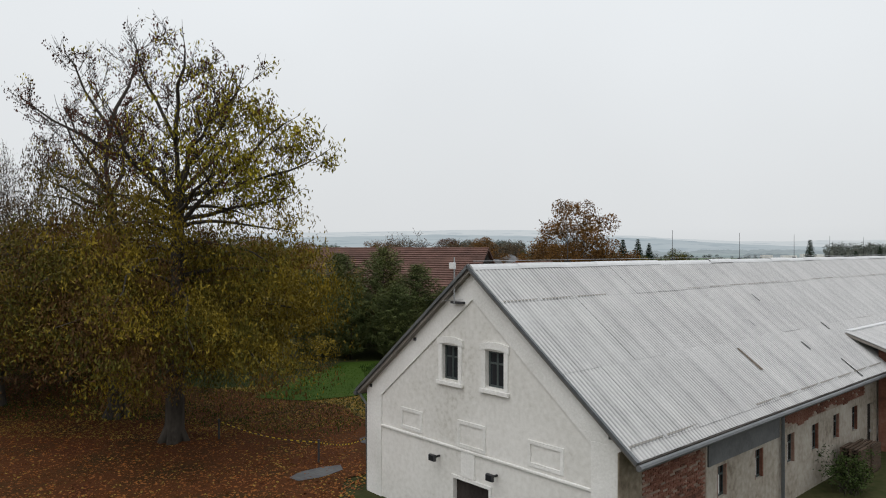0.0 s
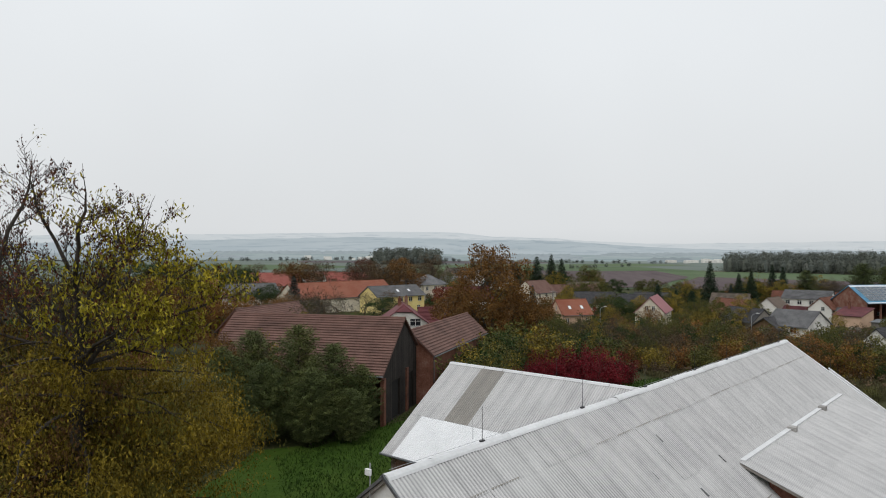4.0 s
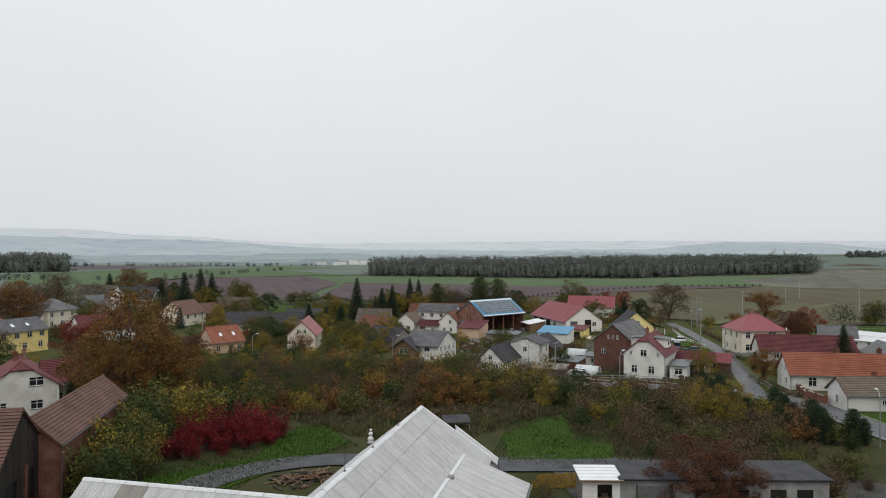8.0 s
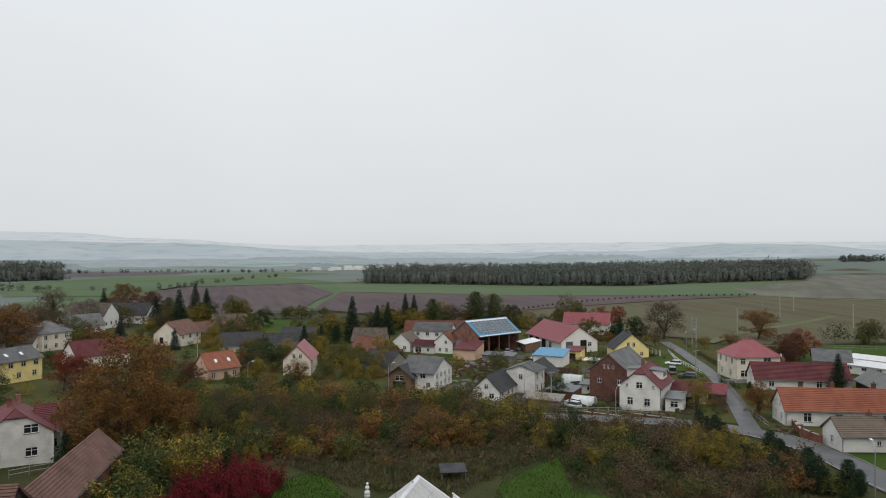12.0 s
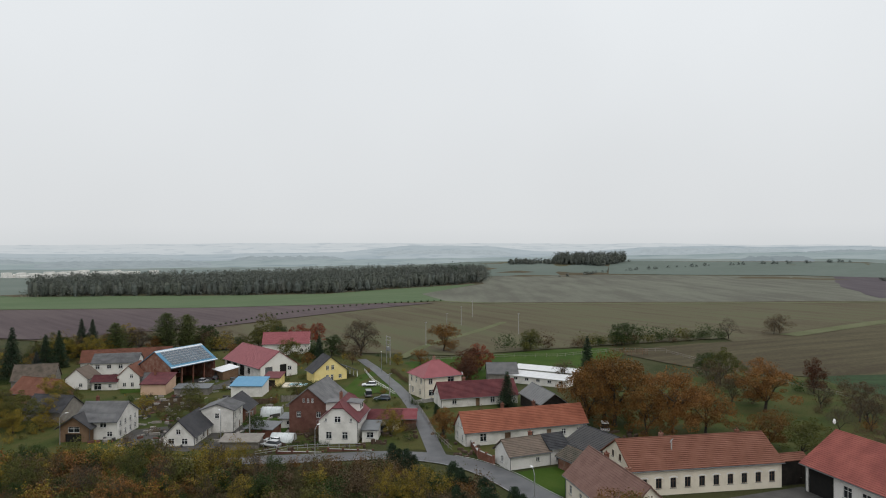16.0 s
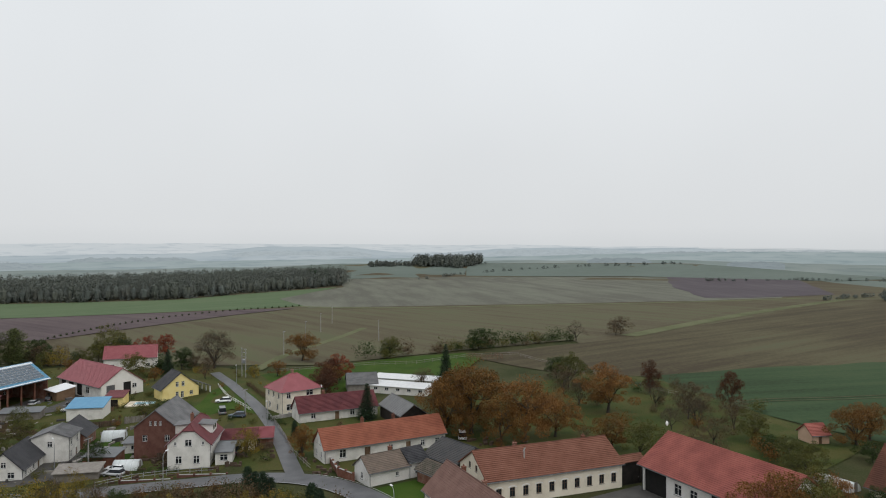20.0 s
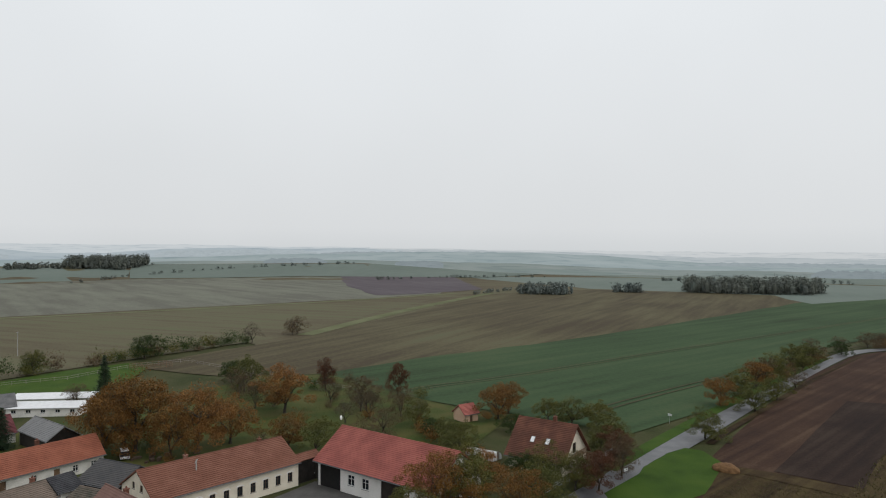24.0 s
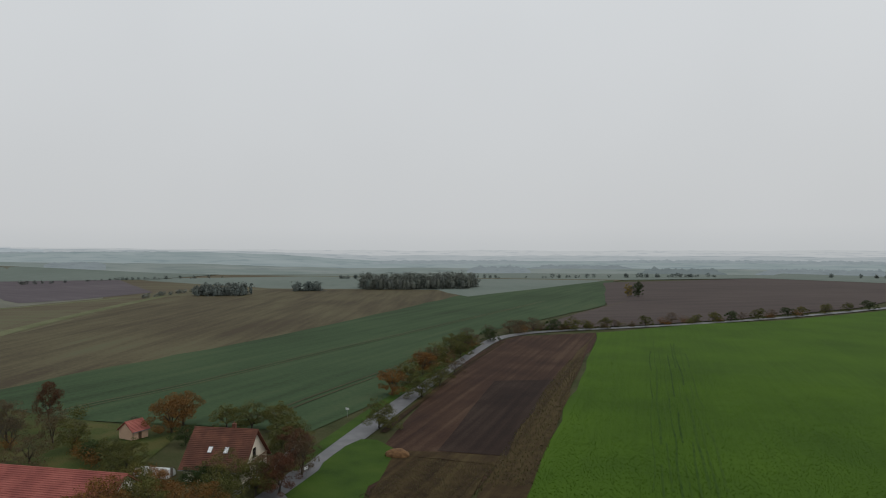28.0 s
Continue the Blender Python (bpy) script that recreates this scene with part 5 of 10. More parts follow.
house(fc((106, 250), -30, 13, 9), 13, 9, 2.6, 5.4, "timber_grey", "tile_dark", "low barn with a dark roof at the village edge", S=row(13, 3, 1.0, 1.1, 1.2), group=V)
# grey-roofed house
house(fc((95.8, 150.2), -60, 9.6, 11), 9.6, 11, 4.6, 7.5, "white", "tile_grey", "large white house with a wide grey roof", S=[(5.6, 2.9, 1.5, 1.3, "w"), (1.6, 2.8, 2.0, 1.3, "w"), (7.2, 0.8, 1.2, 1.2, "w")], E=row(10.3, 4, 2.9, 1.0, 1.2) + row(10.3, 4, 0.7, 1.0, 1.2), chimneys=[(-3, 1.5, 0.9)], group=V, over=0.7)
house(gf((92.8, 151.2), -60, 6.6, 3.5), 3.5, 6.6, 3.6, 5.9, "timber", "tile_dark", "dark timber balcony gable of a house", "porch", "porch", W=[(1.6, 2.3, 2.6, 1.3, "w"), (1.0, 0.1, 3.6, 1.9, "o")], over=0.7, gable_over=0.7, group="")
# grey L-shaped house
house((108.2, 127.3, 29), 12.2, 6.6, 2.65, 5.8, "white", "tile_dark", "white gabled house with a dark slate roof", W=[(2.4, 2.9, 1.0, 1.1, "w"), (0.7, 0.8, 1.3, 1.2, "w"), (3.6, 0.8, 1.3, 1.2, "w")], S=[(1.5, 0.8, 1.1, 1.5, "w"), (5.5, 0.8, 1.1, 1.5, "w"), (8.2, 0.05, 1.0, 2.1, "d")], group=V)
house((118.2, 127.6, 29), 7.6, 7.4, 5.6, 6.9, "white", "tile_grey", "two-storey white house with a grey roof", S=row(7.6, 2, 3.4, 1.1, 1.4) + [(1.2, 0.9, 1.1, 1.4, "w"), (4.6, 0.05, 1.1, 2.1, "d")], E=row(6.7, 2, 3.4, 1.0, 1.4), W=row(6.7, 1, 3.6, 1.0, 1.2), group=V)
house((126.5, 131.5, 29), 8.6, 7.4, 3.4, 6.2, "brick", "tile_dark", "old brick outbuilding with a dark roof", "barn", "barn", S=[(1.5, 0.05, 1.6, 2.2, "b"), (5, 0.8, 1.2, 1.2, "w")], group="farm halls")
# red hip-roofed house
house(fc((159.5, 96.5), -32, 11.5, 9.5), 11.5, 9.5, 6.0, 9.4, "cream", "tile_pink", "cream two-storey house with a bright red hipped roof", style="hip", S=[(1.4, 4.0, 1.2, 1.4, "w"), (7.2, 4.1, 2.0, 1.4, "w"), (1.4, 0.9, 2.0, 1.6, "w"), (7.4, 1.0, 1.4, 1.4, "w")], W=row(8.8, 3, 4.0, 0.9, 1.4) + row(8.8, 2, 1.0, 1.0, 1.4), chimneys=[(0, 0.6, 1.0)], group=V)
# long wine-red roof house
house((162.4, 82.6, -45.5), 20.6, 7.2, 2.7, 5.8, "white", "tile_wine", "long low white farmhouse with a wine-red roof", S=[(3, 0.9, 1.2, 1.2, "w"), (9.2, 0.05, 1.1, 2.1, "d"), (13.2, 0.8, 1.2, 1.5, "w"), (17.6, 0.05, 1.2, 2.1, "d")], W=row(6.5, 2, 2.9, 0.7, 0.8, 1.5, 5.0), chimneys=[(-3, 0.6, 0.9), (9, 0.4, 0.8)], group=V)
# long orange roof farmhouse
house((136.1, 58.4, -42.7), 27.4, 6.5, 3.2, 6.3, "white", "tile_orange", "long white and brick farmhouse with a new orange tile roof", S=[(3.2, 0.9, 1.4, 1.6, "w"), (8.6, 0.05, 1.3, 2.3, "d"), (14, 0.9, 1.0, 1.2, "w"), (18, 0.05, 1.1, 2.2, "d"), (21.5, 0.9, 1.0, 1.2, "w"), (25, 0.9, 1.0, 1.2, "w")], W=[(1.7, 3.4, 0.7, 0.9, "w"), (3.4, 3.4, 0.7, 0.9, "w"), (1.0, 0.9, 0.9, 1.2, "w"), (3.9, 0.9, 0.9, 1.2, "w")], chimneys=[(-4, 0.8, 0.9), (3, 0.4, 1.0)], group=V, bars=1)
# old white cottage and black barns
house((118.7, 50.8, -37), 8.3, 5.6, 2.75, 4.8, "plaster", "tile_old", "old whitewashed cottage with a mossy tile roof", W=[(2.0, 0.8, 0.9, 1.2, "w")], S=[(5.5, 1.0, 0.7, 0.8, "w")], group=V, chimneys=[(2.0, 0.5, 0.7)])
house((123.6, 47.0, -37), 4.0, 5.4, 3.2, 4.9, "plaster", "tile_dark", "peeling plaster outbuilding with a dark roof", "outbuilding", "outbuilding", S=[(1.4, 0.7, 0.9, 1.4, "w")], group="")
house((126.6, 38.4, -123), 9.4, 9.0, 3.4, 5.7, "planks", "tile_dark", "black barn with a dark slate roof", "barn", "barn", group="farm halls")
house((119.2, 40.0, -123), 6.5, 4.6, 2.4, 3.6, "brick", "tile_old", "small brick outbuilding with mossy tiles", "outbuilding", "outbuilding", group="")
house((162.0, 63.7, -136.5), 14.4, 6.4, 3.4, 5.6, "planks", "tile_grey", "black timber barn with a grey roof", "barn", "barn", group="farm halls", E=[(1.4, 0.05, 2.6, 2.8, "b")])
# long white poultry houses
house(fc((192, 86), -92, 18, 5.5), 18, 5.5, 2.2, 2.7, "white", "cap", "long low shed with a white sheet roof", "shed", "shed", style="mono", S=row(18, 5, 1.0, 1.2, 0.8), group="")
house(fc((203, 90), -90, 21, 5), 21, 5, 2.3, 2.8, "white", "cap", "long low white shed beside the pasture", "shed", "shed", style="mono", group="")
house(fc((189, 92), -60, 9, 8), 9, 8, 2.8, 5.2, "timber_grey", "tile_grey", "grey shed beside the pasture", "shed", "shed", group="")
# nearest brown-roofed house
house(fc((105.0, 37.5), -138, 19, 8.0), 19, 8.0, 3.7, 7.6, "cream", "tile_brown", "cream house with a weathered brown tile roof", W=[(1.8, 1.0, 1.0, 1.3, "w"), (5, 1.0, 1.0, 1.3, "w")], S=row(15, 4, 1.0, 1.0, 1.4), chimneys=[(-4, 0.3, 0.5), (3, 0.3, 0.4)], group=V)
# long cream house with arched trims
ch = house((122.9, 22.0, -50), 26.4, 11.2, 4.4, 7.7, "cream", "tile_terracotta", "long cream farmhouse with a terracotta roof and arched window trims", S=row(25, 10, 1.2, 1.0, 1.6, 0.9, 25.9), E=row(10.5, 2, 1.2, 1.0, 1.5), W=row(10.5, 2, 4.6, 0.9, 1.1, 2.5, 8.0), chimneys=[(-5, 0.5, 0.5), (9, 0.4, 0.4)], group=V, joinery="joinery_brown", course=0.42)
for x in [0.9 + 2.5 * (i + 0.5) for i in range(10)]:
    bm = bmesh.new()
    for j in range(7):
        a0, a1 = math.pi * (0.12 + 0.76 * j / 7), math.pi * (0.12 + 0.76 * (j + 1) / 7)
        q = [(math.cos(a) * r * 1.0, math.sin(a) * r * 0.6) for a, r in ((a0, 0.62), (a1, 0.62), (a1, 0.88), (a0, 0.88))]
        vs = [bm.verts.new((-13.2 + x + u, -5.65, 2.6 + v)) for u, v in q]
        bm.faces.new(vs[::-1])
    geo = bmesh.ops.extrude_face_region(bm, geom=bm.faces[:])
    bmesh.ops.translate(bm, vec=(0, 0.07, 0), verts=[g for g in geo["geom"] if isinstance(g, bmesh.types.BMVert)])
    bmesh.ops.recalc_face_normals(bm, faces=bm.faces[:])
    part("arched_trim", bm, M["plaster_trim"], ch)
# gate wall and big red barn
house(fc((127.3, 8.9), -46.5, 5.6, 2.2), 5.6, 2.2, 4.2, 4.9, "planks", "tile_terracotta", "dark timber gateway with a tiled coping", "gateway", "gateway", S=[(0.6, 0.05, 4.2, 3.6, "b")], group="", over=0.3, gutter=False)
house((121.6, -9.0, -136), 26.6, 12.8, 4.9, 9.25, "plaster", "tile_red", "big farm barn with a faded red roof", "barn", "barn", S=[(0.6, 0.05, 5.2, 4.0, "o"), (7.6, 1.6, 1.6, 1.8, "w"), (11, 1.6, 1.6, 1.8, "w"), (15.4, 0.05, 5, 4.0, "b")], E=[(4, 1.0, 1.2, 1.4, "w"), (9, 1.0, 1.2, 1.4, "w")], group="farm halls", over=0.8, gable_over=0.5)
# detached house by the country road
dh = house(fc((133.2, -31.6), -133, 11.5, 11), 11.5, 11, 3.0, 8.6, "cream", "tile_terracotta", "cream family house with a steep terracotta roof and balcony", E=[(4.2, 3.3, 1.6, 2.0, "w"), (1.6, 0.9, 1.1, 1.3, "w"), (5.6, 0.3, 1.6, 2.0, "w"), (8.3, 0.9, 1.0, 1.3, "w")], S=row(11.5, 2, 1.0, 1.1, 1.3), chimneys=[(1.5, 0.3, 0.9)], lights=[(-1.6, -1), (1.6, -1)], group=V, over=0.7, gable_over=0.7, joinery="joinery_brown")
part("balcony_floor", box(5.75, -2.6, 2.9, 7.0, 2.8, 3.05), M["timber"], dh)
for i in range(14):
    part("baluster", box(6.94, -2.6 + 0.4 * i, 3.05, 7.0, -2.45 + 0.4 * i, 3.95), M["timber"], dh)
part("balcony_rail", box(6.9, -2.6, 3.95, 7.04, 2.8, 4.05), M["timber"], dh)
house(fc((168.5, -29), -62, 4.2, 4.5), 4.2, 4.5, 2.3, 4.0, "salmon", "tile_red", "small garden shed with a red roof", "shed", "shed", S=[(1.6, 0.05, 0.9, 1.9, "d")], group="")
# left part of the village
house((12.4, 200.2, 34), 17, 8.2, 5.4, 7.9, "yellow", "tile_grey", "yellow two-storey house with a grey roof", S=row(17, 5, 3.6, 1.3, 1.3) + row(17, 4, 1.0, 1.2, 1.4), group=V, lights=[(0, -1), (4, -1)])
house(fc((-13, 191), 41, 36, 11), 36, 11, 4.4, 8.4, "cream", "tile_orange", "long cream farm building with an orange tile roof", W=row(10.3, 2, 1, 1, 1.2), group=V)
house((9.6, 123.8, 87), 10.5, 9.8, 4.3, 7.7, "white", "tile_wine", "white house with a wine-red half-hipped roof and two chimneys", style="halfhip", W=[(5.6, 4.3, 1.9, 1.3, "w"), (5.8, 0.9, 1.6, 1.3, "w"), (1.2, 0.9, 1.6, 1.3, "w")], S=row(10.5, 2, 1.0, 1.2, 1.3), chimneys=[(1.2, 0.6, 0.9), (2.6, -0.6, 1.0)], group=V, z=-0.3, over=0.6)
house((15.2, 125.6, -3), 5.0, 8.0, 4.1, 6.8, "white", "tile_wine", "cross wing of a white house with a wine-red roof", "house wing", "house_wing", S=[(1.2, 1.0, 1.4, 1.3, "w")], E=row(7.3, 2, 1.0, 1.1, 1.3), group="", z=-0.3)
house(fc((0.6, 118.4), -6, 4, 5), 4, 5, 2.8, 3.1, "white", "zinc", "white flat-roofed garage beside a house", "garage", "garage", style="mono", S=[(0.8, 0.05, 2.4, 2.1, "g")], group="")
house((62.0, 190.0, 11), 9.2, 7.8, 3.4, 7.1, "salmon", "tile_orange", "salmon house with an orange tile roof", S=[(1.0, 0.9, 1.1, 1.4, "w"), (4.6, 0.05, 1.1, 2.1, "d"), (7.2, 0.9, 1.1, 1.4, "w")], W=[(3.2, 4.2, 0.9, 1.2, "w"), (1.2, 1.0, 0.9, 1.2, "w")], lights=[(-1.6, -1), (2.2, -1)], group=V)
house((85.6, 187.6, 57.5), 15.0, 7.7, 4.6, 8.4, "cream", "tile_pink", "cream gabled house with a pink-red roof", W=[(2.2, 5.0, 0.9, 1.2, "w"), (4.0, 5.0, 0.9, 1.2, "w"), (0.8, 1.6, 1.0, 1.4, "w"), (3.0, 1.6, 1.0, 1.4, "w"), (5.2, 1.6, 1.0, 1.4, "w")], S=row(15, 3, 1.5, 1.1, 1.3), group=V)
house(fc((64, 352), -45, 20, 10), 20, 10, 4.0, 9.0, "white", "tile_dark", "long white house with a dark roof", S=row(20, 6, 1.2, 1.2, 1.4), group=V)
house(gf((63, 262), -50, 10.5, 13), 13, 10.5, 4.4, 8.6, "cream", "tile_brown", "old pale house with a faded brown tile roof", W=[(2, 1.0, 1.6, 2.2, "b"), (6.8, 4.0, 1.1, 1.4, "w")], S=row(13, 3, 2.6, 1.1, 1.4), group=V)
house(fc((76, 270), 6, 26, 9), 26, 9, 3.4, 6.8, "brick_dark", "tile_brown", "long barn with an old brown tile roof", "barn", "barn", group="farm halls")
house(gf((29, 224), -75, 9.5, 15), 15, 9.5, 3.6, 7.4, "white", "tile_wine", "house with a dark wine-red roof", S=row(15, 3, 1.0, 1.1, 1.3), W=row(8.8, 2, 1.0, 1.1, 1.2), group=V)
house(fc((27, 254), 30, 11, 10), 11, 10, 6.0, 9.2, "cream", "tile_grey", "two-storey house with a grey hipped roof", style="hip", S=row(11, 3, 3.8, 1.1, 1.4) + row(11, 3, 1.0, 1.1, 1.4), E=row(9.3, 2, 3.8, 1.1, 1.4), group=V)
house(fc((43, 330), -40, 18, 12), 18, 12, 5.5, 10.5, "white", "tile_old", "large white house with a brown roof", E=row(11.3, 3, 1.4, 1.2, 1.6), S=row(18, 4, 1.4, 1.2, 1.6), group=V)
house(fc((78, 236), -24, 14, 9), 14, 9, 2.8, 6.6, "cream", "tile_dark", "low house with a dark roof", S=row(14, 3, 1.0, 1.1, 1.2), group=V)
house(fc((90, 226), -24, 12, 9), 12, 9, 3.0, 6.4, "white", "tile_dark", "low house with blue-grey roof panels", group=V)
house(fc((90, 215), -30, 9, 6), 9, 6, 2.6, 4.4, "timber_grey", "tile_grey", "grey shed behind the gardens", "shed", "shed", group="")
for x, y, r, ln, wd, ev, rg, rf in ((-42, 260, 20, 26, 11, 4, 8.5, "tile_red"), (-8, 275, 15, 22, 11, 4, 8.8, "tile_red"), (-34, 205, 30, 16, 9, 3.2, 7, "tile_grey"), (14, 262, -40, 14, 9, 3.2, 7.2, "tile_old"), (-60, 230, 10, 18, 9, 3.2, 7, "tile_red"), (40, 300, 20, 16, 9, 3.4, 7.4, "tile_grey"), (96, 300, -20, 14, 9, 3.2, 7, "tile_old"), (18, 320, 10, 16, 9, 3.4, 7.2, "tile_orange"), (-20, 330, 30, 18, 9, 3.4, 7.2, "tile_terracotta")):
    house(fc((x, y), r, ln, wd), ln, wd, ev, rg, "white", rf, "village house among the trees with a tiled roof", S=row(ln, 3, 1.0, 1.2, 1.3), E=row(wd - 0.7, 2, 1.0, 1.1, 1.3), group=V)

# dark brown tiled barns behind the yard
bb = house(fc((-14.86, 74.9), -23.3, 19.7, 12.2), 19.7, 12.2, 5.25, 9.83, "brick", "tile_brown", "open timber barn with a dark brown tile roof and brick pillars", "barn", "barn", open_front=5, group="brown barns", over=0.5, gable_wall="planks", E=[(2.2, 0.05, 2.6, 3.8, "o"), (6.6, 0.05, 2.4, 3.8, "o")], z=0.0)
for i in range(36):
    y = -5.75 + 0.32 * i
    top = 9.68 - abs(y + 0.15) * (9.83 - 5.25) / 6.1 - 0.1
    low = 4.0 if (-6.1 + 2.4 < y < -6.1 + 5.0 or -6.1 + 6.8 < y < -6.1 + 9.2) else 0.1
    part("board", box(9.86, y, low, 9.9, y + 0.29, top), M["planks"], bb)
for y in (-5.9, 1.0):
    part("brick_pillar", box(9.9, y - 0.3, -0.3, 10.05, y + 0.3, 4.6), M["brick"], bb)
house(fc((9.2, 75.9), 64, 22.3, 5.4), 22.3, 5.4, 5.55, 8.0, "brick", "tile_brown", "long barn with a brown tile roof behind the yard", "barn", "barn", group="brown barns", z=0.0, over=0.25)
house(fc((-14.2, 108.0), 62.5, 17.5, 6.4), 17.5, 6.4, 4.9, 8.0, "brick", "tile_brown", "narrow brick barn with a brown tile roof", "barn", "barn", group="brown barns")

# ---- the long white barn ----
BARN = tr(1.3, 23.8, 0, 41.13)
barn = thing("long_barn", BARN, "long whitewashed barn with a corrugated metal roof", "barn")
RIDGE, EAVE_Z, HALF = 9.28, 4.15, 6.5
KB = (RIDGE - EAVE_Z) / HALF

# gable wall: white plaster with two dark windows and a door
gw = [(0, -1.0), (12.1, -1.0), (12.1, 4.32), (6.15, RIDGE - 0.12), (0, 4.2)]


def gu(q):
    return 6.2 - q


gholes = [(gu(1.62), 5.22, gu(0.80), 6.45), (gu(-0.58), 5.24, gu(-1.40), 6.46), (gu(1.0), -0.1, gu(-0.72), 1.78)]
gable = part("gable_wall", wall_mesh(gw, gholes, 0.5), M["plaster"], barn, "weathered white plaster gable wall", tr(0.25, 6.2, 0, -90))
for a, b, c, d in gholes[:2]:
    window_part(gable, Matrix.Translation((a, 0.02, b)), c - a, d - b, "joinery_dark", 1, sill=False)
    for x0, z0, x1, z1, nm in ((a - 0.2, b - 0.05, a - 0.01, d + 0.02, "window_trim"), (c + 0.01, b - 0.05, c + 0.2, d + 0.02, "window_trim"), (a - 0.26, b - 0.2, c + 0.26, b - 0.06, "stone_sill")):
        part(nm, box(x0, -0.05 if nm == "window_trim" else -0.12, z0, x1, 0.02, z1, 0.01), M["plaster_trim"], gable)
    bm = bmesh.new()
    for i in range(8):
        t0, t1 = i / 8, (i + 1) / 8
        w = c - a + 0.52
        f0, f1 = 0.16 * math.sin(math.pi * (0.15 + 0.7 * t0)), 0.16 * math.sin(math.pi * (0.15 + 0.7 * t1))
        vs = [bm.verts.new((a - 0.26 + w * t0, -0.07, d - 0.08 + f0)), bm.verts.new((a - 0.26 + w * t1, -0.07, d - 0.08 + f1)), bm.verts.new((a - 0.26 + w * t1, -0.07, d + 0.16 + f1)), bm.verts.new((a - 0.26 + w * t0, -0.07, d + 0.16 + f0))]
        bm.faces.new(vs)
    geo = bmesh.ops.extrude_face_region(bm, geom=bm.faces[:])
    bmesh.ops.translate(bm, vec=(0, 0.075, 0), verts=[g for g in geo["geom"] if isinstance(g, bmesh.types.BMVert)])
    bmesh.ops.recalc_face_normals(bm, faces=bm.faces[:])
    part("arched_trim", bm, M["plaster_trim"], gable)
a, b, c, d = gholes[2]
door_part(gable, Matrix.Translation((a, 0, 0)), c - a, d, "planks")
part("door_surround", box(a - 0.12, -0.05, -0.2, a - 0.01, 0.02, d + 0.12), M["plaster_trim"], gable)
part("door_surround", box(c + 0.01, -0.05, -0.2, c + 0.12, 0.02, d + 0.12), M["plaster_trim"], gable)
part("door_surround", box(a - 0.01, -0.05, d + 0.01, c + 0.01, 0.02, d + 0.12), M["plaster_trim"], gable)
# raised bands: corner strips, rakes, ledge
part("corner_strip", box(0.0, -0.06, -1.0, 0.95, 0.0, 4.2), M["plaster_trim"], gable)
part("corner_strip", box(11.1, -0.06, -1.0, 12.1, 0.0, 4.3), M["plaster_trim"], gable)
for side in (0, 1):
    bm = bmesh.new()
    e, z0 = (0.0, 4.2) if side == 0 else (12.1, 4.32)
    inn, zi = (0.95, 4.05) if side == 0 else (11.1, 4.2)
    pts = [(e, z0), (inn, zi), (6.15, 8.15), (6.15, RIDGE - 0.14)]
    vs = [bm.verts.new((x, -0.055, z)) for x, z in pts]
    f = bm.faces.new(vs)
    geo = bmesh.ops.extrude_face_region(bm, geom=[f])
    bmesh.ops.translate(bm, vec=(0, 0.06, 0), verts=[g for g in geo["geom"] if isinstance(g, bmesh.types.BMVert)])
    bmesh.ops.recalc_face_normals(bm, faces=bm.faces[:])
    part("rake_band", bm, M["plaster_trim"], gable)
part("ledge", box(0.95, -0.07, 2.80, 11.1, 0.0, 2.9, 0.02), M["plaster_trim"], gable)
part("centre_pilaster", box(gu(0.62), -0.05, 1.95, gu(-0.05), 0.0, 2.8), M["plaster_trim"], gable)
for q0, q1, z0, z1 in ((3.9, 2.88, 3.12, 3.68), (0.7, -0.45, 3.06, 3.76), (-2.57, -3.76, 3.14, 3.72)):
    bm = bmesh.new()
    x0, x1 = gu(q0), gu(q1)
    for p in ((x0 - 0.12, z0 - 0.12, x1 + 0.12, z0), (x0 - 0.12, z1, x1 + 0.12, z1 + 0.12), (x0 - 0.12, z0, x0, z1), (x1, z0, x1 + 0.12, z1)):
        add_box(bm, p[0], -0.04, p[1], p[2], 0.0, p[3])
    part("panel_frame", bm, M["plaster_trim"], gable)
for q, z in ((1.79, 2.38), (-1.09, 2.36)):
    lamp = part("floodlight", box(-0.16, -0.42, -0.12, 0.16, -0.3, 0.12, 0.02), M["dark_metal"], gable, "black wall floodlight", Matrix.Translation((gu(q), 0, z)))
    part("bracket", box(-0.03, -0.3, -0.03, 0.03, 0.0, 0.03), M["dark_metal"], lamp)
    part("lens", box(-0.13, -0.435, -0.09, 0.13, -0.42, 0.09), M["glass"], lamp)
# antenna on the gable
ant = part("antenna_mast", tube((gu(0.75), -0.25, 8.0), (gu(0.75), -0.25, 9.6), 0.025), M["galv"], gable, "thin antenna mast with a white box")
part("antenna_box", box(gu(0.75) - 0.12, -0.4, 9.2, gu(0.75) + 0.12, -0.28, 9.42, 0.01), M["ceramic"], ant)
part("aerial", tube((gu(1.3), -0.35, 8.05), (gu(0.2), -0.35, 8.15), 0.012, sides=5), M["galv"], ant)
part("bracket", box(gu(0.95), -0.25, 7.98, gu(0.4), 0.0, 8.06), M["dark_metal"], ant)
for q, z in ((5.9, 4.35), (3.1, 6.5), (-5.6, 4.55)):
    part("vent_hole", box(gu(q) - 0.05, -0.12, z - 0.06, gu(q) + 0.05, 0.0, z + 0.06), M["dark_metal"], gable)

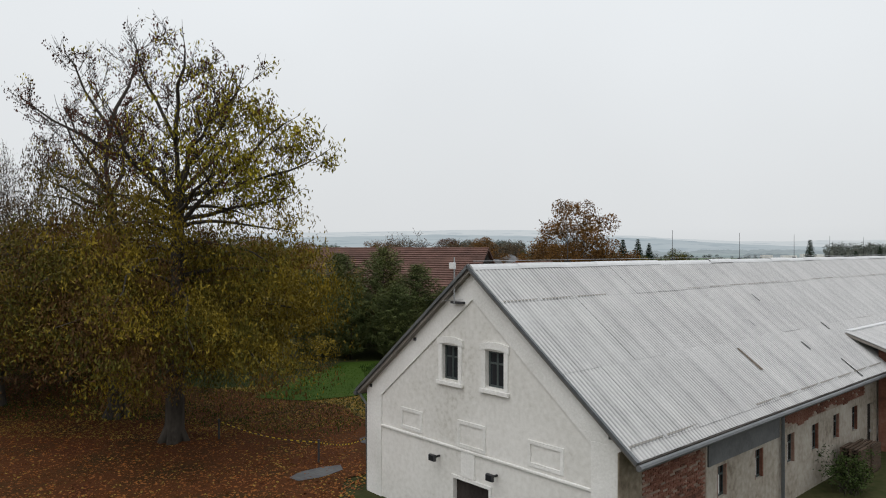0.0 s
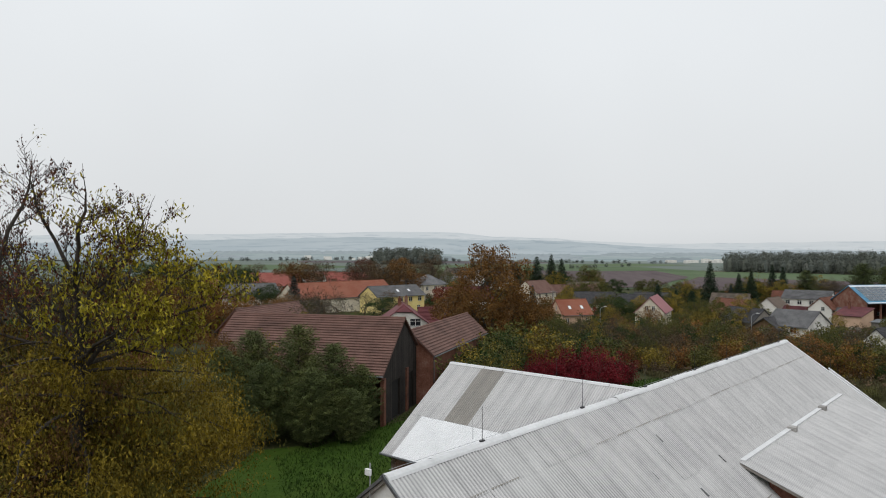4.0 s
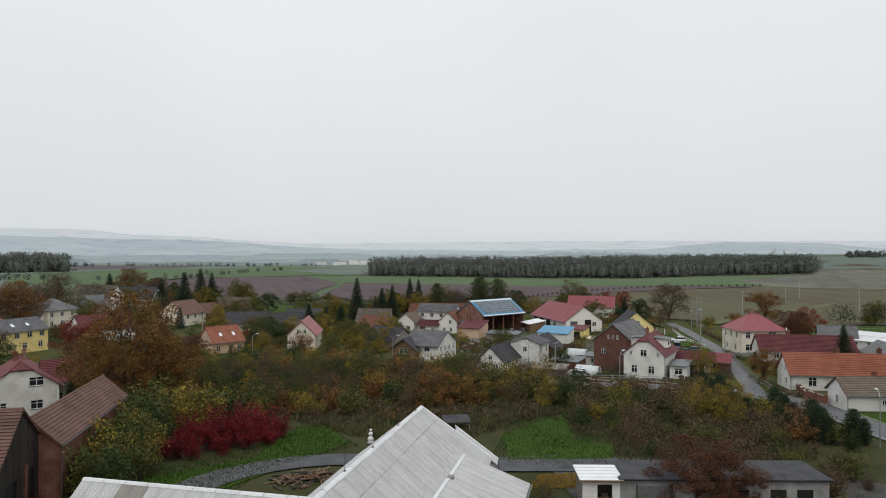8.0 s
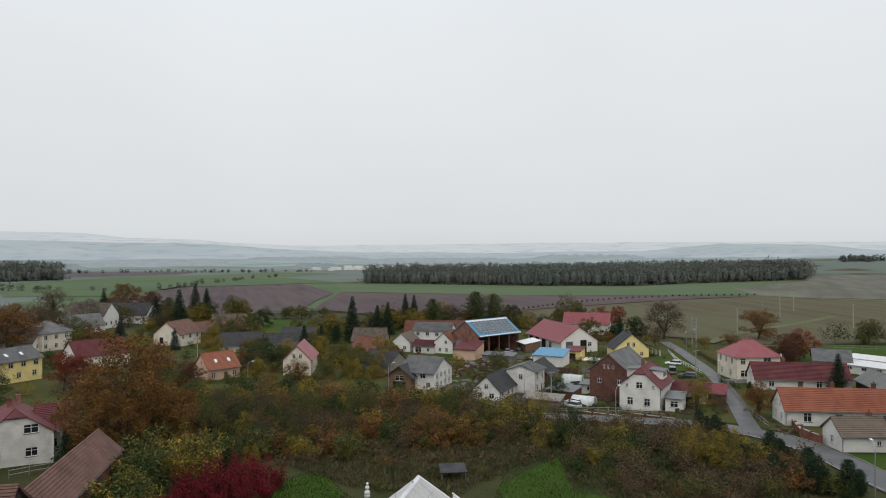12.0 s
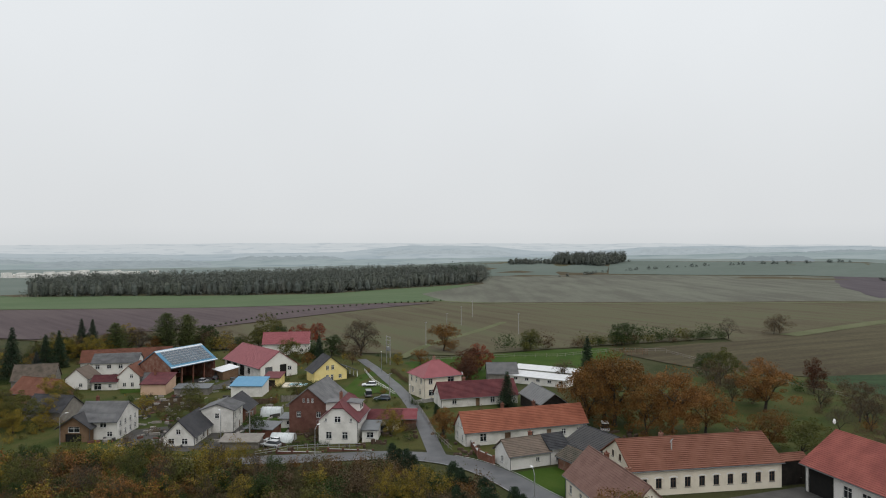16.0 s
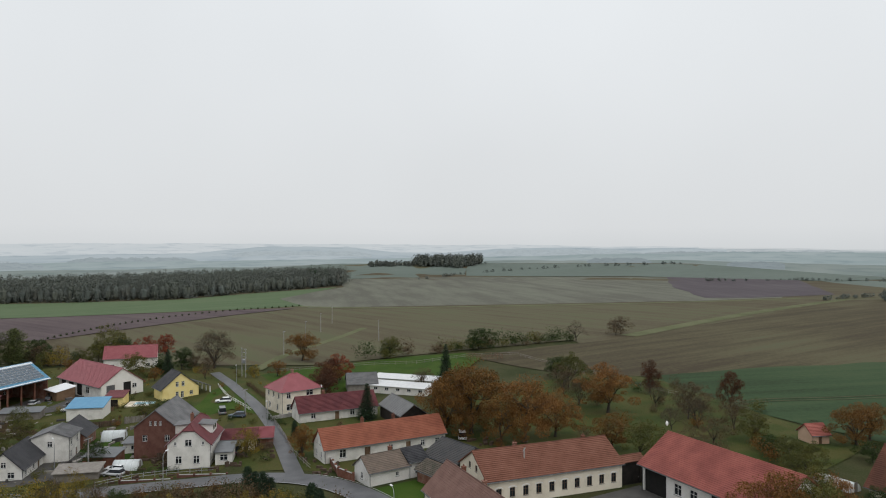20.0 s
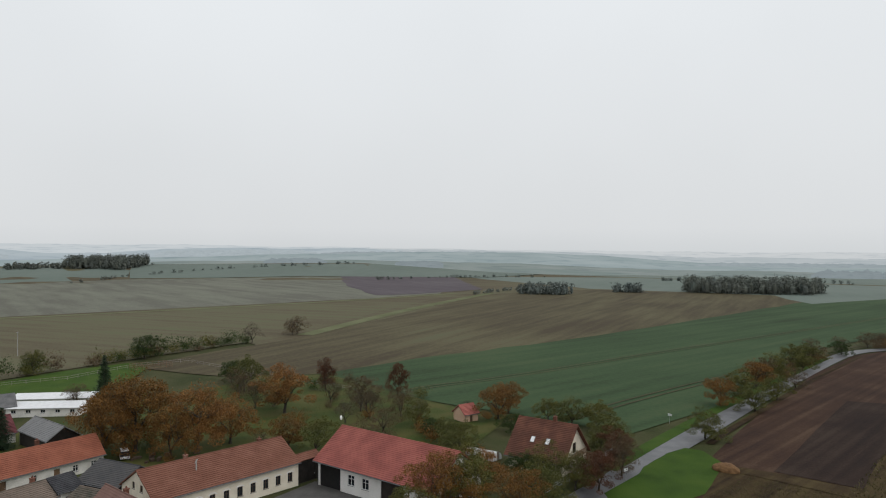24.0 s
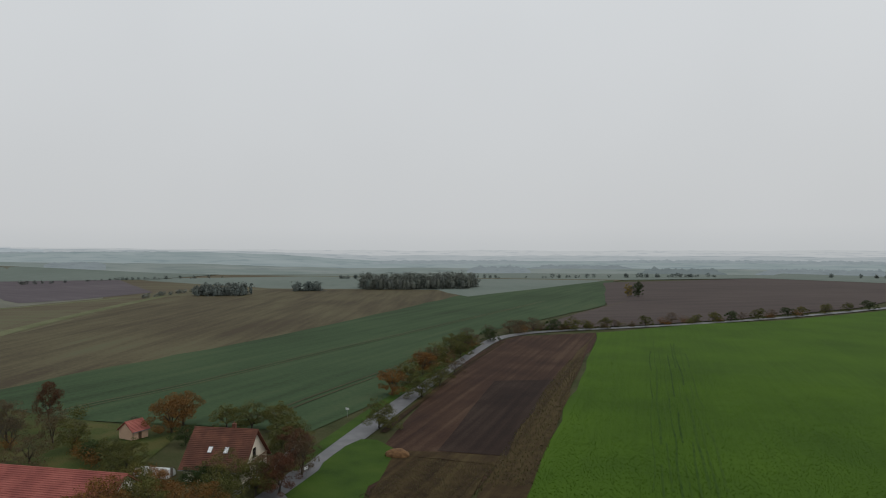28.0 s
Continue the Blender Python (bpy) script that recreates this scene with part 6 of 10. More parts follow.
# side wall: brick, grey panel and whitewash, with small windows
sw = [(0, -1.0), (22.0, -1.0), (22.0, 4.25), (0, 4.25)]
sholes = [(5.9, 1.5, 6.6, 2.58), (8.75, 1.5, 9.45, 2.58), (11.55, 1.48, 12.3, 2.64), (14.05, 1.5, 14.8, 2.6), (16.45, 1.55, 17.2, 2.62), (18.8, 1.5, 19.55, 2.62), (20.9, 0.0, 21.7, 2.45), (1.9, 0.3, 2.8, 1.6)]
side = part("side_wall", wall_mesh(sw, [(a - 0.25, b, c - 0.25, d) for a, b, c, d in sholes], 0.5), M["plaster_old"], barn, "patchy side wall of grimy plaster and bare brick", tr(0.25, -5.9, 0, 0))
for a, b, c, d in sholes[:6] + sholes[7:]:
    window_part(side, Matrix.Translation((a - 0.25, 0.02, b)), c - a, d - b, "joinery_dark", 1, sill=False)
    part("brick_reveal", box(c - 0.25 - 0.07, 0.01, b, c - 0.252, 0.12, d), M["brick"], side)
    part("brick_reveal", box(a - 0.248, 0.01, b, a - 0.25 + 0.06, 0.12, d), M["brick"], side)
    part("curtain", box(a - 0.16, 0.10, b + 0.1, a - 0.16 + (c - a) * 0.3, 0.108, d - 0.35), M["joinery_white"], side, "torn white curtain")
door_part(side, Matrix.Translation((20.65, 0, 0)), 0.8, 2.45, "planks")
part("grey_panel", box(4.95, -0.05, 2.72, 10.5, -0.004, 4.2), M["grey_panel"], side, "grey sheet panel")
part("downpipe", tube((10.65, -0.12, -0.1), (10.65, -0.12, 4.0), 0.07), M["zinc"], side)
# bare brick courses laid over the plaster where it has come off
rb = random.Random(5)
bks = [mesh_from(box(0, 0, 0, w, 0.05, 0.068, 0.006), "brick", M["brick"]) for w in (0.26, 0.24, 0.27)]
part("corner_render", box(-0.2, -0.06, -0.5, 0.98, -0.003, 4.2, 0.01), M["render_tan"], side, "crumbling tan render on the corner")
part("mortar_bed", box(1.0, -0.02, -0.2, 4.85, -0.003, 4.2), M["mortar"], side, "crumbling lime mortar")
count = 0
for r in range(56):
    z = -0.1 + r * 0.078
    x = 1.02 + (0.14 if r % 2 else 0.0)
    while x < 4.55:
        hole = 1.5 < x + 0.13 < 2.7 and 0.25 < z < 1.62
        if not hole and rb.random() > 0.12 and (z > 1.0 or rb.random() < 0.6) and count < 620:
            part("brick", rb.choice(bks), None, side, "", Matrix.Translation((x, -0.05 - 0.012 * rb.random(), z)))
            count += 1
        x += 0.285
part("mortar_bed", box(10.85, -0.02, 2.95, 20.2, -0.003, 4.2), M["mortar"], side)
bm = bmesh.new()
for r in range(17):
    x = 10.9 + (0.14 if r % 2 else 0)
    while x < 19.9:
        if rb.random() > 0.06 and 2.85 + r * 0.08 > 2.98 + 0.35 * noise.noise((x * 0.6, 0, 4)):
            add_box(bm, x, -0.055, 2.85 + r * 0.08, x + 0.26, -0.015, 2.85 + r * 0.08 + 0.068)
        x += 0.285
part("bare_bricks", bm, M["brick"], side, "strip of bare red bricks under the eave")
tagged(bpy.data.objects["bare_bricks"], kind="stuff")
part("back_wall", wall_mesh([(0, -1), (46.6, -1), (46.6, 4.25), (0, 4.25)], [(6, 1.4, 7, 2.6), (10, 1.4, 11, 2.6)], 0.5), M["plaster"], barn, "", tr(46.85, 6.2, 0, 180))
part("far_side_wall", wall_mesh([(0, -1), (24.8, -1), (24.8, 4.2), (0, 4.2)], [], 0.5), M["plaster"], barn, "", tr(22.25, -5.88, 0, 0))
part("far_gable_wall", wall_mesh([(0, -1), (11.9, -1), (11.9, 4.2), (5.9, RIDGE - 0.15), (0, 4.2)], [], 0.5), M["plaster"], barn, "", tr(46.85, -5.8, 0, 90))

# roof of corrugated sheets: three rows a side, each sheet a piece
RL = 47.5
slope = math.hypot(HALF + 0.1, KB * (HALF + 0.1))
cosb, sinb = 1 / math.hypot(1, KB), KB / math.hypot(1, KB)
rows_s = [(0.0, 0.235 * slope), (0.225 * slope, 0.61 * slope), (0.60 * slope, 0.955 * slope), (0.945 * slope, slope)]
NS = 24
sw_ = RL / NS
front = part("roof_front", slab([(-0.02, -HALF - 0.08, RIDGE - 0.06 - KB * (HALF + 0.08)), (RL, -HALF - 0.08, RIDGE - 0.06 - KB * (HALF + 0.08)), (RL, 0, RIDGE - 0.06), (-0.02, 0, RIDGE - 0.06)], 0.10), M["timber_grey"], barn, "roof boarding under the metal sheets")
back = part("roof_back", slab([(RL, HALF + 0.08, RIDGE - 0.06 - KB * (HALF + 0.08)), (-0.02, HALF + 0.08, RIDGE - 0.06 - KB * (HALF + 0.08)), (-0.02, 0, RIDGE - 0.06), (RL, 0, RIDGE - 0.06)], 0.10), M["timber_grey"], barn, "roof boarding under the metal sheets")
rs = random.Random(11)
for j, (s0, s1) in enumerate(rows_s):
    run = (s1 - s0) * cosb
    me = mesh_from(wave_slope(sw_, run, run * KB, period=0.18, high=0.04), "roof_sheet", M["sheet"])
    for i in range(NS):
        lift = 0.02 + 0.012 * (3 - j) + rs.uniform(0, 0.004)
        x = i * sw_ - 0.05
        part("roof_sheet", me, None, front, "", Matrix.Translation((x, -s0 * cosb - rs.uniform(0, 0.03), RIDGE - s0 * sinb + lift)))
        if rs.random() < 0.7 and j in (1, 3):
            d = s0 + 0.03
            part("dirt_seam", slab([(x + 0.1, -d * cosb, RIDGE - d * sinb + 0.115), (x + 0.1, -(d + 0.06) * cosb, RIDGE - (d + 0.06) * sinb + 0.115), (x + sw_ * rs.uniform(0.5, 0.98), -(d + 0.06) * cosb, RIDGE - (d + 0.06) * sinb + 0.115), (x + sw_ * 0.98, -d * cosb, RIDGE - d * sinb + 0.115)], 0.004), M["sheet_rust"], front)
        if j < 3:
            part("roof_sheet", me, None, back, "", Matrix.Translation((x + sw_, s0 * cosb, RIDGE - s0 * sinb + lift)) @ Matrix.Rotation(math.pi, 4, "Z"))
rc = random.Random(3)
for i in range(20):
    x0, x1 = RL * i / 20, RL * (i + 1) / 20 - 0.03
    z = RIDGE + 0.11 + rc.uniform(-0.02, 0.03)
    bm = bmesh.new()
    prof = [(-0.26, -0.19), (-0.2, -0.1), (-0.08, -0.01), (0.08, -0.01), (0.2, -0.1), (0.26, -0.19)]
    ring = [[bm.verts.new((x, y, z + w)) for y, w in prof] for x in (x0 - 0.04, x1)]
    for k in range(5):
        bm.faces.new((ring[0][k], ring[1][k], ring[1][k + 1], ring[0][k + 1]))
    part("ridge_cap", bm, M["cap"], barn)
for s in (1, -1):
    ze = RIDGE - KB * (HALF + 0.12) - 0.1
    part("gutter", tube((-0.1, s * (HALF + 0.18), ze), (22 if s < 0 else RL, s * (HALF + 0.18), ze), 0.09), M["zinc"], barn)
    part("verge_flashing", slab([(-0.12, 0, RIDGE + 0.08), (-0.12, s * (HALF + 0.15), RIDGE + 0.08 - KB * (HALF + 0.15)), (0.06, s * (HALF + 0.15), RIDGE + 0.08 - KB * (HALF + 0.15)), (0.06, 0, RIDGE + 0.08)] if s < 0 else [(0.06, 0, RIDGE + 0.08), (0.06, s * (HALF + 0.15), RIDGE + 0.08 - KB * (HALF + 0.15)), (-0.12, s * (HALF + 0.15), RIDGE + 0.08 - KB * (HALF + 0.15)), (-0.12, 0, RIDGE + 0.08)], 0.10), M["zinc"], barn)
part("downpipe", tube((0.1, HALF + 0.18, 4.0), (0.25, 6.32, 3.5), 0.05), M["zinc"], barn)
part("downpipe", tube((0.3, 6.32, -0.1), (0.25, 6.32, 3.5), 0.05), M["zinc"], barn)
# a few lifted and cracked sheet ends with moss and dark gaps
for x, s0, w, ln, key in ((10.6, 0.66, 0.22, 1.2, "tile_old"), (16.3, 0.70, 0.12, 0.5, "grey_panel"), (18.1, 0.86, 0.10, 1.1, "inside"), (16.9, 0.32, 0.06, 0.5, "inside"), (13.9, 0.5, 0.06, 0.4, "grey_panel"), (20.5, 0.6, 0.07, 0.5, "inside")):
    d = s0 * slope
    part("sheet_crack", slab([(x, -d * cosb, RIDGE - d * sinb + 0.125), (x, -(d + ln) * cosb, RIDGE - (d + ln) * sinb + 0.125), (x + w, -(d + ln) * cosb, RIDGE - (d + ln) * sinb + 0.125), (x + w * 0.6, -d * cosb, RIDGE - d * sinb + 0.125)], 0.006), M[key], front)
# lightning rods along the ridge
for x in (5.4, 13.3, 20.2, 27.4, 33.2, 39.8, 45.4):
    rod = part("lightning_rod", tube((x, 0.0, RIDGE), (x, 0.0, RIDGE + 1.5), 0.016, 0.01, 5), M["dark_metal"], barn)
    part("rod_foot", box(x - 0.12, -0.06, RIDGE + 0.08, x + 0.12, 0.06, RIDGE + 0.16), M["dark_metal"], rod)
part("lightning_wire", tube((0.2, 0.0, RIDGE + 0.2), (RL - 0.2, 0.0, RIDGE + 0.2), 0.008, sides=4), M["galv"], barn)
# lean-to along the far half
lt = part("lean_to_roof", slab([(21.6, -10.6, 3.55), (45.0, -10.6, 3.55), (45.0, -4.7, 5.72), (21.6, -4.7, 5.72)], 0.12), M["timber_grey"], barn, "shallow lean-to roof of corrugated sheets")
run, drop = 5.9, 2.17
for i in range(10):
    w = 2.34
    for j, (f0, f1) in enumerate(((0, 0.52), (0.5, 1.0))):
        key = ("lean", j)
        if i == 0:
            WINDOW_MESHES[key] = mesh_from(wave_slope(w, run * (f1 - f0), drop * (f1 - f0), period=0.18, high=0.045), "roof_sheet", M["sheet"])
        part("roof_sheet", WINDOW_MESHES[key], None, lt, "", Matrix.Translation((21.6 + w * i, -4.7 - run * f0, 5.72 - drop * f0 + 0.03 - 0.01 * j)))
part("top_flashing", box(22.0, -4.85, 5.72, 44.9, -4.55, 5.82), M["cap"], lt)
for x in (30.9, 38.5):
    part("vent_box", box(x - 0.25, -5.1, 5.6, x + 0.25, -4.6, 5.95, 0.02), M["concrete"], lt)
part("gutter", tube((22.0, -10.7, 3.45), (44.9, -10.7, 3.45), 0.09), M["zinc"], lt)
part("lean_to_wall", wall_mesh([(0, -1), (22.5, -1), (22.5, 3.5), (0, 3.5)], [(2, 0, 5, 2.8), (8, 0, 11, 2.8), (14, 1, 15.2, 2.2), (18, 1, 19.2, 2.2)], 0.35), M["brick"], barn, "", tr(22.2, -10.2, 0, 0))
part("lean_to_end", wall_mesh([(0, -1), (4.2, -1), (4.2, 5.0), (0, 3.5)], [], 0.35), M["brick"], barn, "", tr(44.7, -10.2, 0, 90))
part("lean_to_end", wall_mesh([(0, -1), (4.2, -1), (4.2, 3.5), (0, 5.0)], [(1.0, 0, 2.6, 2.4)], 0.35), M["brick"], barn, "", tr(22.2, -6.0, 0, -90))
# the far end runs out askew, with a narrow lower strip beyond it
def on_roof(x, y, lift=0.0):
    return (x, y, RIDGE - KB * abs(y) + lift)


ext = part("roof_end_piece", slab([on_roof(47.4, 0, -0.06), on_roof(47.4, -6.55, -0.06), on_roof(49.5, -6.4, -0.06)], 0.1), M["timber_grey"], barn, "roof boarding at the skewed far end")
for i in range(6):
    x0, x1 = 47.4 + 0.35 * i, 47.75 + 0.35 * i
    top = -6.4 * (x0 - 47.4) / 2.1 - 0.05
    run = 6.5 + top
    if run > 0.5:
        part("roof_sheet", wave_slope(0.37, run, run * KB, period=0.18, high=0.04), M["sheet"], ext, "", Matrix.Translation((x0, top, RIDGE - KB * abs(top) + 0.03)))
part("verge_cap", slab([on_roof(47.3, 0.0, 0.12), on_roof(49.35, -6.4, 0.12), on_roof(49.6, -6.4, 0.12), on_roof(47.55, 0.0, 0.12)], 0.08), M["cap"], ext)
strip = part("end_strip_roof", slab([(49.1, -3.0, 6.55), (49.75, -6.9, 3.5), (51.5, -6.7, 3.55), (50.5, -2.7, 6.75)], 0.1), M["timber_grey"], barn, "narrow lower roof strip at the far gable")
part("roof_sheet", slab([(49.1, -3.0, 6.62), (49.75, -6.95, 3.55), (51.55, -6.75, 3.6), (50.55, -2.7, 6.82)], 0.03), M["sheet_flat"], strip)
part("verge_cap", slab([(50.3, -2.65, 6.9), (51.35, -6.75, 3.68), (51.6, -6.75, 3.68), (50.6, -2.65, 6.92)], 0.06), M["cap"], strip)
part("end_strip_wall", wall_mesh([(0, -1), (3.6, -1), (3.6, 6.2), (0, 3.4)], [], 0.3), M["plaster"], barn, "", tr(50.6, -6.4, 0, 84))
part("end_strip_front", box(47.0, -6.35, -1, 50.6, -6.05, 3.6), M["plaster"], barn)
part("lightning_rod", tube((50.4, -2.8, 6.8), (50.4, -2.8, 7.7), 0.016, 0.01, 5), M["dark_metal"], barn)
part("downpipe", tube((51.0, -6.8, 0), (51.2, -6.85, 3.5), 0.06), M["zinc"], barn)

# wing at the back, with one brown stripe and a patch of new white sheets
KW = 0.715
WR = 8.1
wing = thing("barn_wing", BARN, "side wing of the barn with a patched corrugated roof", "barn")
for s, nm in ((-1, "wing_roof_front"), (1, "wing_roof_back")):
    x1 = 25.4 + s * 7.6
    pts = [(25.4, 1.2, WR - 0.06), (25.4, 18.7, WR - 0.06), (x1, 18.7, WR - 0.06 - 7.6 * KW), (x1, 5.0, WR - 0.06 - 7.6 * KW)]
    deck = part(nm, slab(pts if s < 0 else pts[::-1], 0.1), M["timber_grey"], wing, "roof boarding under the metal sheets")
    if s < 0:
        cw = 1.08
        n = 16
        top_me = {k: mesh_from(wave_slope(cw, 4.6, 4.6 * KW, period=0.18, high=0.04), "roof_sheet", M[k]) for k in ("sheet", "sheet_white", "sheet_rust")}
        low_me = {k: mesh_from(wave_slope(cw, 3.2, 3.2 * KW, period=0.18, high=0.04), "roof_sheet", M[k]) for k in ("sheet", "sheet_white", "sheet_rust")}
        for i in range(n):
            y0 = 18.75 - cw * i
            turn = Matrix.Rotation(radians(-90), 4, "Z")
            k1 = "sheet_rust" if i in (3, 4) else "sheet"
            k2 = "sheet_white" if 1 <= i <= 7 else "sheet"
            part("roof_sheet", top_me[k1], None, deck, "", Matrix.Translation((25.4, y0, WR + 0.05)) @ turn)
            part("roof_sheet", low_me[k2], None, deck, "", Matrix.Translation((25.4 - 4.5, y0, WR + 0.03 - 4.5 * KW)) @ turn)
    else:
        me = mesh_from(wave_slope(17.4, 7.6, 7.6 * KW, period=0.18, high=0.04), "roof_sheet", M["sheet"])
        part("roof_sheet", me, None, deck, "", Matrix.Translation((25.4, 1.3, WR + 0.04)) @ Matrix.Rotation(radians(90), 4, "Z"))
for i in range(10):
    y0 = 18.75 - 1.74 * i
    bm = bmesh.new()
    ring = [[bm.verts.new((25.4 + a, y, WR + 0.1 + b)) for a, b in ((-0.24, -0.16), (-0.1, -0.02), (0.1, -0.02), (0.24, -0.16))] for y in (y0, y0 - 1.7)]
    for k in range(3):
        bm.faces.new((ring[0][k], ring[1][k], ring[1][k + 1], ring[0][k + 1]))
    part("ridge_cap", bm, M["cap"], wing)
part("wing_gable", wall_mesh([(0, -1), (14.0, -1), (14.0, 2.9), (7.0, WR - 0.15), (0, 2.9)], [(5.5, 0, 8.5, 2.7)], 0.45), M["plaster"], wing, "", tr(32.4, 18.4, 0, 180))
part("wing_wall", wall_mesh([(0, -1), (12.2, -1), (12.2, 2.9), (0, 2.9)], [(3, 0.8, 4.2, 2), (7, 0.8, 8.2, 2)], 0.45), M["brick"], wing, "", tr(18.4, 18.4, 0, -90))
part("wing_wall", wall_mesh([(0, -1), (12.2, -1), (12.2, 2.9), (0, 2.9)], [], 0.45), M["brick"], wing, "", tr(32.4, 6.2, 0, 90))
part("gutter", tube((17.7, 5.2, WR - 7.7 * KW - 0.02), (17.7, 18.8, WR - 7.7 * KW - 0.02), 0.09), M["zinc"], wing)
for x, y in ((20.0, 12.2), (25.4, 9.0)):
    part("lightning_rod", tube((x, y, WR - abs(25.4 - x) * KW), (x, y, WR - abs(25.4 - x) * KW + 1.4), 0.016, 0.01, 5), M["dark_metal"], wing)

# ---- trees and shrubs ----
def quads_mesh(name, centres, normals, ups, sizes, mat, taper=0.55):
    """Many small leaf shapes in one mesh: a pointed four-cornered blade each."""
    n = len(centres)
    c, nn, up = np.asarray(centres, float), np.asarray(normals, float), np.asarray(ups, float)
    nn /= np.linalg.norm(nn, axis=1, keepdims=True) + 1e-9
    side = np.cross(up, nn)
    side /= np.linalg.norm(side, axis=1, keepdims=True) + 1e-9
    up = np.cross(nn, side)
    s = np.asarray(sizes, float)[:, None]
    v = np.empty((n, 4, 3))
    v[:, 0], v[:, 1], v[:, 2], v[:, 3] = c + up * s * 0.5, c + side * s * 0.5 * taper, c - up * s * 0.5, c - side * s * 0.5 * taper
    me = bpy.data.meshes.new(name)
    me.vertices.add(4 * n)
    me.vertices.foreach_set("co", v.reshape(-1))
    me.loops.add(4 * n)
    me.loops.foreach_set("vertex_index", np.arange(4 * n, dtype=np.int32))
    me.polygons.add(n)
    me.polygons.foreach_set("loop_start", np.arange(0, 4 * n, 4, dtype=np.int32))
    me.update(calc_edges=True)
    me.materials.append(mat)
    return me


def limbs(rng, height, trunk_r, first, spread, levels, splits, up_pull, length0):
    """A branching frame: tubes (a, b, r0, r1) and the outer twig ends (point, way)."""
    tubes, tips = [], []

    def grow(p, d, ln, r, lev):
        n = 3 if lev < 2 else 2
        q = p
        for i in range(n):
            d2 = (d + Vector((rng.gauss(0, 0.13), rng.gauss(0, 0.13), up_pull * 0.25))).normalized()
            e = q + d2 * ln / n
            r2 = r * (1 - 0.38 * (i + 1) / n)
            tubes.append((q, e, r * (1 - 0.38 * i / n), r2, lev))
            if lev >= 2:
                tips.append((e, d2, lev))
            q, d = e, d2
            if lev < levels and (lev == 0 or i > 0):
                for _ in range(1 if i < n - 1 else 0):
                    side = Vector((rng.gauss(0, 1), rng.gauss(0, 1), rng.uniform(-0.1, 0.6))).normalized()
                    grow(q, (d * 0.6 + side * spread).normalized(), ln * rng.uniform(0.45, 0.7), r2 * 0.6, lev + 1)
        if lev < levels:
            k = splits if lev < levels - 1 else splits + 1
            a0 = rng.uniform(0, 6.28)
            for i in range(k):
                a = a0 + 6.28 * i / k + rng.uniform(-0.4, 0.4)
                side = Vector((math.cos(a), math.sin(a), rng.uniform(-0.15, 0.35)))
                grow(q, (d * rng.uniform(0.55, 0.9) + side * spread).normalized(), ln * rng.uniform(0.58, 0.82), r2 * 0.68, lev + 1)
        else:
            tips.append((q, d, lev + 1))

    base = Vector((0, 0, -0.3))
    crown = Vector((rng.gauss(0, 0.1), rng.gauss(0, 0.1), first * height))
    tubes.append((base, Vector((0, 0, 0.5)), trunk_r * 1.5, trunk_r * 1.05, 0))
    tubes.append((Vector((0, 0, 0.5)), crown, trunk_r * 1.05, trunk_r * 0.85, 0))
    for i in range(splits + 1):
        a = 6.28 * i / (splits + 1) + rng.uniform(-0.4, 0.4)
        lean = spread * (0.25 if i == 0 else rng.uniform(0.7, 1.1))
        grow(crown, Vector((math.cos(a) * lean, math.sin(a) * lean, 1)).normalized(), length0 * rng.uniform(0.85, 1.1), trunk_r * 0.6, 1)
    return tubes, tips


def wood_mesh(name, tubes, mat, thin=0.012):
    bm = bmesh.new()
    for a, b, r0, r1, lev in tubes:
        add_tube(bm, a, b, max(r0, thin), max(r1, thin * 0.7), 7 if lev == 0 else (5 if lev == 1 else 3), cap=False)
    return mesh_from(bm, name, mat, smooth=True)


PLANTS = {}
# kind: leaves, height, trunk radius, first fork, spread, levels, splits, first length, leaves a tip, leaf size, scatter
KINDS = {
    "oak": ("oak", 10, 0.28, 0.16, 0.75, 4, 3, 3.0, 18, 0.25, 0.48),
    "rust": ("rust", 10, 0.26, 0.16, 0.85, 4, 3, 2.9, 20, 0.25, 0.5),
    "gold": ("gold", 10, 0.22, 0.12, 0.8, 4, 3, 2.9, 15, 0.25, 0.5),
    "olive": ("olive", 10, 0.24, 0.14, 0.85, 4, 3, 2.9, 17, 0.265, 0.5),
    "green": ("green", 10, 0.24, 0.14, 0.85, 4, 3, 2.9, 20, 0.265, 0.5),
    "brown": ("brown", 10, 0.24, 0.12, 0.85, 4, 3, 2.9, 6, 0.28, 0.5),
    "bare": ("brown", 10, 0.26, 0.14, 0.8, 5, 3, 2.7, 0.6, 0.22, 0.4),
    "crimson": ("fire", 10, 0.24, 0.16, 0.8, 4, 3, 2.9, 20, 0.25, 0.5),
    "redtree": ("redbrown", 10, 0.24, 0.16, 0.8, 4, 3, 2.9, 20, 0.25, 0.5),
}
SHRUBS = {"s_olive": ("olive", 0.30), "s_gold": ("gold", 0.28), "s_brown": ("brown", 0.28), "s_green": ("green", 0.30), "s_rust": ("rust", 0.28), "s_red": ("red", 0.26), "s_oak": ("oak", 0.28), "s_redbrown": ("redbrown", 0.28)}


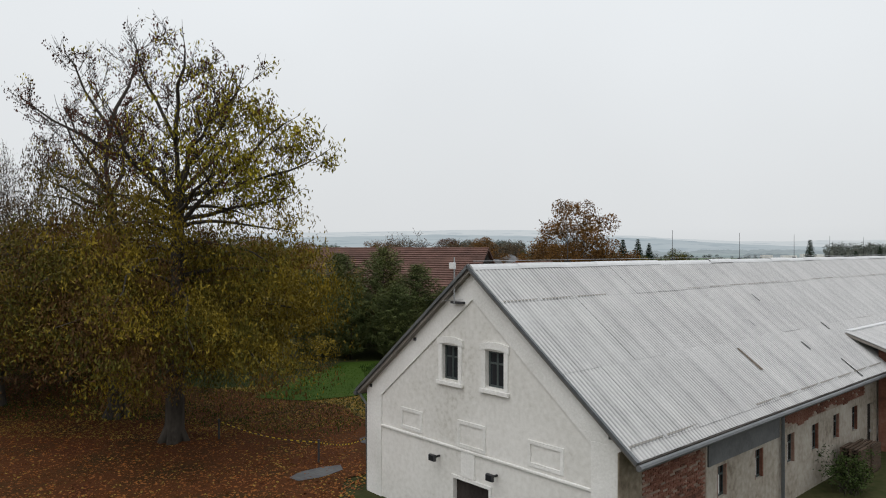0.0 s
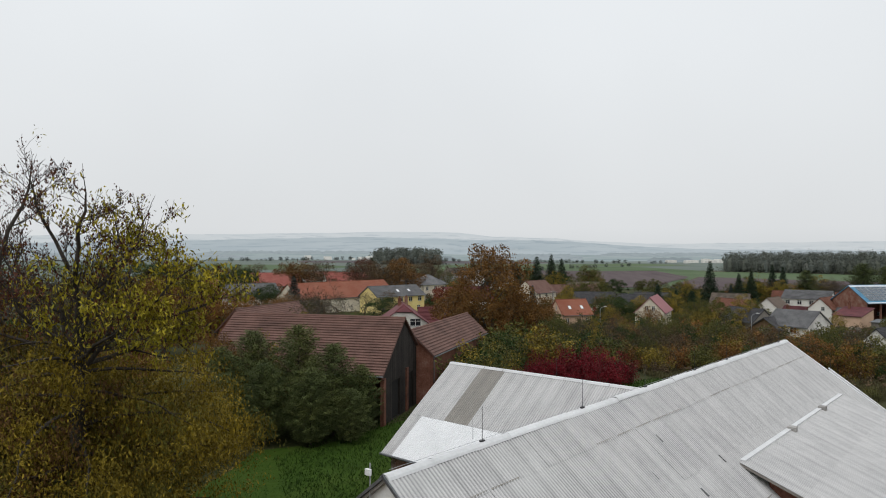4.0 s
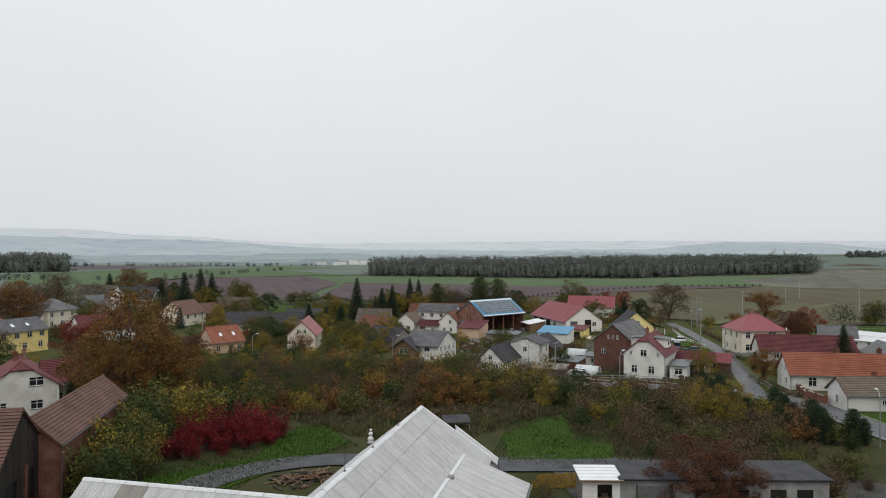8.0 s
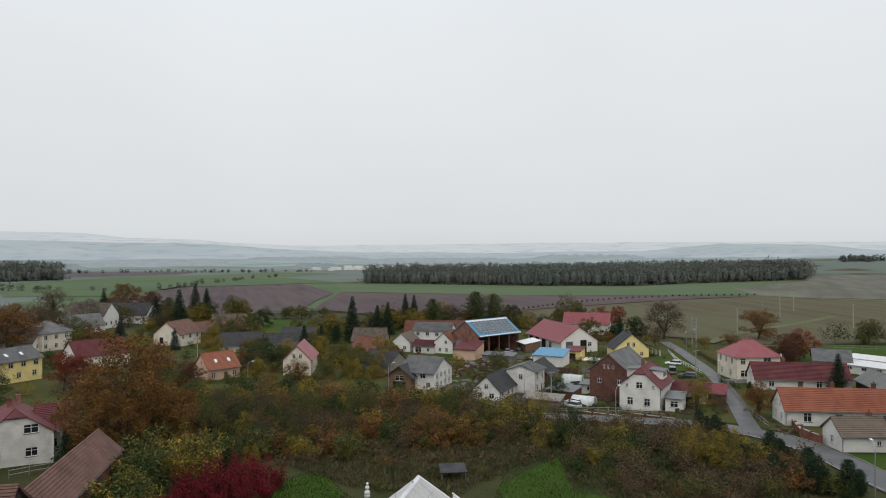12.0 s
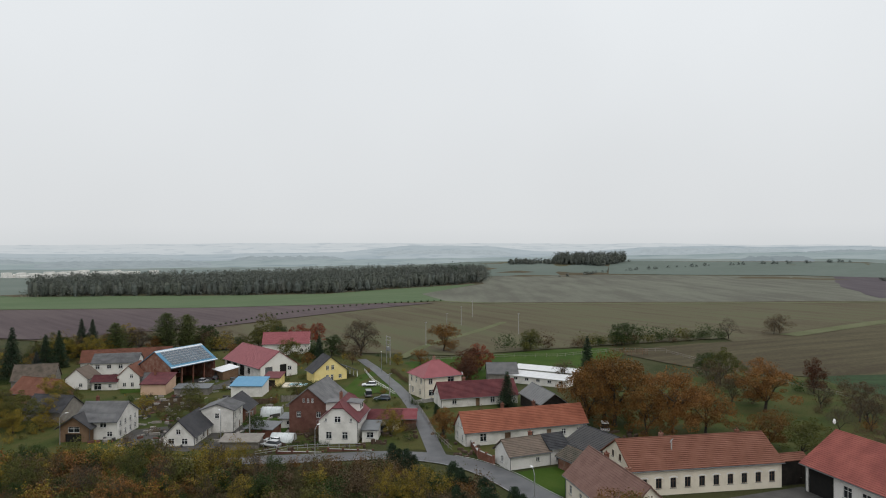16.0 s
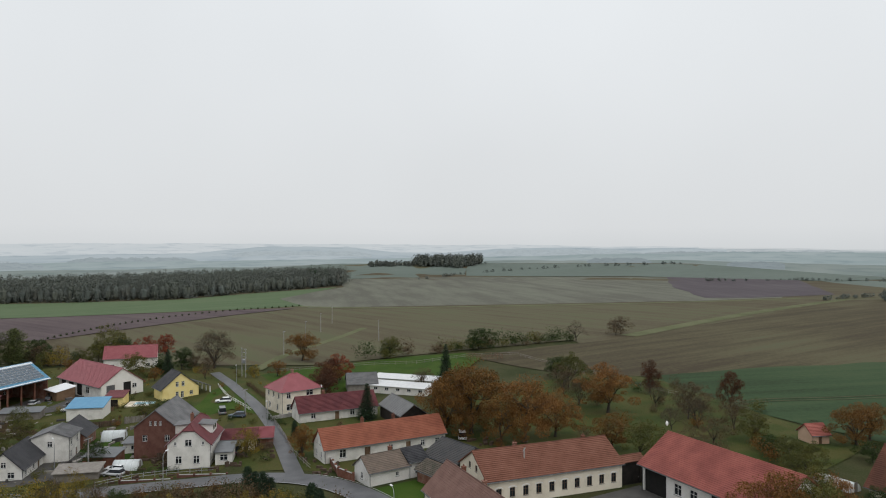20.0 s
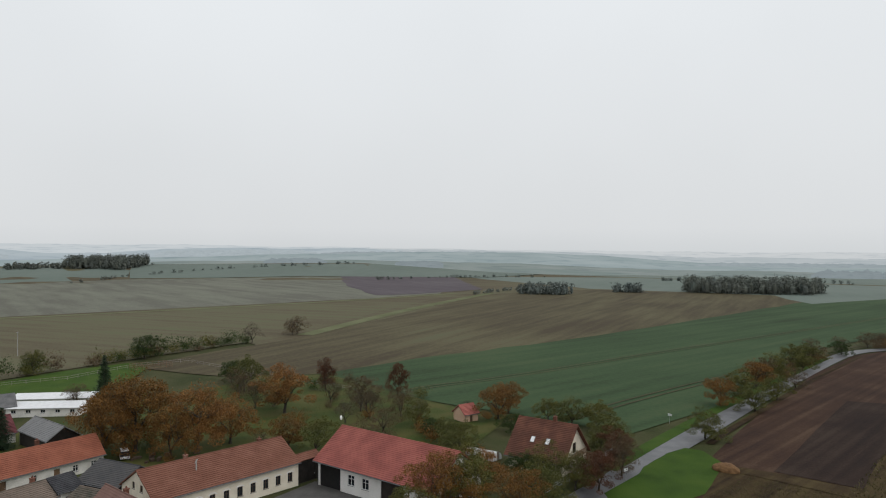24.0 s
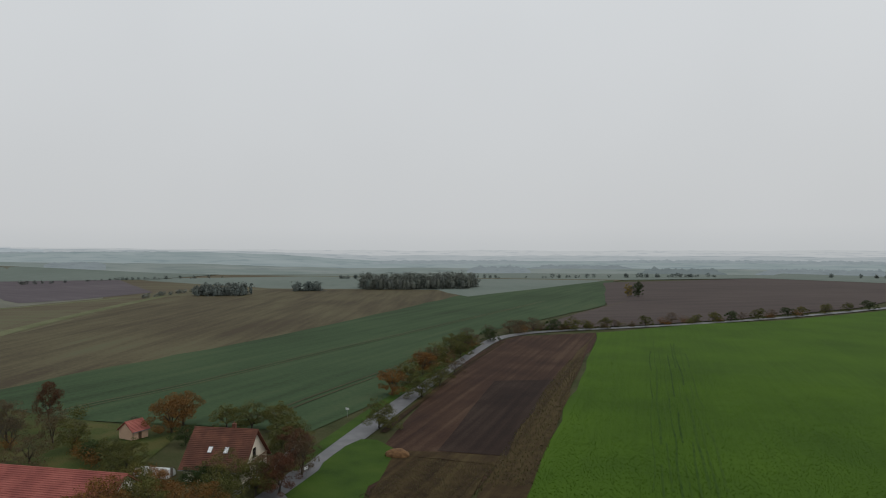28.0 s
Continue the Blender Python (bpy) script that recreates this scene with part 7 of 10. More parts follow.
def plant_meshes(kind, variant):
    key = (kind, variant)
    if key in PLANTS:
        return PLANTS[key]
    rng = random.Random(sum(map(ord, kind)) * 7 + variant)
    nrng = np.random.default_rng(sum(map(ord, kind)) + variant * 31)
    if kind in KINDS:
        lf, h, tr_, first, spread, lev, spl, ln, per, size, scat = KINDS[kind]
        tubes, tips = limbs(rng, h, tr_, first, spread, lev, spl, 0.35, ln)
        top = max(p.z for p, _, _ in tips)
        f = 10.0 / top
        droop = rng.uniform(0.06, 0.10)

        def bend(p):
            p = p * f
            r2 = p.x * p.x + p.y * p.y
            return Vector((p.x, p.y, max(p.z - droop * r2 * min(1.0, p.z / 4), min(p.z, 0.9))))
        tubes = [(bend(a), bend(b), r0, r1, v) for a, b, r0, r1, v in tubes]
        tips = [(bend(p), d, v) for p, d, v in tips]
        wood = wood_mesh("trunk", tubes, M["bark"], 0.012 if kind != "bare" else 0.016)
        ends = np.array([tuple(p) for p, _, _ in tips])
        # leaves hang in separate boughs round some of the twig ends, with gaps between them
        k = 46 if per >= 5 else 1
        far = [int(nrng.integers(0, len(ends)))]
        dist = np.linalg.norm(ends - ends[far[0]], axis=1)
        for _ in range(k - 1):
            far.append(int(np.argmax(dist * nrng.uniform(0.55, 1.0, len(ends)))))
            dist = np.minimum(dist, np.linalg.norm(ends - ends[far[-1]], axis=1))
        hubs = ends[far] * (0.96, 0.96, 0.985)
        hubs[1::2] *= np.stack([nrng.uniform(0.7, 1.0, len(hubs[1::2]))] * 2 + [nrng.uniform(0.30, 0.72, len(hubs[1::2]))], 1)
        want = int(min(15000, per * 800)) if per >= 5 else max(1, int(per * len(tips)))
        inb = int(want * 0.74) if per >= 5 else 0
        wide_of = nrng.uniform(0.55, 1.2, k)
        pick = nrng.choice(k, inb, p=wide_of ** 2 / (wide_of ** 2).sum())
        v = nrng.normal(0, 1, (inb, 3))
        v /= np.linalg.norm(v, axis=1, keepdims=True) + 1e-9
        bough = hubs[pick] + v * nrng.uniform(0.25, 1.0, (inb, 1)) ** 0.5 * wide_of[pick][:, None] * (1.15, 1.15, 0.82)
        loose = ends[nrng.integers(0, len(ends), want - inb)] + nrng.normal(0, scat * 0.55, (want - inb, 3)) * (1, 1, 0.8)
        c = np.concatenate([bough, loose])
        want = len(c)
        c[:, 2] = np.maximum(c[:, 2], 0.35)
        crown = quads_mesh("crown", c, nrng.normal(0, 1, (want, 3)) + (0, 0, 0.4), nrng.normal(0, 1, (want, 3)), size * nrng.uniform(0.5, 1.15, want), L[lf])
    elif kind in SHRUBS:
        lf, size = SHRUBS[kind]
        tubes = []
        pts = []
        sparse = kind in ("s_brown", "s_redbrown", "s_oak")
        for i in range(34):
            a, lean = rng.uniform(0, 6.28), abs(rng.gauss(0, 0.42))
            p = Vector((rng.gauss(0, 0.4), rng.gauss(0, 0.4), -0.1))
            d = Vector((math.cos(a) * lean, math.sin(a) * lean, 1)).normalized()
            ln = rng.uniform(1.3, 3.3) * (1 - 0.25 * min(1.0, lean))
            for k in range(4):
                q = p + d * ln / 4
                tubes.append((p, q, 0.030 - 0.006 * k, 0.024 - 0.006 * k, 2))
                if k:
                    pts.append(tuple(q))
                    if rng.random() < 0.7:
                        w = Vector((rng.gauss(0, 1), rng.gauss(0, 1), rng.uniform(0.2, 1.2))).normalized()
                        e = q + w * rng.uniform(0.25, 0.7)
                        tubes.append((q, e, 0.013, 0.006, 3))
                        pts.append(tuple(e))
                d = (d + Vector((rng.gauss(0, 0.2), rng.gauss(0, 0.2), 0.06))).normalized()
                p = q
        wood = wood_mesh("stem", tubes, M["bark"], 0.009)
        want = 1900 if sparse else 2600
        pts = np.array(pts)
        heavy = nrng.uniform(0.15, 1.0, len(pts)) ** 2
        idx = nrng.choice(len(pts), want, p=heavy / heavy.sum())
        c = pts[idx] + nrng.normal(0, 0.2, (want, 3))
        c[:, 2] = np.maximum(c[:, 2], 0.1)
        crown = quads_mesh("foliage", c, nrng.normal(0, 1, (want, 3)) + (0, 0, 0.4), nrng.normal(0, 1, (want, 3)), size * (0.62 if sparse else 0.72) * nrng.uniform(0.45, 1.15, want), L[lf])
    else:
        lf = {"spruce": "spruce", "bluespruce": "bluespruce", "pine": "pine", "thuja": "spruce"}[kind]
        tubes = [(Vector((0, 0, -0.3)), Vector((0, 0, 9.7)), 0.16, 0.02, 0)]
        cs, ns, us, ss = [], [], [], []
        tall = {"spruce": 2.7, "bluespruce": 2.9, "pine": 3.9, "thuja": 1.7}[kind]
        low = {"spruce": 0.6, "bluespruce": 0.3, "pine": 0.5, "thuja": 0.1}[kind]
        z = low
        while z < 9.7:
            f = (z - low) / (9.8 - low)
            if kind == "thuja":
                r = tall * (1 - f ** 2.2) ** 0.6 * 0.95
            elif kind == "pine":
                r = tall * (1 - f ** 2.0) ** 0.62 * (0.72 + 0.28 * min(1, f * 4))
            else:
                r = tall * (1 - f) ** 0.85 + 0.08
            n = 9 if kind != "pine" else 11
            a0 = rng.uniform(0, 6.28)
            for i in range(n):
                a = a0 + 6.28 * i / n + rng.uniform(-0.25, 0.25)
                rr = r * (rng.uniform(0.72, 1.12) if kind != "pine" else rng.uniform(0.5, 1.2))
                droop = {"spruce": -0.28, "bluespruce": -0.12, "pine": 0.34, "thuja": 0.9}[kind]
                tip = Vector((math.cos(a) * rr, math.sin(a) * rr, z + droop * rr))
                tubes.append((Vector((0, 0, z)), tip, 0.03, 0.008, 2))
                m = max(5, int(rr * {"thuja": 22, "pine": 46}.get(kind, 24)))
                for k in range(m):
                    t = rng.uniform(0.25, 1.05)
                    w = 0.17 * (1.2 - 0.5 * t) * (1.6 if kind in ("pine", "thuja") else 1)
                    p = Vector((0, 0, z)).lerp(tip, t) + Vector((rng.gauss(0, w), rng.gauss(0, w), rng.gauss(0, 0.1)))
                    cs.append(tuple(p))
                    ns.append((rng.gauss(0, 0.6), rng.gauss(0, 0.6), 1.0 if kind != "thuja" else 0.2))
                    us.append((math.cos(a) + rng.gauss(0, 0.4), math.sin(a) + rng.gauss(0, 0.4), -0.2 if kind != "thuja" else 1.0))
                    ss.append(rng.uniform(0.28, 0.55) * {"thuja": 0.7, "pine": 0.62}.get(kind, 0.75))
            z += 0.36 if kind != "pine" else 0.42
        wood = wood_mesh("trunk", tubes, M["bark"], 0.008)
        crown = quads_mesh("crown", cs, ns, us, ss, L[lf], taper=0.3 if kind == "pine" else 0.42)
    PLANTS[key] = (wood, crown)
    return PLANTS[key]


TREE_WORDS = {"crimson": "garden tree with bright red autumn leaves", "oak": "broad tree with russet brown autumn leaves", "rust": "garden tree with orange autumn leaves", "gold": "tree with golden yellow autumn leaves", "olive": "tree with olive green leaves turning yellow", "green": "tree still in dull green leaf", "brown": "thin tree with few dry brown leaves", "bare": "bare grey tree with fine branches", "redtree": "tree with red-brown autumn leaves", "spruce": "tall dark green pointed spruce", "bluespruce": "dense blue-grey garden spruce", "pine": "broad bushy green pine tree", "thuja": "columnar dark green thuja"}
SHRUB_WORDS = {"s_olive": "olive green overgrown shrub", "s_gold": "yellow autumn shrub in the thicket", "s_brown": "dry brown leafless thicket shrub", "s_green": "dull green shrub in full leaf", "s_rust": "orange brown autumn shrub", "s_red": "vivid crimson sumac shrub", "s_oak": "russet brown shrub in the thicket", "s_redbrown": "red-brown autumn shrub in the thicket"}
rp = random.Random(77)


BUSHES = {k: [] for k in SHRUBS}
SAPLINGS = {}


def plant(kind, x, y, h, wide=1.0, variant=None, label="", z=None, strewn=False):
    """A tree or shrub of height h, wide times as broad as it would grow."""
    variant = rp.randrange(3 if kind in KINDS else 2) if variant is None else variant
    if strewn and kind in SHRUBS:
        BUSHES[kind].append((x, y, ground_z(x, y), h / 3.0, wide, rp.uniform(0, 6.283)))
        return None
    if strewn and kind in KINDS and h < 8.5:
        SAPLINGS.setdefault(kind, []).append((x, y, ground_z(x, y), h / 10.0, wide * 0.88, rp.uniform(0, 6.283), variant))
        return None
    wood, crown = plant_meshes(kind, variant)
    s = h / (10.0 if kind not in SHRUBS else 3.0)
    z = ground_z(x, y) if z is None else z
    wide *= 0.88 if kind in KINDS else 1.0
    m = tr(x, y, z, rp.uniform(0, 360)) @ Matrix.Diagonal((s * wide, s * wide, s, 1))
    shrub = kind in SHRUBS
    t = thing("shrub" if shrub else ("conifer" if kind in ("spruce", "bluespruce", "pine", "thuja") else "tree"), m, label or (SHRUB_WORDS[kind] if shrub else TREE_WORDS[kind]), "shrub" if shrub else "tree", "thicket shrubs" if shrub else "village trees")
    part("stem" if shrub else "trunk", wood, None, t)
    part("foliage" if shrub else "crown", crown, None, t)
    return t


def old_ash(x, y, spin, height, bole, ways, seed, label, spread=1.0, lush=1.0):
    """A tall ash: hanging leaves below, open limbs with dark seed clusters above."""
    rng, nrng = random.Random(seed), np.random.default_rng(seed)
    ash = thing("ash_tree", tr(x, y, 0, spin), label, "tree")
    tubes, ends = [], []

    def run(pts, r0, r1, lev):
        for i in range(len(pts) - 1):
            ra = r0 + (r1 - r0) * i / (len(pts) - 1)
            rb = r0 + (r1 - r0) * (i + 1) / (len(pts) - 1)
            tubes.append((pts[i], pts[i + 1], ra, rb, lev))

    def wander(p, d, ln, n, jit, pull):
        out = [p]
        for _ in range(n):
            d = (d + Vector((rng.gauss(0, jit), rng.gauss(0, jit), rng.gauss(0, jit * 0.6) + pull))).normalized()
            out.append(out[-1] + d * ln / n)
        return out

    def dress(pts, reach, thick):
        total = sum((b - a).length for a, b in zip(pts, pts[1:]))
        gone = 0.0
        for a, b in zip(pts, pts[1:]):
            d, ln = (b - a).normalized(), (b - a).length
            for _ in range(max(1, int(ln / 0.4 + rng.random()))):
                u = rng.random()
                f = (gone + u * ln) / total
                side = Vector((rng.gauss(0, 1), rng.gauss(0, 1), rng.gauss(0.1, 0.6)))
                side = (side - d * side.dot(d)).normalized()
                br = wander(a.lerp(b, u), (d * 0.55 + side).normalized(), reach * rng.uniform(0.55, 1.25) * (1.15 - 0.55 * f), 5, 0.2, 0.11)
                run(br, thick * (1.1 - 0.5 * f), 0.012, 3)
                for k in range(1, 6):
                    for _ in range(3 if k > 2 else 2):
                        w = Vector((rng.gauss(0, 0.7), rng.gauss(0, 0.7), rng.uniform(-0.1, 0.9)))
                        tw = wander(br[k], ((br[k] - br[k - 1]).normalized() + w).normalized(), rng.uniform(0.4, 1.05), 2, 0.25, 0.12)
                        run(tw, 0.013, 0.007, 4)
                        ends.append(tuple(tw[2]))
                        if rng.random() < 0.5:
                            ends.append(tuple(tw[1]))
            gone += ln
        tip = wander(pts[-1], (pts[-1] - pts[-2]).normalized(), 1.4, 3, 0.15, 0.1)
        run(tip, 0.03, 0.01, 3)
        ends.append(tuple(tip[-1]))

    run([Vector(p) for p in bole], 0.52, 0.27, 0)
    foot = Vector(bole[0])
    for k in range(7):
        a = 6.283 * k / 7 + rng.uniform(-0.3, 0.3)
        tubes.append((foot + Vector((math.cos(a) * 0.85, math.sin(a) * 0.85, -0.15)), foot + Vector((math.cos(a) * 0.25, math.sin(a) * 0.25, 1.1)), 0.2, 0.24, 1))
    for way in ways:
        pts = [Vector((p[0] * 0.87, p[1], p[2] if p[2] < 12 else 12 + (p[2] - 12) * 0.86)) for p in way]
        fine = [pts[0]]
        for a, b in zip(pts, pts[1:]):
            j = (b - a).length * 0.05
            fine += [a.lerp(b, 0.5) + Vector((rng.gauss(0, j), rng.gauss(0, j), rng.gauss(0, j))), b]
        run(fine, 0.14, 0.035, 1)
        dress(fine[1:], 2.5, 0.034)
    # low limbs that carry the hanging crown
    hubs = []
    n_low = 26
    for k in range(n_low):
        z = 4.2 + 8.2 * (k + 0.5) / n_low
        a = k * 2.4 + rng.uniform(-0.3, 0.3)
        reach = spread * float(np.interp(z, (4, 6, 8, 10, 12.5), (6.6, 8.6, 8.4, 7.2, 4.6))) * rng.uniform(0.8, 1.1)
        br = wander(Vector((bole[1][0] * z / 12, bole[1][1] * z / 12, z)), Vector((math.cos(a), math.sin(a), 0.28)).normalized(), reach, 7, 0.16, -0.09)
        run(br, 0.13, 0.02, 2)
        for q in br[2:]:
            for _ in range(4):
                hubs.append((q.x + rng.gauss(0, 0.9), q.y + rng.gauss(0, 0.9), q.z + rng.gauss(0.1, 0.8)))
    part("trunk", wood_mesh("trunk", tubes, M["bark"], 0.011), None, ash)
    hubs = np.array(hubs)
    hubs = hubs[nrng.uniform(0, 1, len(hubs)) > np.clip((hubs[:, 2] - 8.0) / 5.0, 0, 0.7)]
    # Tint by clump: low and left ones more often take darker, shade-toned leaves.
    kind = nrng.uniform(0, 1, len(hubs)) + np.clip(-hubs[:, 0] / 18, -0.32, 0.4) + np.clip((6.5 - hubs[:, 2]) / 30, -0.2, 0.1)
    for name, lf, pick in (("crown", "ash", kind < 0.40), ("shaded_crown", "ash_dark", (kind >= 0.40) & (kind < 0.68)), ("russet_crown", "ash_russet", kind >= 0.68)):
        h = hubs[pick]
        per = int(230 * lush)
        c = np.repeat(h, per, 0)
        g = nrng.normal(0, 1, (len(c), 3))
        big = np.repeat(nrng.uniform(0.4, 0.85, len(h)), per)[:, None]
        c = c + g * big * (1, 1, 0.55)
        c[:, 2] -= 0.35 * (g[:, 0] ** 2 + g[:, 1] ** 2) * big[:, 0]
        c = c[c[:, 2] > 3.3 + 0.8 * np.sin(c[:, 0] * 0.9 + seed) + 0.9 * np.sin(c[:, 1] * 1.3) * np.cos(c[:, 0] * 0.45)]
        n = len(c)
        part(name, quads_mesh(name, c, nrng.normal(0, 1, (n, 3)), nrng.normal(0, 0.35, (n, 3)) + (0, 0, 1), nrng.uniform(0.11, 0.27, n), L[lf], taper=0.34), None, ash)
    e = np.array(ends)
    pods = e[nrng.uniform(0, 1, len(e)) < np.clip(0.42 - e[:, 0] * 0.015, 0.25, 0.6)]
    c = np.repeat(pods, 6, 0) + nrng.normal(0, 0.09, (len(pods) * 6, 3)) * (1, 1, 1.5) + (0, 0, -0.16)
    n = len(c)
    part("seed_crown", quads_mesh("seed_crown", c, nrng.normal(0, 1, (n, 3)), nrng.normal(0, 0.25, (n, 3)) + (0, 0, 1), nrng.uniform(0.09, 0.20, n), L["pods"], taper=0.55), None, ash)
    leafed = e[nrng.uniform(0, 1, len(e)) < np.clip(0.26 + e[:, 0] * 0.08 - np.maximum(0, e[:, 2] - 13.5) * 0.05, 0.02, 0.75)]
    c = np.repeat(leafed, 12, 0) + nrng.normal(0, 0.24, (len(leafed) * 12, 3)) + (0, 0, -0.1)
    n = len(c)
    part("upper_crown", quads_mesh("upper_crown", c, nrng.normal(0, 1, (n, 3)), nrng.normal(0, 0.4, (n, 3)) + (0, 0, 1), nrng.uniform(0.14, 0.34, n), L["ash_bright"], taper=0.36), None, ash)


old_ash(-13.2, 35.9, 0, 22, [(0, 0, -0.3), (0.2, 0.1, 13.0)], [
    [(0.15, 0, 12.4), (-0.9, 0.6, 14.3), (-2.6, 1.2, 14.8), (-5.4, 1.6, 16.0)],
    [(0.2, 0, 12.8), (0.0, 0.2, 16.0), (-1.2, 0.5, 18.4), (-2.2, 0.6, 20.2), (-2.4, 0.4, 21.6)],
    [(0.0, 0.2, 15.8), (0.5, -0.6, 18.0), (1.1, -1.2, 20.0), (1.2, -1.4, 21.0)],
    [(0.3, 0, 12.8), (1.0, -0.5, 15.5), (2.4, -0.9, 17.0), (4.2, -1.4, 18.6)],
    [(0.3, 0, 12.4), (1.8, 0.4, 13.0), (4.0, 1.0, 13.6), (6.4, 1.4, 14.4), (8.0, 1.6, 15.2)],
    [(0.2, 0, 12.6), (0.8, 2.2, 14.4), (1.6, 4.0, 16.4), (1.9, 5.0, 18.6)],
    [(0.2, 0, 12.0), (-0.4, -2.0, 13.4), (-1.0, -3.8, 14.8), (-1.2, -4.8, 16.2)],
    [(0.1, 0, 11.6), (2.0, -2.2, 12.8), (3.6, -3.8, 13.6)],
    [(0.3, 0, 11.0), (2.5, -0.3, 13.2), (4.6, -0.5, 15.0), (6.2, -0.6, 16.6)],
    [(0.2, 0, 13.5), (1.6, 1.0, 16.0), (2.8, 1.6, 18.4), (3.2, 1.9, 19.8)],
    [(0.0, 0, 12.0), (-1.6, -0.8, 15.0), (-3.0, -1.2, 17.4)],
    [(0.2, 0, 11.4), (3.2, 1.6, 12.2), (6.0, 2.4, 12.8)],
    [(0.1, 0, 11.4), (-3.0, 1.0, 12.6), (-5.8, 1.2, 13.4)],
], 5, "tall old ash tree with yellow-green leaves and dark seed clusters")
old_ash(-18.4, 41.0, 0, 23, [(0, 0, -0.3), (-0.3, 0, 12.7)], [
    [(-0.3, 0, 12.5), (-0.6, 0.2, 17.8), (-2.4, 0.4, 20.4), (-3.8, 0.6, 23.0)],
    [(-0.4, 0, 16.0), (-2.4, -0.8, 17.4), (-4.9, -1.4, 19.0)],
    [(-0.5, 0.1, 17.6), (0.5, 0.6, 20.8), (0.8, 0.9, 23.0)],
    [(-0.3, 0, 13.0), (-3.0, 0.8, 14.4), (-5.2, 1.2, 15.2)],
    [(-0.3, 0, 13.4), (-0.8, 2.4, 16.0), (-1.2, 3.6, 18.4)],
    [(-0.3, 0, 13.0), (-0.9, -2.2, 15.4), (-1.6, -3.2, 17.6)],
], 11, "tall ash tree with bare top branches and russet leaves", 0.9, 0.8)


def clear(x, y, gap=0.0):
    """True where neither a house nor a road lies."""
    for cx, cy, a, hl, hw in FOOT:
        dx, dy = x - cx, y - cy
        u, v = dx * math.cos(a) + dy * math.sin(a), -dx * math.sin(a) + dy * math.cos(a)
        if abs(u) < hl + gap and abs(v) < hw + gap:
            return False
    for line, half in ROADS:
        for (x0, y0), (x1, y1) in zip(line, line[1:]):
            ex, ey = x1 - x0, y1 - y0
            f = max(0.0, min(1.0, ((x - x0) * ex + (y - y0) * ey) / (ex * ex + ey * ey)))
            if math.hypot(x - x0 - f * ex, y - y0 - f * ey) < half + gap:
                return False
    return True


def in_poly(x, y, poly):
    c = False
    for (x0, y0), (x1, y1) in zip(poly, poly[1:] + poly[:1]):
        if (y0 > y) != (y1 > y) and x < (x1 - x0) * (y - y0) / (y1 - y0) + x0:
            c = not c
    return c


rt = random.Random(4)


def grove(poly, count, kinds, h0, h1, w0=0.9, w1=1.3, gap=0.6):
    """Plants of mixed kinds strewn over a plot, clear of houses and roads."""
    xs, ys = [p[0] for p in poly], [p[1] for p in poly]
    made = tries = 0
    while made < count and tries < count * 30:
        tries += 1
        x, y = rt.uniform(min(xs), max(xs)), rt.uniform(min(ys), max(ys))
        h = rt.uniform(h0, h1)
        if in_poly(x, y, poly) and clear(x, y, gap + (0.18 * h if h > 4 else 0.0)):
            plant(rt.choice(kinds), x, y, h, rt.uniform(w0, w1), strewn=True)
            made += 1


def hedge(a, b, kind, h, step=1.6):
    n = max(1, round(math.hypot(b[0] - a[0], b[1] - a[1]) / step))
    for i in range(n + 1):
        plant(kind, a[0] + (b[0] - a[0]) * i / n + rt.uniform(-0.3, 0.3), a[1] + (b[1] - a[1]) * i / n + rt.uniform(-0.3, 0.3), h * rt.uniform(0.8, 1.2), 1.3, strewn=True)


# trees round the farmyard
plant("olive", -28, 45, 12, 1.1)
plant("brown", -27, 44, 13, 1.0)
plant("oak", -31, 40, 11, 1.1)
plant("oak", -36, 48, 13, 1.0)
plant("gold", -14, 58, 9, 1.1)
plant("oak", -20, 62, 10, 1.1)
plant("olive", -24, 56, 9, 1.1)
for i, (x, y) in enumerate(((-48, 78), (-45, 80), (-42, 79), (-39, 82), (-51, 82))):
    plant("brown" if i % 2 else "bare", x, y, 22 + 1.2 * (i % 3), 0.34, label="tall narrow poplar with few brown leaves")
for x, y, h, w in ((-8.8, 67.0, 9.8, 0.8), (-4.6, 66.0, 10.4, 0.75), (-1.4, 64.4, 8.8, 0.8), (1.2, 65.2, 6.6, 0.8), (-7.2, 62.5, 7.4, 0.85), (-3.2, 61.4, 7.0, 0.9), (-11.8, 67.5, 8.2, 0.85), (0.2, 61.8, 5.0, 0.95), (-10.8, 62.8, 6.4, 0.9)):
    plant("pine", x, y, h, w, label="bushy green pine beside the brown barn")
plant("gold", -8.0, 69.5, 9.6, 0.6)
plant("oak", -12.5, 70, 9, 0.7)
for k, x, y, h, w in (("brown", -40, 62, 15, 1.1), ("oak", -33, 58, 12, 1.2), ("olive", -27, 52, 10, 1.2), ("brown", -22, 52, 11, 1.1), ("green", -30, 66, 11, 1.1), ("oak", -44, 52, 13, 1.1), ("bare", -3, 96, 13, 0.9), ("gold", -6, 92, 9, 1.0)):
    plant(k, x, y, h, w)
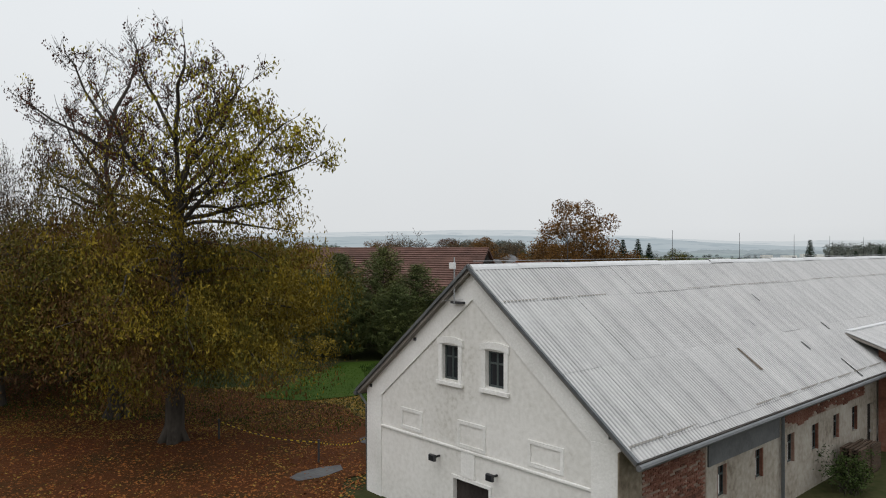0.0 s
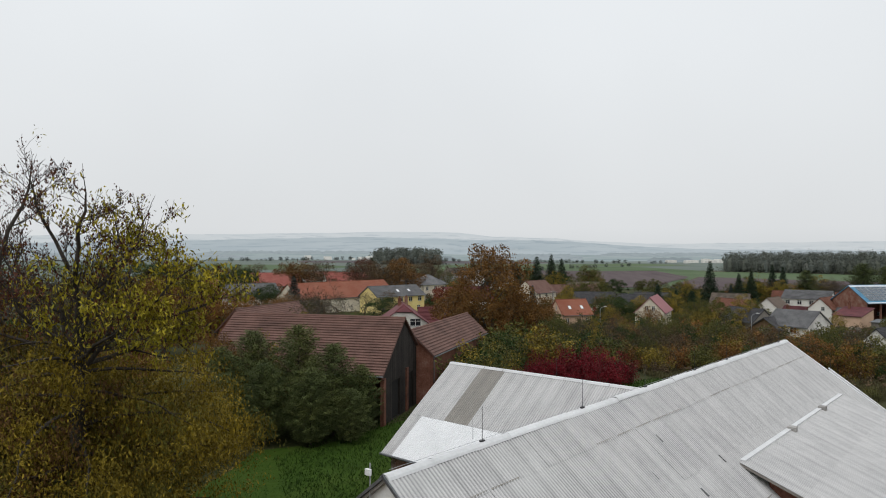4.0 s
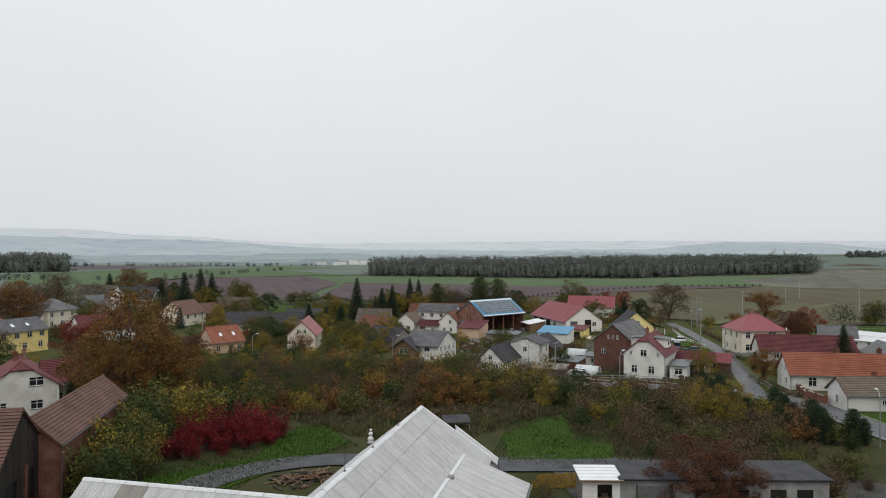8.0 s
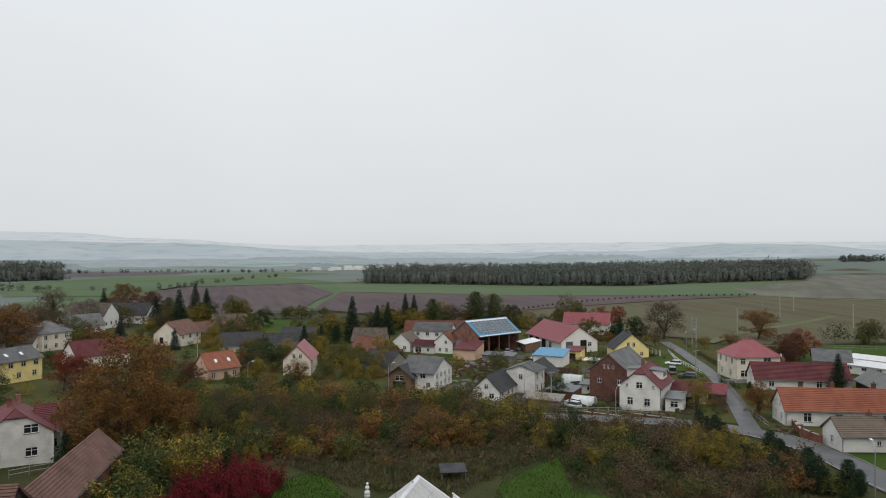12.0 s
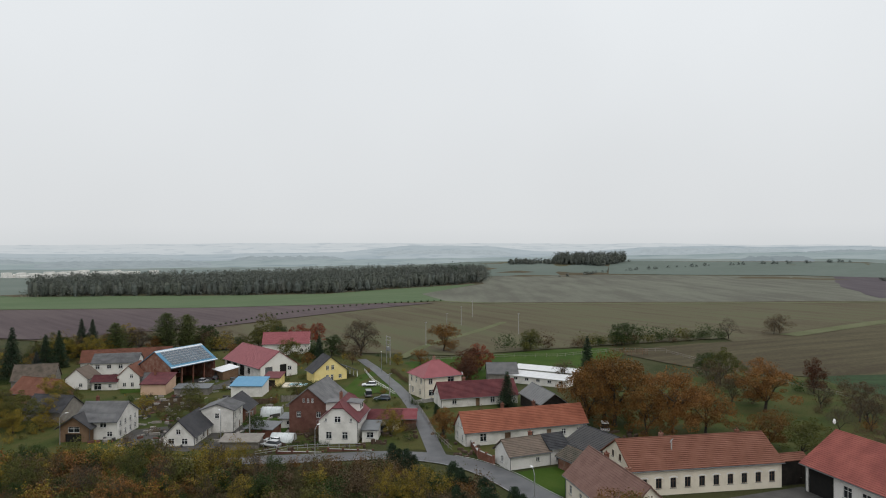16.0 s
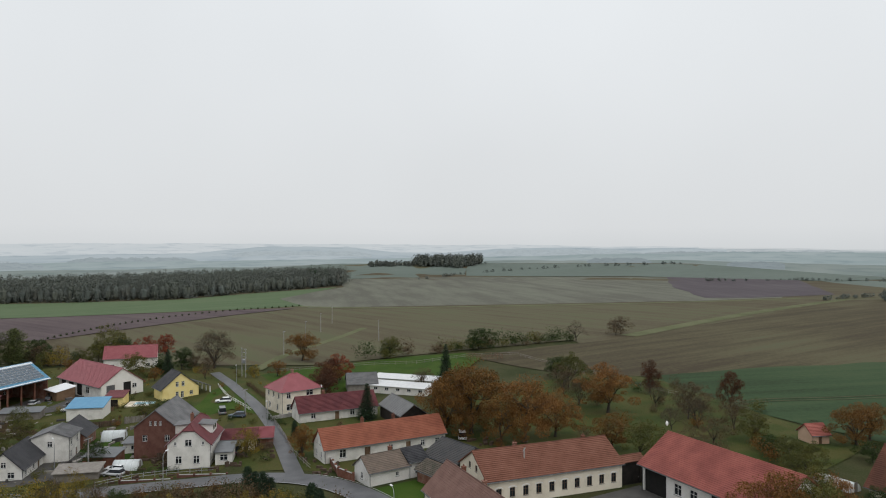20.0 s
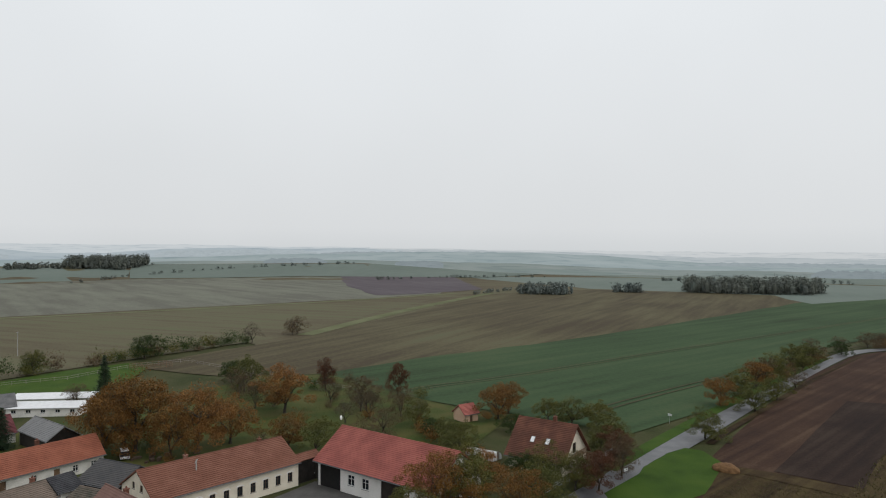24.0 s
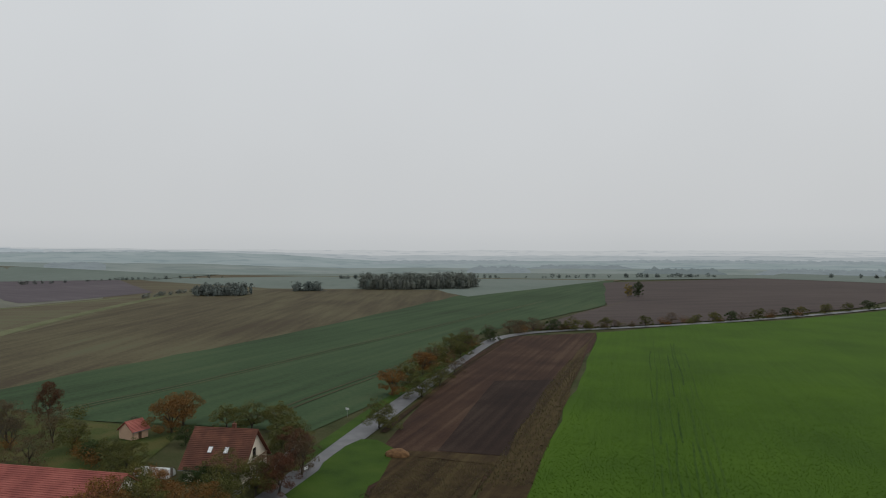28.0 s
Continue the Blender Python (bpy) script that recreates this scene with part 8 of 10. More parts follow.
# trees and shrubs between the barn and the village
plant("oak", 23.5, 114, 18.5, 1.0, 0, "great russet oak in the overgrown gardens")
plant("oak", 18.5, 111, 12, 1.0, 1)
plant("oak", 28.5, 111, 12.5, 1.0, 2)
for x, y, h in ((22, 84, 3.0), (24, 86, 3.5), (26.5, 85.5, 3.9), (29, 86, 4.3), (31.5, 87, 4.4), (34, 87, 4.0), (36.2, 87, 3.2), (21, 85.5, 2.6), (28, 89, 4.4), (32, 90, 4.4), (25, 90, 3.6), (35, 90, 3.6), (23.5, 82.5, 2.4), (27, 82.5, 2.8), (30.5, 83.5, 3.2), (33.5, 84, 2.8)):
    plant("s_red", x, y, h, 1.0, label="vivid crimson sumac shrub on the grass")
for x, y, h, k in ((17.5, 81, 4.5, "s_gold"), (18, 90, 6, "s_olive"), (22, 96, 7, "s_olive"), (26, 99, 6, "s_gold"), (30, 98, 5.5, "s_olive"), (16, 78, 4, "s_olive"), (20.5, 91, 6, "s_green"), (27, 95, 6.5, "s_gold"), (13.4, 74.2, 4.5, "s_green"), (14.8, 78.5, 4.8, "s_olive"), (16.5, 82, 5.2, "s_green"), (18.2, 86, 5, "s_olive"), (12.2, 77.0, 5.2, "s_olive"), (13.6, 80.2, 5.4, "s_gold"), (14.9, 83.2, 5.2, "s_green"), (16.2, 86.4, 5.4, "s_olive"), (17.6, 89.4, 5.2, "s_gold"), (19.4, 93.4, 5.5, "s_olive"), (13.2, 71.5, 2.4, "s_green"), (24, 103, 6.5, "s_olive"), (15.5, 84, 4.2, "s_olive")):
    plant(k, x, y, h)
spots = 0
LAWN = [(52, 63), (63, 53), (74, 59), (90, 58), (90, 67), (79, 77), (67, 76), (55, 68)]
mix = ["s_olive"] * 6 + ["s_brown"] * 7 + ["s_gold"] * 2 + ["s_rust"] * 2 + ["s_oak"] * 3 + ["s_green"] * 3
while spots < 230:
    azd, d = rt.uniform(13, 68), rt.uniform(70, 168)
    x, y = d * math.sin(radians(azd)), d * math.cos(radians(azd))
    far = np.interp(azd, (13, 24, 34, 44, 52, 60, 68), (165, 168, 150, 133, 122, 113, 99))
    near = np.interp(azd, (13, 20, 26, 34, 40, 44, 50, 56, 62, 68), (108, 104, 104, 110, 112, 104, 88, 82, 76, 70))
    if not near < d < far or not clear(x, y, 1.0) or in_poly(x, y, LAWN):
        continue
    k = rt.choice(mix)
    edge = (far - d) < 14
    low = azd > 43 and not edge
    if edge and rt.random() < 0.6:
        k = rt.choice(["s_gold", "s_gold", "s_gold", "s_olive", "s_brown", "s_rust"] if azd < 44 else ["s_olive", "s_brown", "s_brown", "s_brown", "s_gold"])
    if low:
        k = rt.choice(["s_brown", "s_brown", "s_brown", "s_brown", "s_olive"])
    if low and rt.random() < 0.25:
        continue
    plant(k, x, y, rt.uniform(1.4, 3.0) if low else ((rt.uniform(3.5, 6.0) if azd < 44 else rt.uniform(2.0, 3.8)) if edge else rt.uniform(2.2, 5.0)), rt.uniform(0.9, 1.3))
    spots += 1
for i in range(100):
    azd, d = rt.uniform(14, 47), rt.uniform(112, 160)
    x, y = d * math.sin(radians(azd)), d * math.cos(radians(azd))
    far = np.interp(azd, (13, 24, 34, 44, 52), (162, 162, 147, 131, 116))
    if d < far and clear(x, y, 1.5):
        plant(rt.choice(["rust", "olive", "gold", "olive", "brown", "brown", "bare", "olive", "green"]), x, y, rt.uniform(4.5, 8.4), rt.uniform(0.75, 1.05), strewn=True)
for i in range(70):
    az, d = radians(rt.uniform(30, 66)), rt.uniform(66, 112)
    x, y = d * math.sin(az), d * math.cos(az)
    if x > 92 or (48 < x < 82 and 54 < y < 84) or not clear(x, y, 1.0):
        continue
    plant(rt.choice(["s_brown", "s_brown", "s_olive", "s_oak"]), x, y, rt.uniform(0.9, 2.0), rt.uniform(1.1, 1.7), strewn=True)
plant("redtree", 57.5, 39.2, 6.8, 1.35, label="russet red tree before the concrete garages")
plant("redtree", 59.5, 37.0, 5.5, 1.3)
plant("s_olive", 74, 50, 3.2, 1.3)
for x, y, h in ((95, 47, 7), (97, 52, 6.5), (100, 55, 7), (92, 50, 5.5), (98, 60, 5), (103, 66, 7), (106, 71, 6.5), (90, 44, 7.5), (93, 41, 7), (94, 56, 5.5)):
    plant("thuja", x, y, h * 0.66, 1.7)
    plant("thuja", x + 1.2, y - 0.8, h * 0.48, 1.8)
plant("oak", 83, 22, 10.0, 1.2, label="broad brown-leaved tree beside the farmyard")
plant("olive", 83.6, 21.4, 9.8, 1.15, label="olive brown tree beside the farmyard")
plant("oak", 81.5, 19.5, 9.0, 1.2, label="brown-leaved tree beside the farmyard")
plant("gold", 88, 60, 6.5, 0.8)
plant("gold", 125, 84, 6.5, 1.0, label="yellow-green tree beside the lane")
plant("oak", 127, 72, 6.5, 1.1)
# gardens round the houses at the village edge
for k, x, y, h, w in (("redtree", 95.8, 402, 11.5, 1.4), ("pine", 91, 350, 11.8, 1.0), ("gold", 104.5, 335, 7.5, 1.2), ("olive", 119, 341, 9.5, 1.2), ("green", 121, 335, 8, 1.4), ("olive", 109, 290, 8.5, 1.2), ("gold", 74, 231, 8, 1.5), ("bluespruce", 66, 246, 7.9, 1.0), ("gold", 52, 241, 6.5, 1.3), ("green", 80, 200, 7.5, 1.5), ("gold", 69, 179, 6.8, 1.2), ("olive", 86, 172, 5.5, 1.3), ("gold", 98, 186, 5, 1.3), ("crimson", 77, 210, 3.6, 1.4), ("redtree", 52, 180, 6.3, 1.4), ("redtree", 47, 198, 7.2, 1.4), ("oak", 42, 184, 7, 1.3), ("green", 74, 196, 5, 1.4), ("olive", 88, 206, 6, 1.3), ("olive", 151, 330, 7.5, 1.3), ("olive", 146, 335, 7, 1.3), ("brown", 140, 349, 6.2, 1.3), ("olive", 159, 322, 6.4, 1.3)):
    plant(k, x, y, h, w)
rg = random.Random(131)
for _ in range(26):
    x = rg.uniform(0, 1)
    plant(rg.choice(["gold", "s_gold", "olive"]), 75 + 15 * x + rg.uniform(-4, 4), 132 - 26 * x + rg.uniform(-4, 4), rg.uniform(3.4, 5.0), rg.uniform(1.0, 1.4), strewn=True)
for _ in range(150):
    x, y = rg.uniform(36, 104), rg.uniform(152, 216)
    if clear(x, y, 1.6):
        k = rg.choice(["s_olive", "s_olive", "s_brown", "s_gold", "s_oak", "olive", "brown"])
        plant(k, x, y, rg.uniform(2.6, 4.6) if k in KINDS else rg.uniform(1.4, 3.0), rg.uniform(1.1, 1.6), strewn=True)
# village trees
for k, x, y, h, w in (("spruce", 129, 236, 18, 0.9), ("spruce", 146, 246, 13, 1.0), ("bluespruce", 137, 236, 9, 1.0), ("spruce", 151, 246, 14, 1.0), ("gold", 160, 258, 13, 1.2), ("pine", 178, 252, 14, 0.9), ("spruce", 170, 262, 16, 0.9), ("spruce", 176, 264, 15, 0.9), ("pine", 196, 244, 17, 1.0), ("pine", 203, 240, 16, 0.9), ("gold", 166, 250, 10, 1.2), ("olive", 224, 214, 15, 1.1), ("crimson", 234, 205, 9, 1.2), ("crimson", 240, 200, 9, 1.1), ("bare", 215, 158, 15, 1.2), ("brown", 216, 159, 14, 1.1), ("spruce", 200, 166, 10, 1.0), ("s_green", 204, 172, 6, 1.2), ("oak", 238, 135, 12, 1.2), ("redtree", 190, 100, 9, 1.2), ("redtree", 183, 96, 7, 1.2), ("oak", 196, 102, 7, 1.2), ("spruce", 204, 66, 14, 0.9), ("spruce", 161, 73, 9.5, 1.1), ("brown", 200, 72, 7, 1.2), ("bare", 208, 62, 7, 1.1), ("olive", 150, 125, 4, 1.0), ("thuja", 141, 82, 4, 1.2), ("olive", 196, 178, 9, 1.2), ("spruce", 116, 236, 8, 1.1), ("thuja", 122, 236, 7, 1.4), ("gold", 112, 186, 9, 1.1), ("olive", 95, 172, 9, 1.1), ("olive", 100, 190, 8, 1.1), ("gold", 92, 168, 7, 1.1), ("spruce", 98, 212, 11, 1.1), ("olive", 110, 178, 8, 1.1), ("gold", 104, 172, 7, 1.1)):
    plant(k, x, y, h, w)
for k, x, y, h, w in (("oak", 155, 44, 18, 1.1), ("oak", 161, 48, 15, 1.1), ("oak", 150, 49, 14, 1.0), ("rust", 152, 30.6, 15, 1.1), ("rust", 158, 25, 11, 1.1), ("oak", 147, 35, 11, 1.1), ("rust", 185, 15.6, 13, 1.3), ("olive", 215, 30, 11, 1.1), ("brown", 205, 30, 9, 1.2), ("brown", 192, 24, 8, 1.2), ("green", 230, 36, 8, 1.2), ("redtree", 214, 6, 10, 0.75), ("bare", 196, 4, 7, 1.2), ("brown", 184, -4, 10, 1.0), ("bare", 176, -6, 8, 1.1), ("brown", 176, -14, 8, 1.1), ("bare", 172, 0, 6, 1.1), ("redtree", 201, -15, 10, 0.75), ("olive", 168, -17, 7, 1.1), ("oak", 171, -38, 9.5, 1.2), ("oak", 177, -42, 8.5, 1.2), ("olive", 162, -54, 7.5, 1.3), ("olive", 156, -58, 7.5, 1.2), ("olive", 168, -50, 6, 1.4), ("redtree", 130, -52, 8, 1.0), ("brown", 124, -51, 8.5, 1.0), ("olive", 122, -36, 8, 1.1), ("olive", 118, -40, 7, 1.1), ("oak", 103.5, -13.5, 11.5, 1.1), ("olive", 99, -10, 8.5, 1.2), ("olive", 106, -19, 10, 1.1), ("oak", 103, -26, 9, 1.2), ("olive", 108, -31, 8.5, 1.2), ("olive", 146, 6, 8, 1.4), ("oak", 151, 12, 7.5, 1.4), ("brown", 153, -4, 6, 1.3), ("olive", 140, -22, 6, 1.2), ("olive", 149, -22, 6.5, 1.2), ("green", 158, -38, 5, 1.3)):
    plant(k, x, y, h, w)
grove([(136, 48), (160, 56), (200, 54), (238, 32), (238, 6), (194, -24), (172, -40), (150, -26), (140, -6), (136, 18)], 46, ["s_brown", "s_olive", "s_green", "s_oak", "bare", "brown"], 1.2, 4.5, 1.0, 1.4)
# left part of the village
for k, x, y, h, w in (("crimson", 24, 182, 9, 1.2), ("crimson", 28, 186, 8, 1.2), ("crimson", 206, 103, 9, 1.1), ("redtree", 202, 104, 8, 1.1), ("brown", 10, 248, 15, 1.3), ("oak", 18, 252, 15, 1.3), ("brown", 24, 276, 14, 1.3), ("spruce", 60, 336, 16, 1.0), ("spruce", 84, 306, 18, 1.1), ("spruce", 99, 334, 19, 1.0), ("spruce", 105, 336, 17, 1.0), ("oak", 74, 362, 17, 1.2), ("brown", 42, 356, 17, 1.2), ("olive", 88, 264, 11, 1.2), ("gold", 98, 322, 11, 1.1), ("olive", 112, 314, 15, 1.1), ("gold", 90, 207, 9, 1.0), ("gold", 99, 202, 8, 1.0), ("olive", 104, 214, 8, 1.1), ("green", 120, 304, 9, 1.2), ("spruce", 15, 112, 6.5, 1.3), ("spruce", 18, 112.5, 5.0, 1.3), ("oak", 21, 121, 6, 1.2), ("rust", -22, 118, 11, 1.3), ("oak", -28, 112, 11, 1.3), ("rust", -16, 124, 9, 1.3), ("bare", -8, 130, 10, 1.2), ("bluespruce", -14, 182, 11, 1.2), ("oak", -18, 252, 15, 1.3), ("brown", -10, 248, 15, 1.3), ("bare", 4, 180, 8, 1.1), ("spruce", 10, 304, 15, 1.1), ("gold", 14, 312, 10, 1.1), ("green", 8, 170, 7, 1.3), ("bare", -4, 107, 11, 1.0), ("olive", -34, 100, 10, 1.3), ("brown", -40, 120, 12, 1.3), ("spruce", -46, 212, 13, 1.1), ("oak", 40, 240, 9, 1.2), ("brown", 32, 306, 13, 1.3), ("oak", -34, 128, 12, 1.3), ("rust", -12, 140, 9, 1.2), ("spruce", 76, 312, 15, 1.1), ("bluespruce", 52, 262, 10, 1.2), ("olive", 80, 212, 8, 1.2), ("brown", 8, 255, 15, 1.3), ("redtree", 6, 262, 15, 1.2)):
    plant(k, x, y, h, w)
for k, x, y, h in (("brown", 21, 272, 16), ("brown", 30, 269, 15), ("bare", 50, 317, 13), ("brown", 83, 352, 13), ("olive", 99, 273, 10), ("gold", 82, 256, 7.7), ("green", 88, 222, 6.5), ("olive", 128, 265, 7), ("brown", 146, 338, 6), ("brown", 155, 328, 6), ("brown", 150, 333, 5), ("gold", 177, 254, 8), ("olive", 173, 261, 9), ("gold", 195, 268, 11), ("green", 211, 169, 8.5), ("brown", 212, 164, 6)):
    plant(k, x, y, h, 1.15)
dull = ["olive", "brown", "oak", "green", "brown", "olive", "gold"]
bush = ["s_olive", "s_brown", "s_green", "s_oak", "s_brown", "s_olive", "s_gold"]
left_plot = [(-40, 130), (0, 122), (26, 122), (48, 140), (92, 180), (110, 250), (122, 300), (90, 350), (0, 330), (-60, 300)]
grove(left_plot, 46, dull, 5, 9, 0.95, 1.3)
grove(left_plot, 150, bush, 1.4, 3.8, 1.0, 1.6)
grove([(20, 225), (60, 300), (125, 300), (125, 340), (60, 372), (0, 345)], 30, dull + ["spruce"], 6, 12, 1.0, 1.3)
grove([(-70, 150), (-20, 140), (-20, 330), (-90, 330)], 34, dull, 7, 13, 1.0, 1.3)
# gardens between the houses of the middle
mid_plot = [(92, 178), (96, 122), (108, 104), (122, 76), (126, 66), (150, 62), (200, 110), (214, 140), (214, 214), (160, 250), (116, 250)]
grove(mid_plot, 22, ["olive", "brown", "gold", "oak", "green"], 4, 7, 0.95, 1.25)
grove(mid_plot, 230, bush + ["s_brown", "s_olive"], 0.7, 2.6, 1.0, 1.6, 0.0)
grove([(108, 232), (150, 250), (175, 262), (222, 214), (232, 226), (180, 280), (120, 266)], 26, ["olive", "gold", "brown", "green", "oak"], 5, 9, 1.0, 1.3)
grove([(118, 236), (150, 248), (182, 262), (205, 232), (222, 205), (232, 212), (214, 246), (180, 280), (120, 262)], 34, ["olive", "brown", "bare", "gold", "brown", "green", "oak"], 6, 11, 0.9, 1.2)
hedge((111, 100), (113, 92), "s_green", 1.4)
hedge((154, 97), (150, 90), "s_green", 1.5)
hedge((120, 106), (128, 99), "s_olive", 1.6)
hedge((176, 112), (190, 127), "s_brown", 1.5)
hedge((104, 238), (128, 228), "s_green", 2.0)
# garden edge along the main road
for i in range(26):
    f = i / 25
    x, y = 104 + 8 * f + rt.uniform(-1.5, 1.5) - (3 if f < 0.2 else 0), 100 - 34 * f + rt.uniform(-1.5, 1.5)
    x -= 9.5
    plant(rt.choice(["s_brown", "s_olive", "s_oak", "s_brown"]), x, y, rt.uniform(1.6, 3.2), 1.2, strewn=True)
# hedge between pasture and fields, roadside trees
for i in range(34):
    f = i / 33
    x, y = 250 + 78 * f, 112 - 68 * f
    if 0.15 < f < 0.25:
        continue
    plant(rt.choice(["s_green", "s_olive", "s_brown"]), x + rt.uniform(-3, 3), y + rt.uniform(-3, 3), rt.uniform(3.5, 7), 1.4, strewn=True)
plant("olive", 256, 106, 9, 1.2)
plant("green", 287, 78, 10, 1.3)
plant("bare", 326, 42, 10, 1.0)
plant("brown", 352, 26, 9, 1.1)
plant("brown", 358, 24, 10, 1.2)
for x, y, h in ((232, -160, 10), (240, -172, 9), (246, -178, 10), (256, -198, 7), (270, -208, 7), (277, -232, 8), (274, -240, 9), (272, -252, 7), (268, -262, 8), (262, -282, 7), (258, -308, 7), (255, -326, 8), (252, -345, 6), (247, -370, 7), (243, -392, 8), (245, -410, 6), (241, -436, 7), (239, -462, 8), (238, -490, 7), (237, -515, 8), (276, -226, 8), (279, -236, 7), (266, -270, 6), (264, -290, 5), (249, -356, 7), (246, -380, 6), (243, -424, 7)):
    plant(rt.choice(["olive", "green", "olive", "brown", "brown"]), x, y, h * 0.9, 1.4, label="small roadside fruit tree in autumn leaf")
for x, y in ((206, -131), (212, -140), (228, -152), (236, -168), (244, -182), (273, -230), (276, -238), (275, -246), (271, -256), (269, -262), (265, -276), (260, -296), (256, -320), (253, -338), (248, -364), (244, -400), (242, -430)):
    for _ in range(3):
        plant(rt.choice(["s_olive", "s_brown", "s_oak"]), x + rt.uniform(-4, 4), y + rt.uniform(-5, 5), rt.uniform(2.5, 5), 1.4, strewn=True)
for i in range(40):
    f = i / 39
    x, y = 271 + 188 * f, 298 - 35 * f + 24 * math.sin(math.pi * f)
    plant("s_green", x, y, 1.7, 0.8, 0, "young tree in a row along the field")
# brown scrub round the grass clearing
scrub_plot = [(70, 65), (71.5, 61), (64.5, 53.6), (68, 50), (73, 44.5), (82, 40), (101, 48), (104, 62), (100, 78), (85, 88), (72, 78), (79, 77)]
grove(scrub_plot, 120, ["s_brown", "s_brown", "s_brown", "s_olive", "s_brown", "s_green"], 1.4, 4.2, 1.0, 1.5, 0.0)
grove([(48, 96), (60, 113), (78, 108), (86, 95), (74, 80), (62, 74), (51, 78)], 60, ["s_brown", "s_olive", "s_green", "s_brown"], 0.8, 2.0, 1.1, 1.8, 0.0)
for x, y, h in ((89.5, 55.4, 6.5), (81, 66, 3.6), (78, 70, 3.0)):
    plant("gold", x, y, h, 1.1, label="yellow autumn tree in the brown scrub")
for x, y, h, k in ((147.2, -80.2, 7.5, "olive"), (171.5, -107.6, 8, "olive"), (178.7, -101.6, 8.5, "oak"), (181.8, -120.7, 8, "olive"), (201.6, -126.8, 9, "oak"), (197.6, -137.4, 7, "brown"), (214, -140.5, 9, "olive"), (207, -133, 8.5, "brown"), (224.6, -158.8, 7, "olive"), (192, -116, 8, "olive")):
    plant(k, x, y, h, 1.25, label="roadside fruit tree in dull autumn leaf")
plant("olive", 113, -18, 10.5, 1.2)
plant("rust", 118, -23, 8.5, 1.1)
# dark garden and roadside trees round the house by the road
for kind, x, y, h in (("olive", 141, -55.8, 7.8), ("olive", 139, -52.5, 6.6), ("redtree", 116.6, -43.8, 7.2), ("brown", 121.5, -42, 6), ("green", 123.3, -31.7, 5.6), ("green", 121.4, -34.6, 5), ("olive", 146.6, -24.2, 6.3), ("brown", 162.4, -8.7, 6.5), ("bare", 174.8, -18.8, 5.3), ("oak", 135, -15, 4.6), ("olive", 132.4, -18.7, 4.8), ("brown", 187.9, -5.6, 9), ("green", 156.5, -19.2, 4.6), ("green", 129.3, -40.4, 3.8)):
    plant(kind, x, y, h, 1.3)
plant("gold", 420, -478, 12, 0.8)
plant("green", 412, -482, 14, 0.9)


def join_bushes():
    """The countless small bushes of gardens and hedges, one mass a kind."""
    nrng = np.random.default_rng(55)
    for kind, items in BUSHES.items():
        if not items:
            continue
        me = plant_meshes(kind, 0)[1]
        co = np.empty(len(me.vertices) * 3)
        me.vertices.foreach_get("co", co)
        c = co.reshape(-1, 4, 3).mean(1)
        cs, sz = [], []
        for x, y, z, s, w, a in items:
            p = c[nrng.integers(0, len(c), 800)] + nrng.normal(0, 0.08, (800, 3))
            q = np.stack([(p[:, 0] * math.cos(a) - p[:, 1] * math.sin(a)) * s * w + x, (p[:, 0] * math.sin(a) + p[:, 1] * math.cos(a)) * s * w + y, p[:, 2] * s + z], 1)
            cs.append(q)
            sz.append(s * nrng.uniform(0.12, 0.30, 800))
        c2 = np.concatenate(cs)
        n = len(c2)
        ob = new("bushes", quads_mesh("bushes", c2, nrng.normal(0, 1, (n, 3)) + (0, 0, 0.5), nrng.normal(0, 1, (n, 3)), np.concatenate(sz), L[SHRUBS[kind][0]]))
        tagged(ob, SHRUB_WORDS[kind].replace(" shrub", " bushes").replace("overgrown bushes", "overgrown bushes in the gardens"), "bushes", kind="stuff")


join_bushes()


def join_saplings():
    """The many small trees of thickets and gardens, one mass a kind."""
    def read(me):
        co = np.empty(len(me.vertices) * 3)
        me.vertices.foreach_get("co", co)
        vi = np.empty(len(me.loops), dtype=np.int32)
        me.loops.foreach_get("vertex_index", vi)
        return co.reshape(-1, 3), vi.reshape(-1, 4)

    nrng = np.random.default_rng(91)
    for kind, items in SAPLINGS.items():
        for which, name in ((0, "thicket_stems"), (1, "thicket_crowns")):
            cos, fcs, base = [], [], 0
            for x, y, z, s, w, a, var in items:
                src = plant_meshes(kind, var)[which]
                co, fa = read(src)
                if which:
                    fa = fa[nrng.uniform(0, 1, len(fa)) < 0.4]
                    co, fa = co[fa].reshape(-1, 3), np.arange(len(fa) * 4).reshape(-1, 4)
                    mid = np.repeat(co.reshape(-1, 4, 3).mean(1), 4, 0)
                    co = mid + (co - mid) * 1.35
                cs, sn = math.cos(a), math.sin(a)
                cos.append(np.stack([(co[:, 0] * cs - co[:, 1] * sn) * s * w + x, (co[:, 0] * sn + co[:, 1] * cs) * s * w + y, co[:, 2] * s + z], 1))
                fcs.append(fa + base)
                base += len(co)
            co, fa = np.concatenate(cos), np.concatenate(fcs)
            me = bpy.data.meshes.new(name)
            me.vertices.add(len(co))
            me.vertices.foreach_set("co", co.reshape(-1))
            me.loops.add(fa.size)
            me.loops.foreach_set("vertex_index", fa.reshape(-1).astype(np.int32))
            me.polygons.add(len(fa))
            me.polygons.foreach_set("loop_start", np.arange(0, fa.size, 4, dtype=np.int32))
            me.update(calc_edges=True)
            me.materials.append(plant_meshes(kind, items[0][6])[which].materials[0])
            tagged(new(name, me), ("fine stems of small trees in the thickets", "mass of small trees: " + TREE_WORDS[kind])[which], "trees", kind="stuff")


join_saplings()


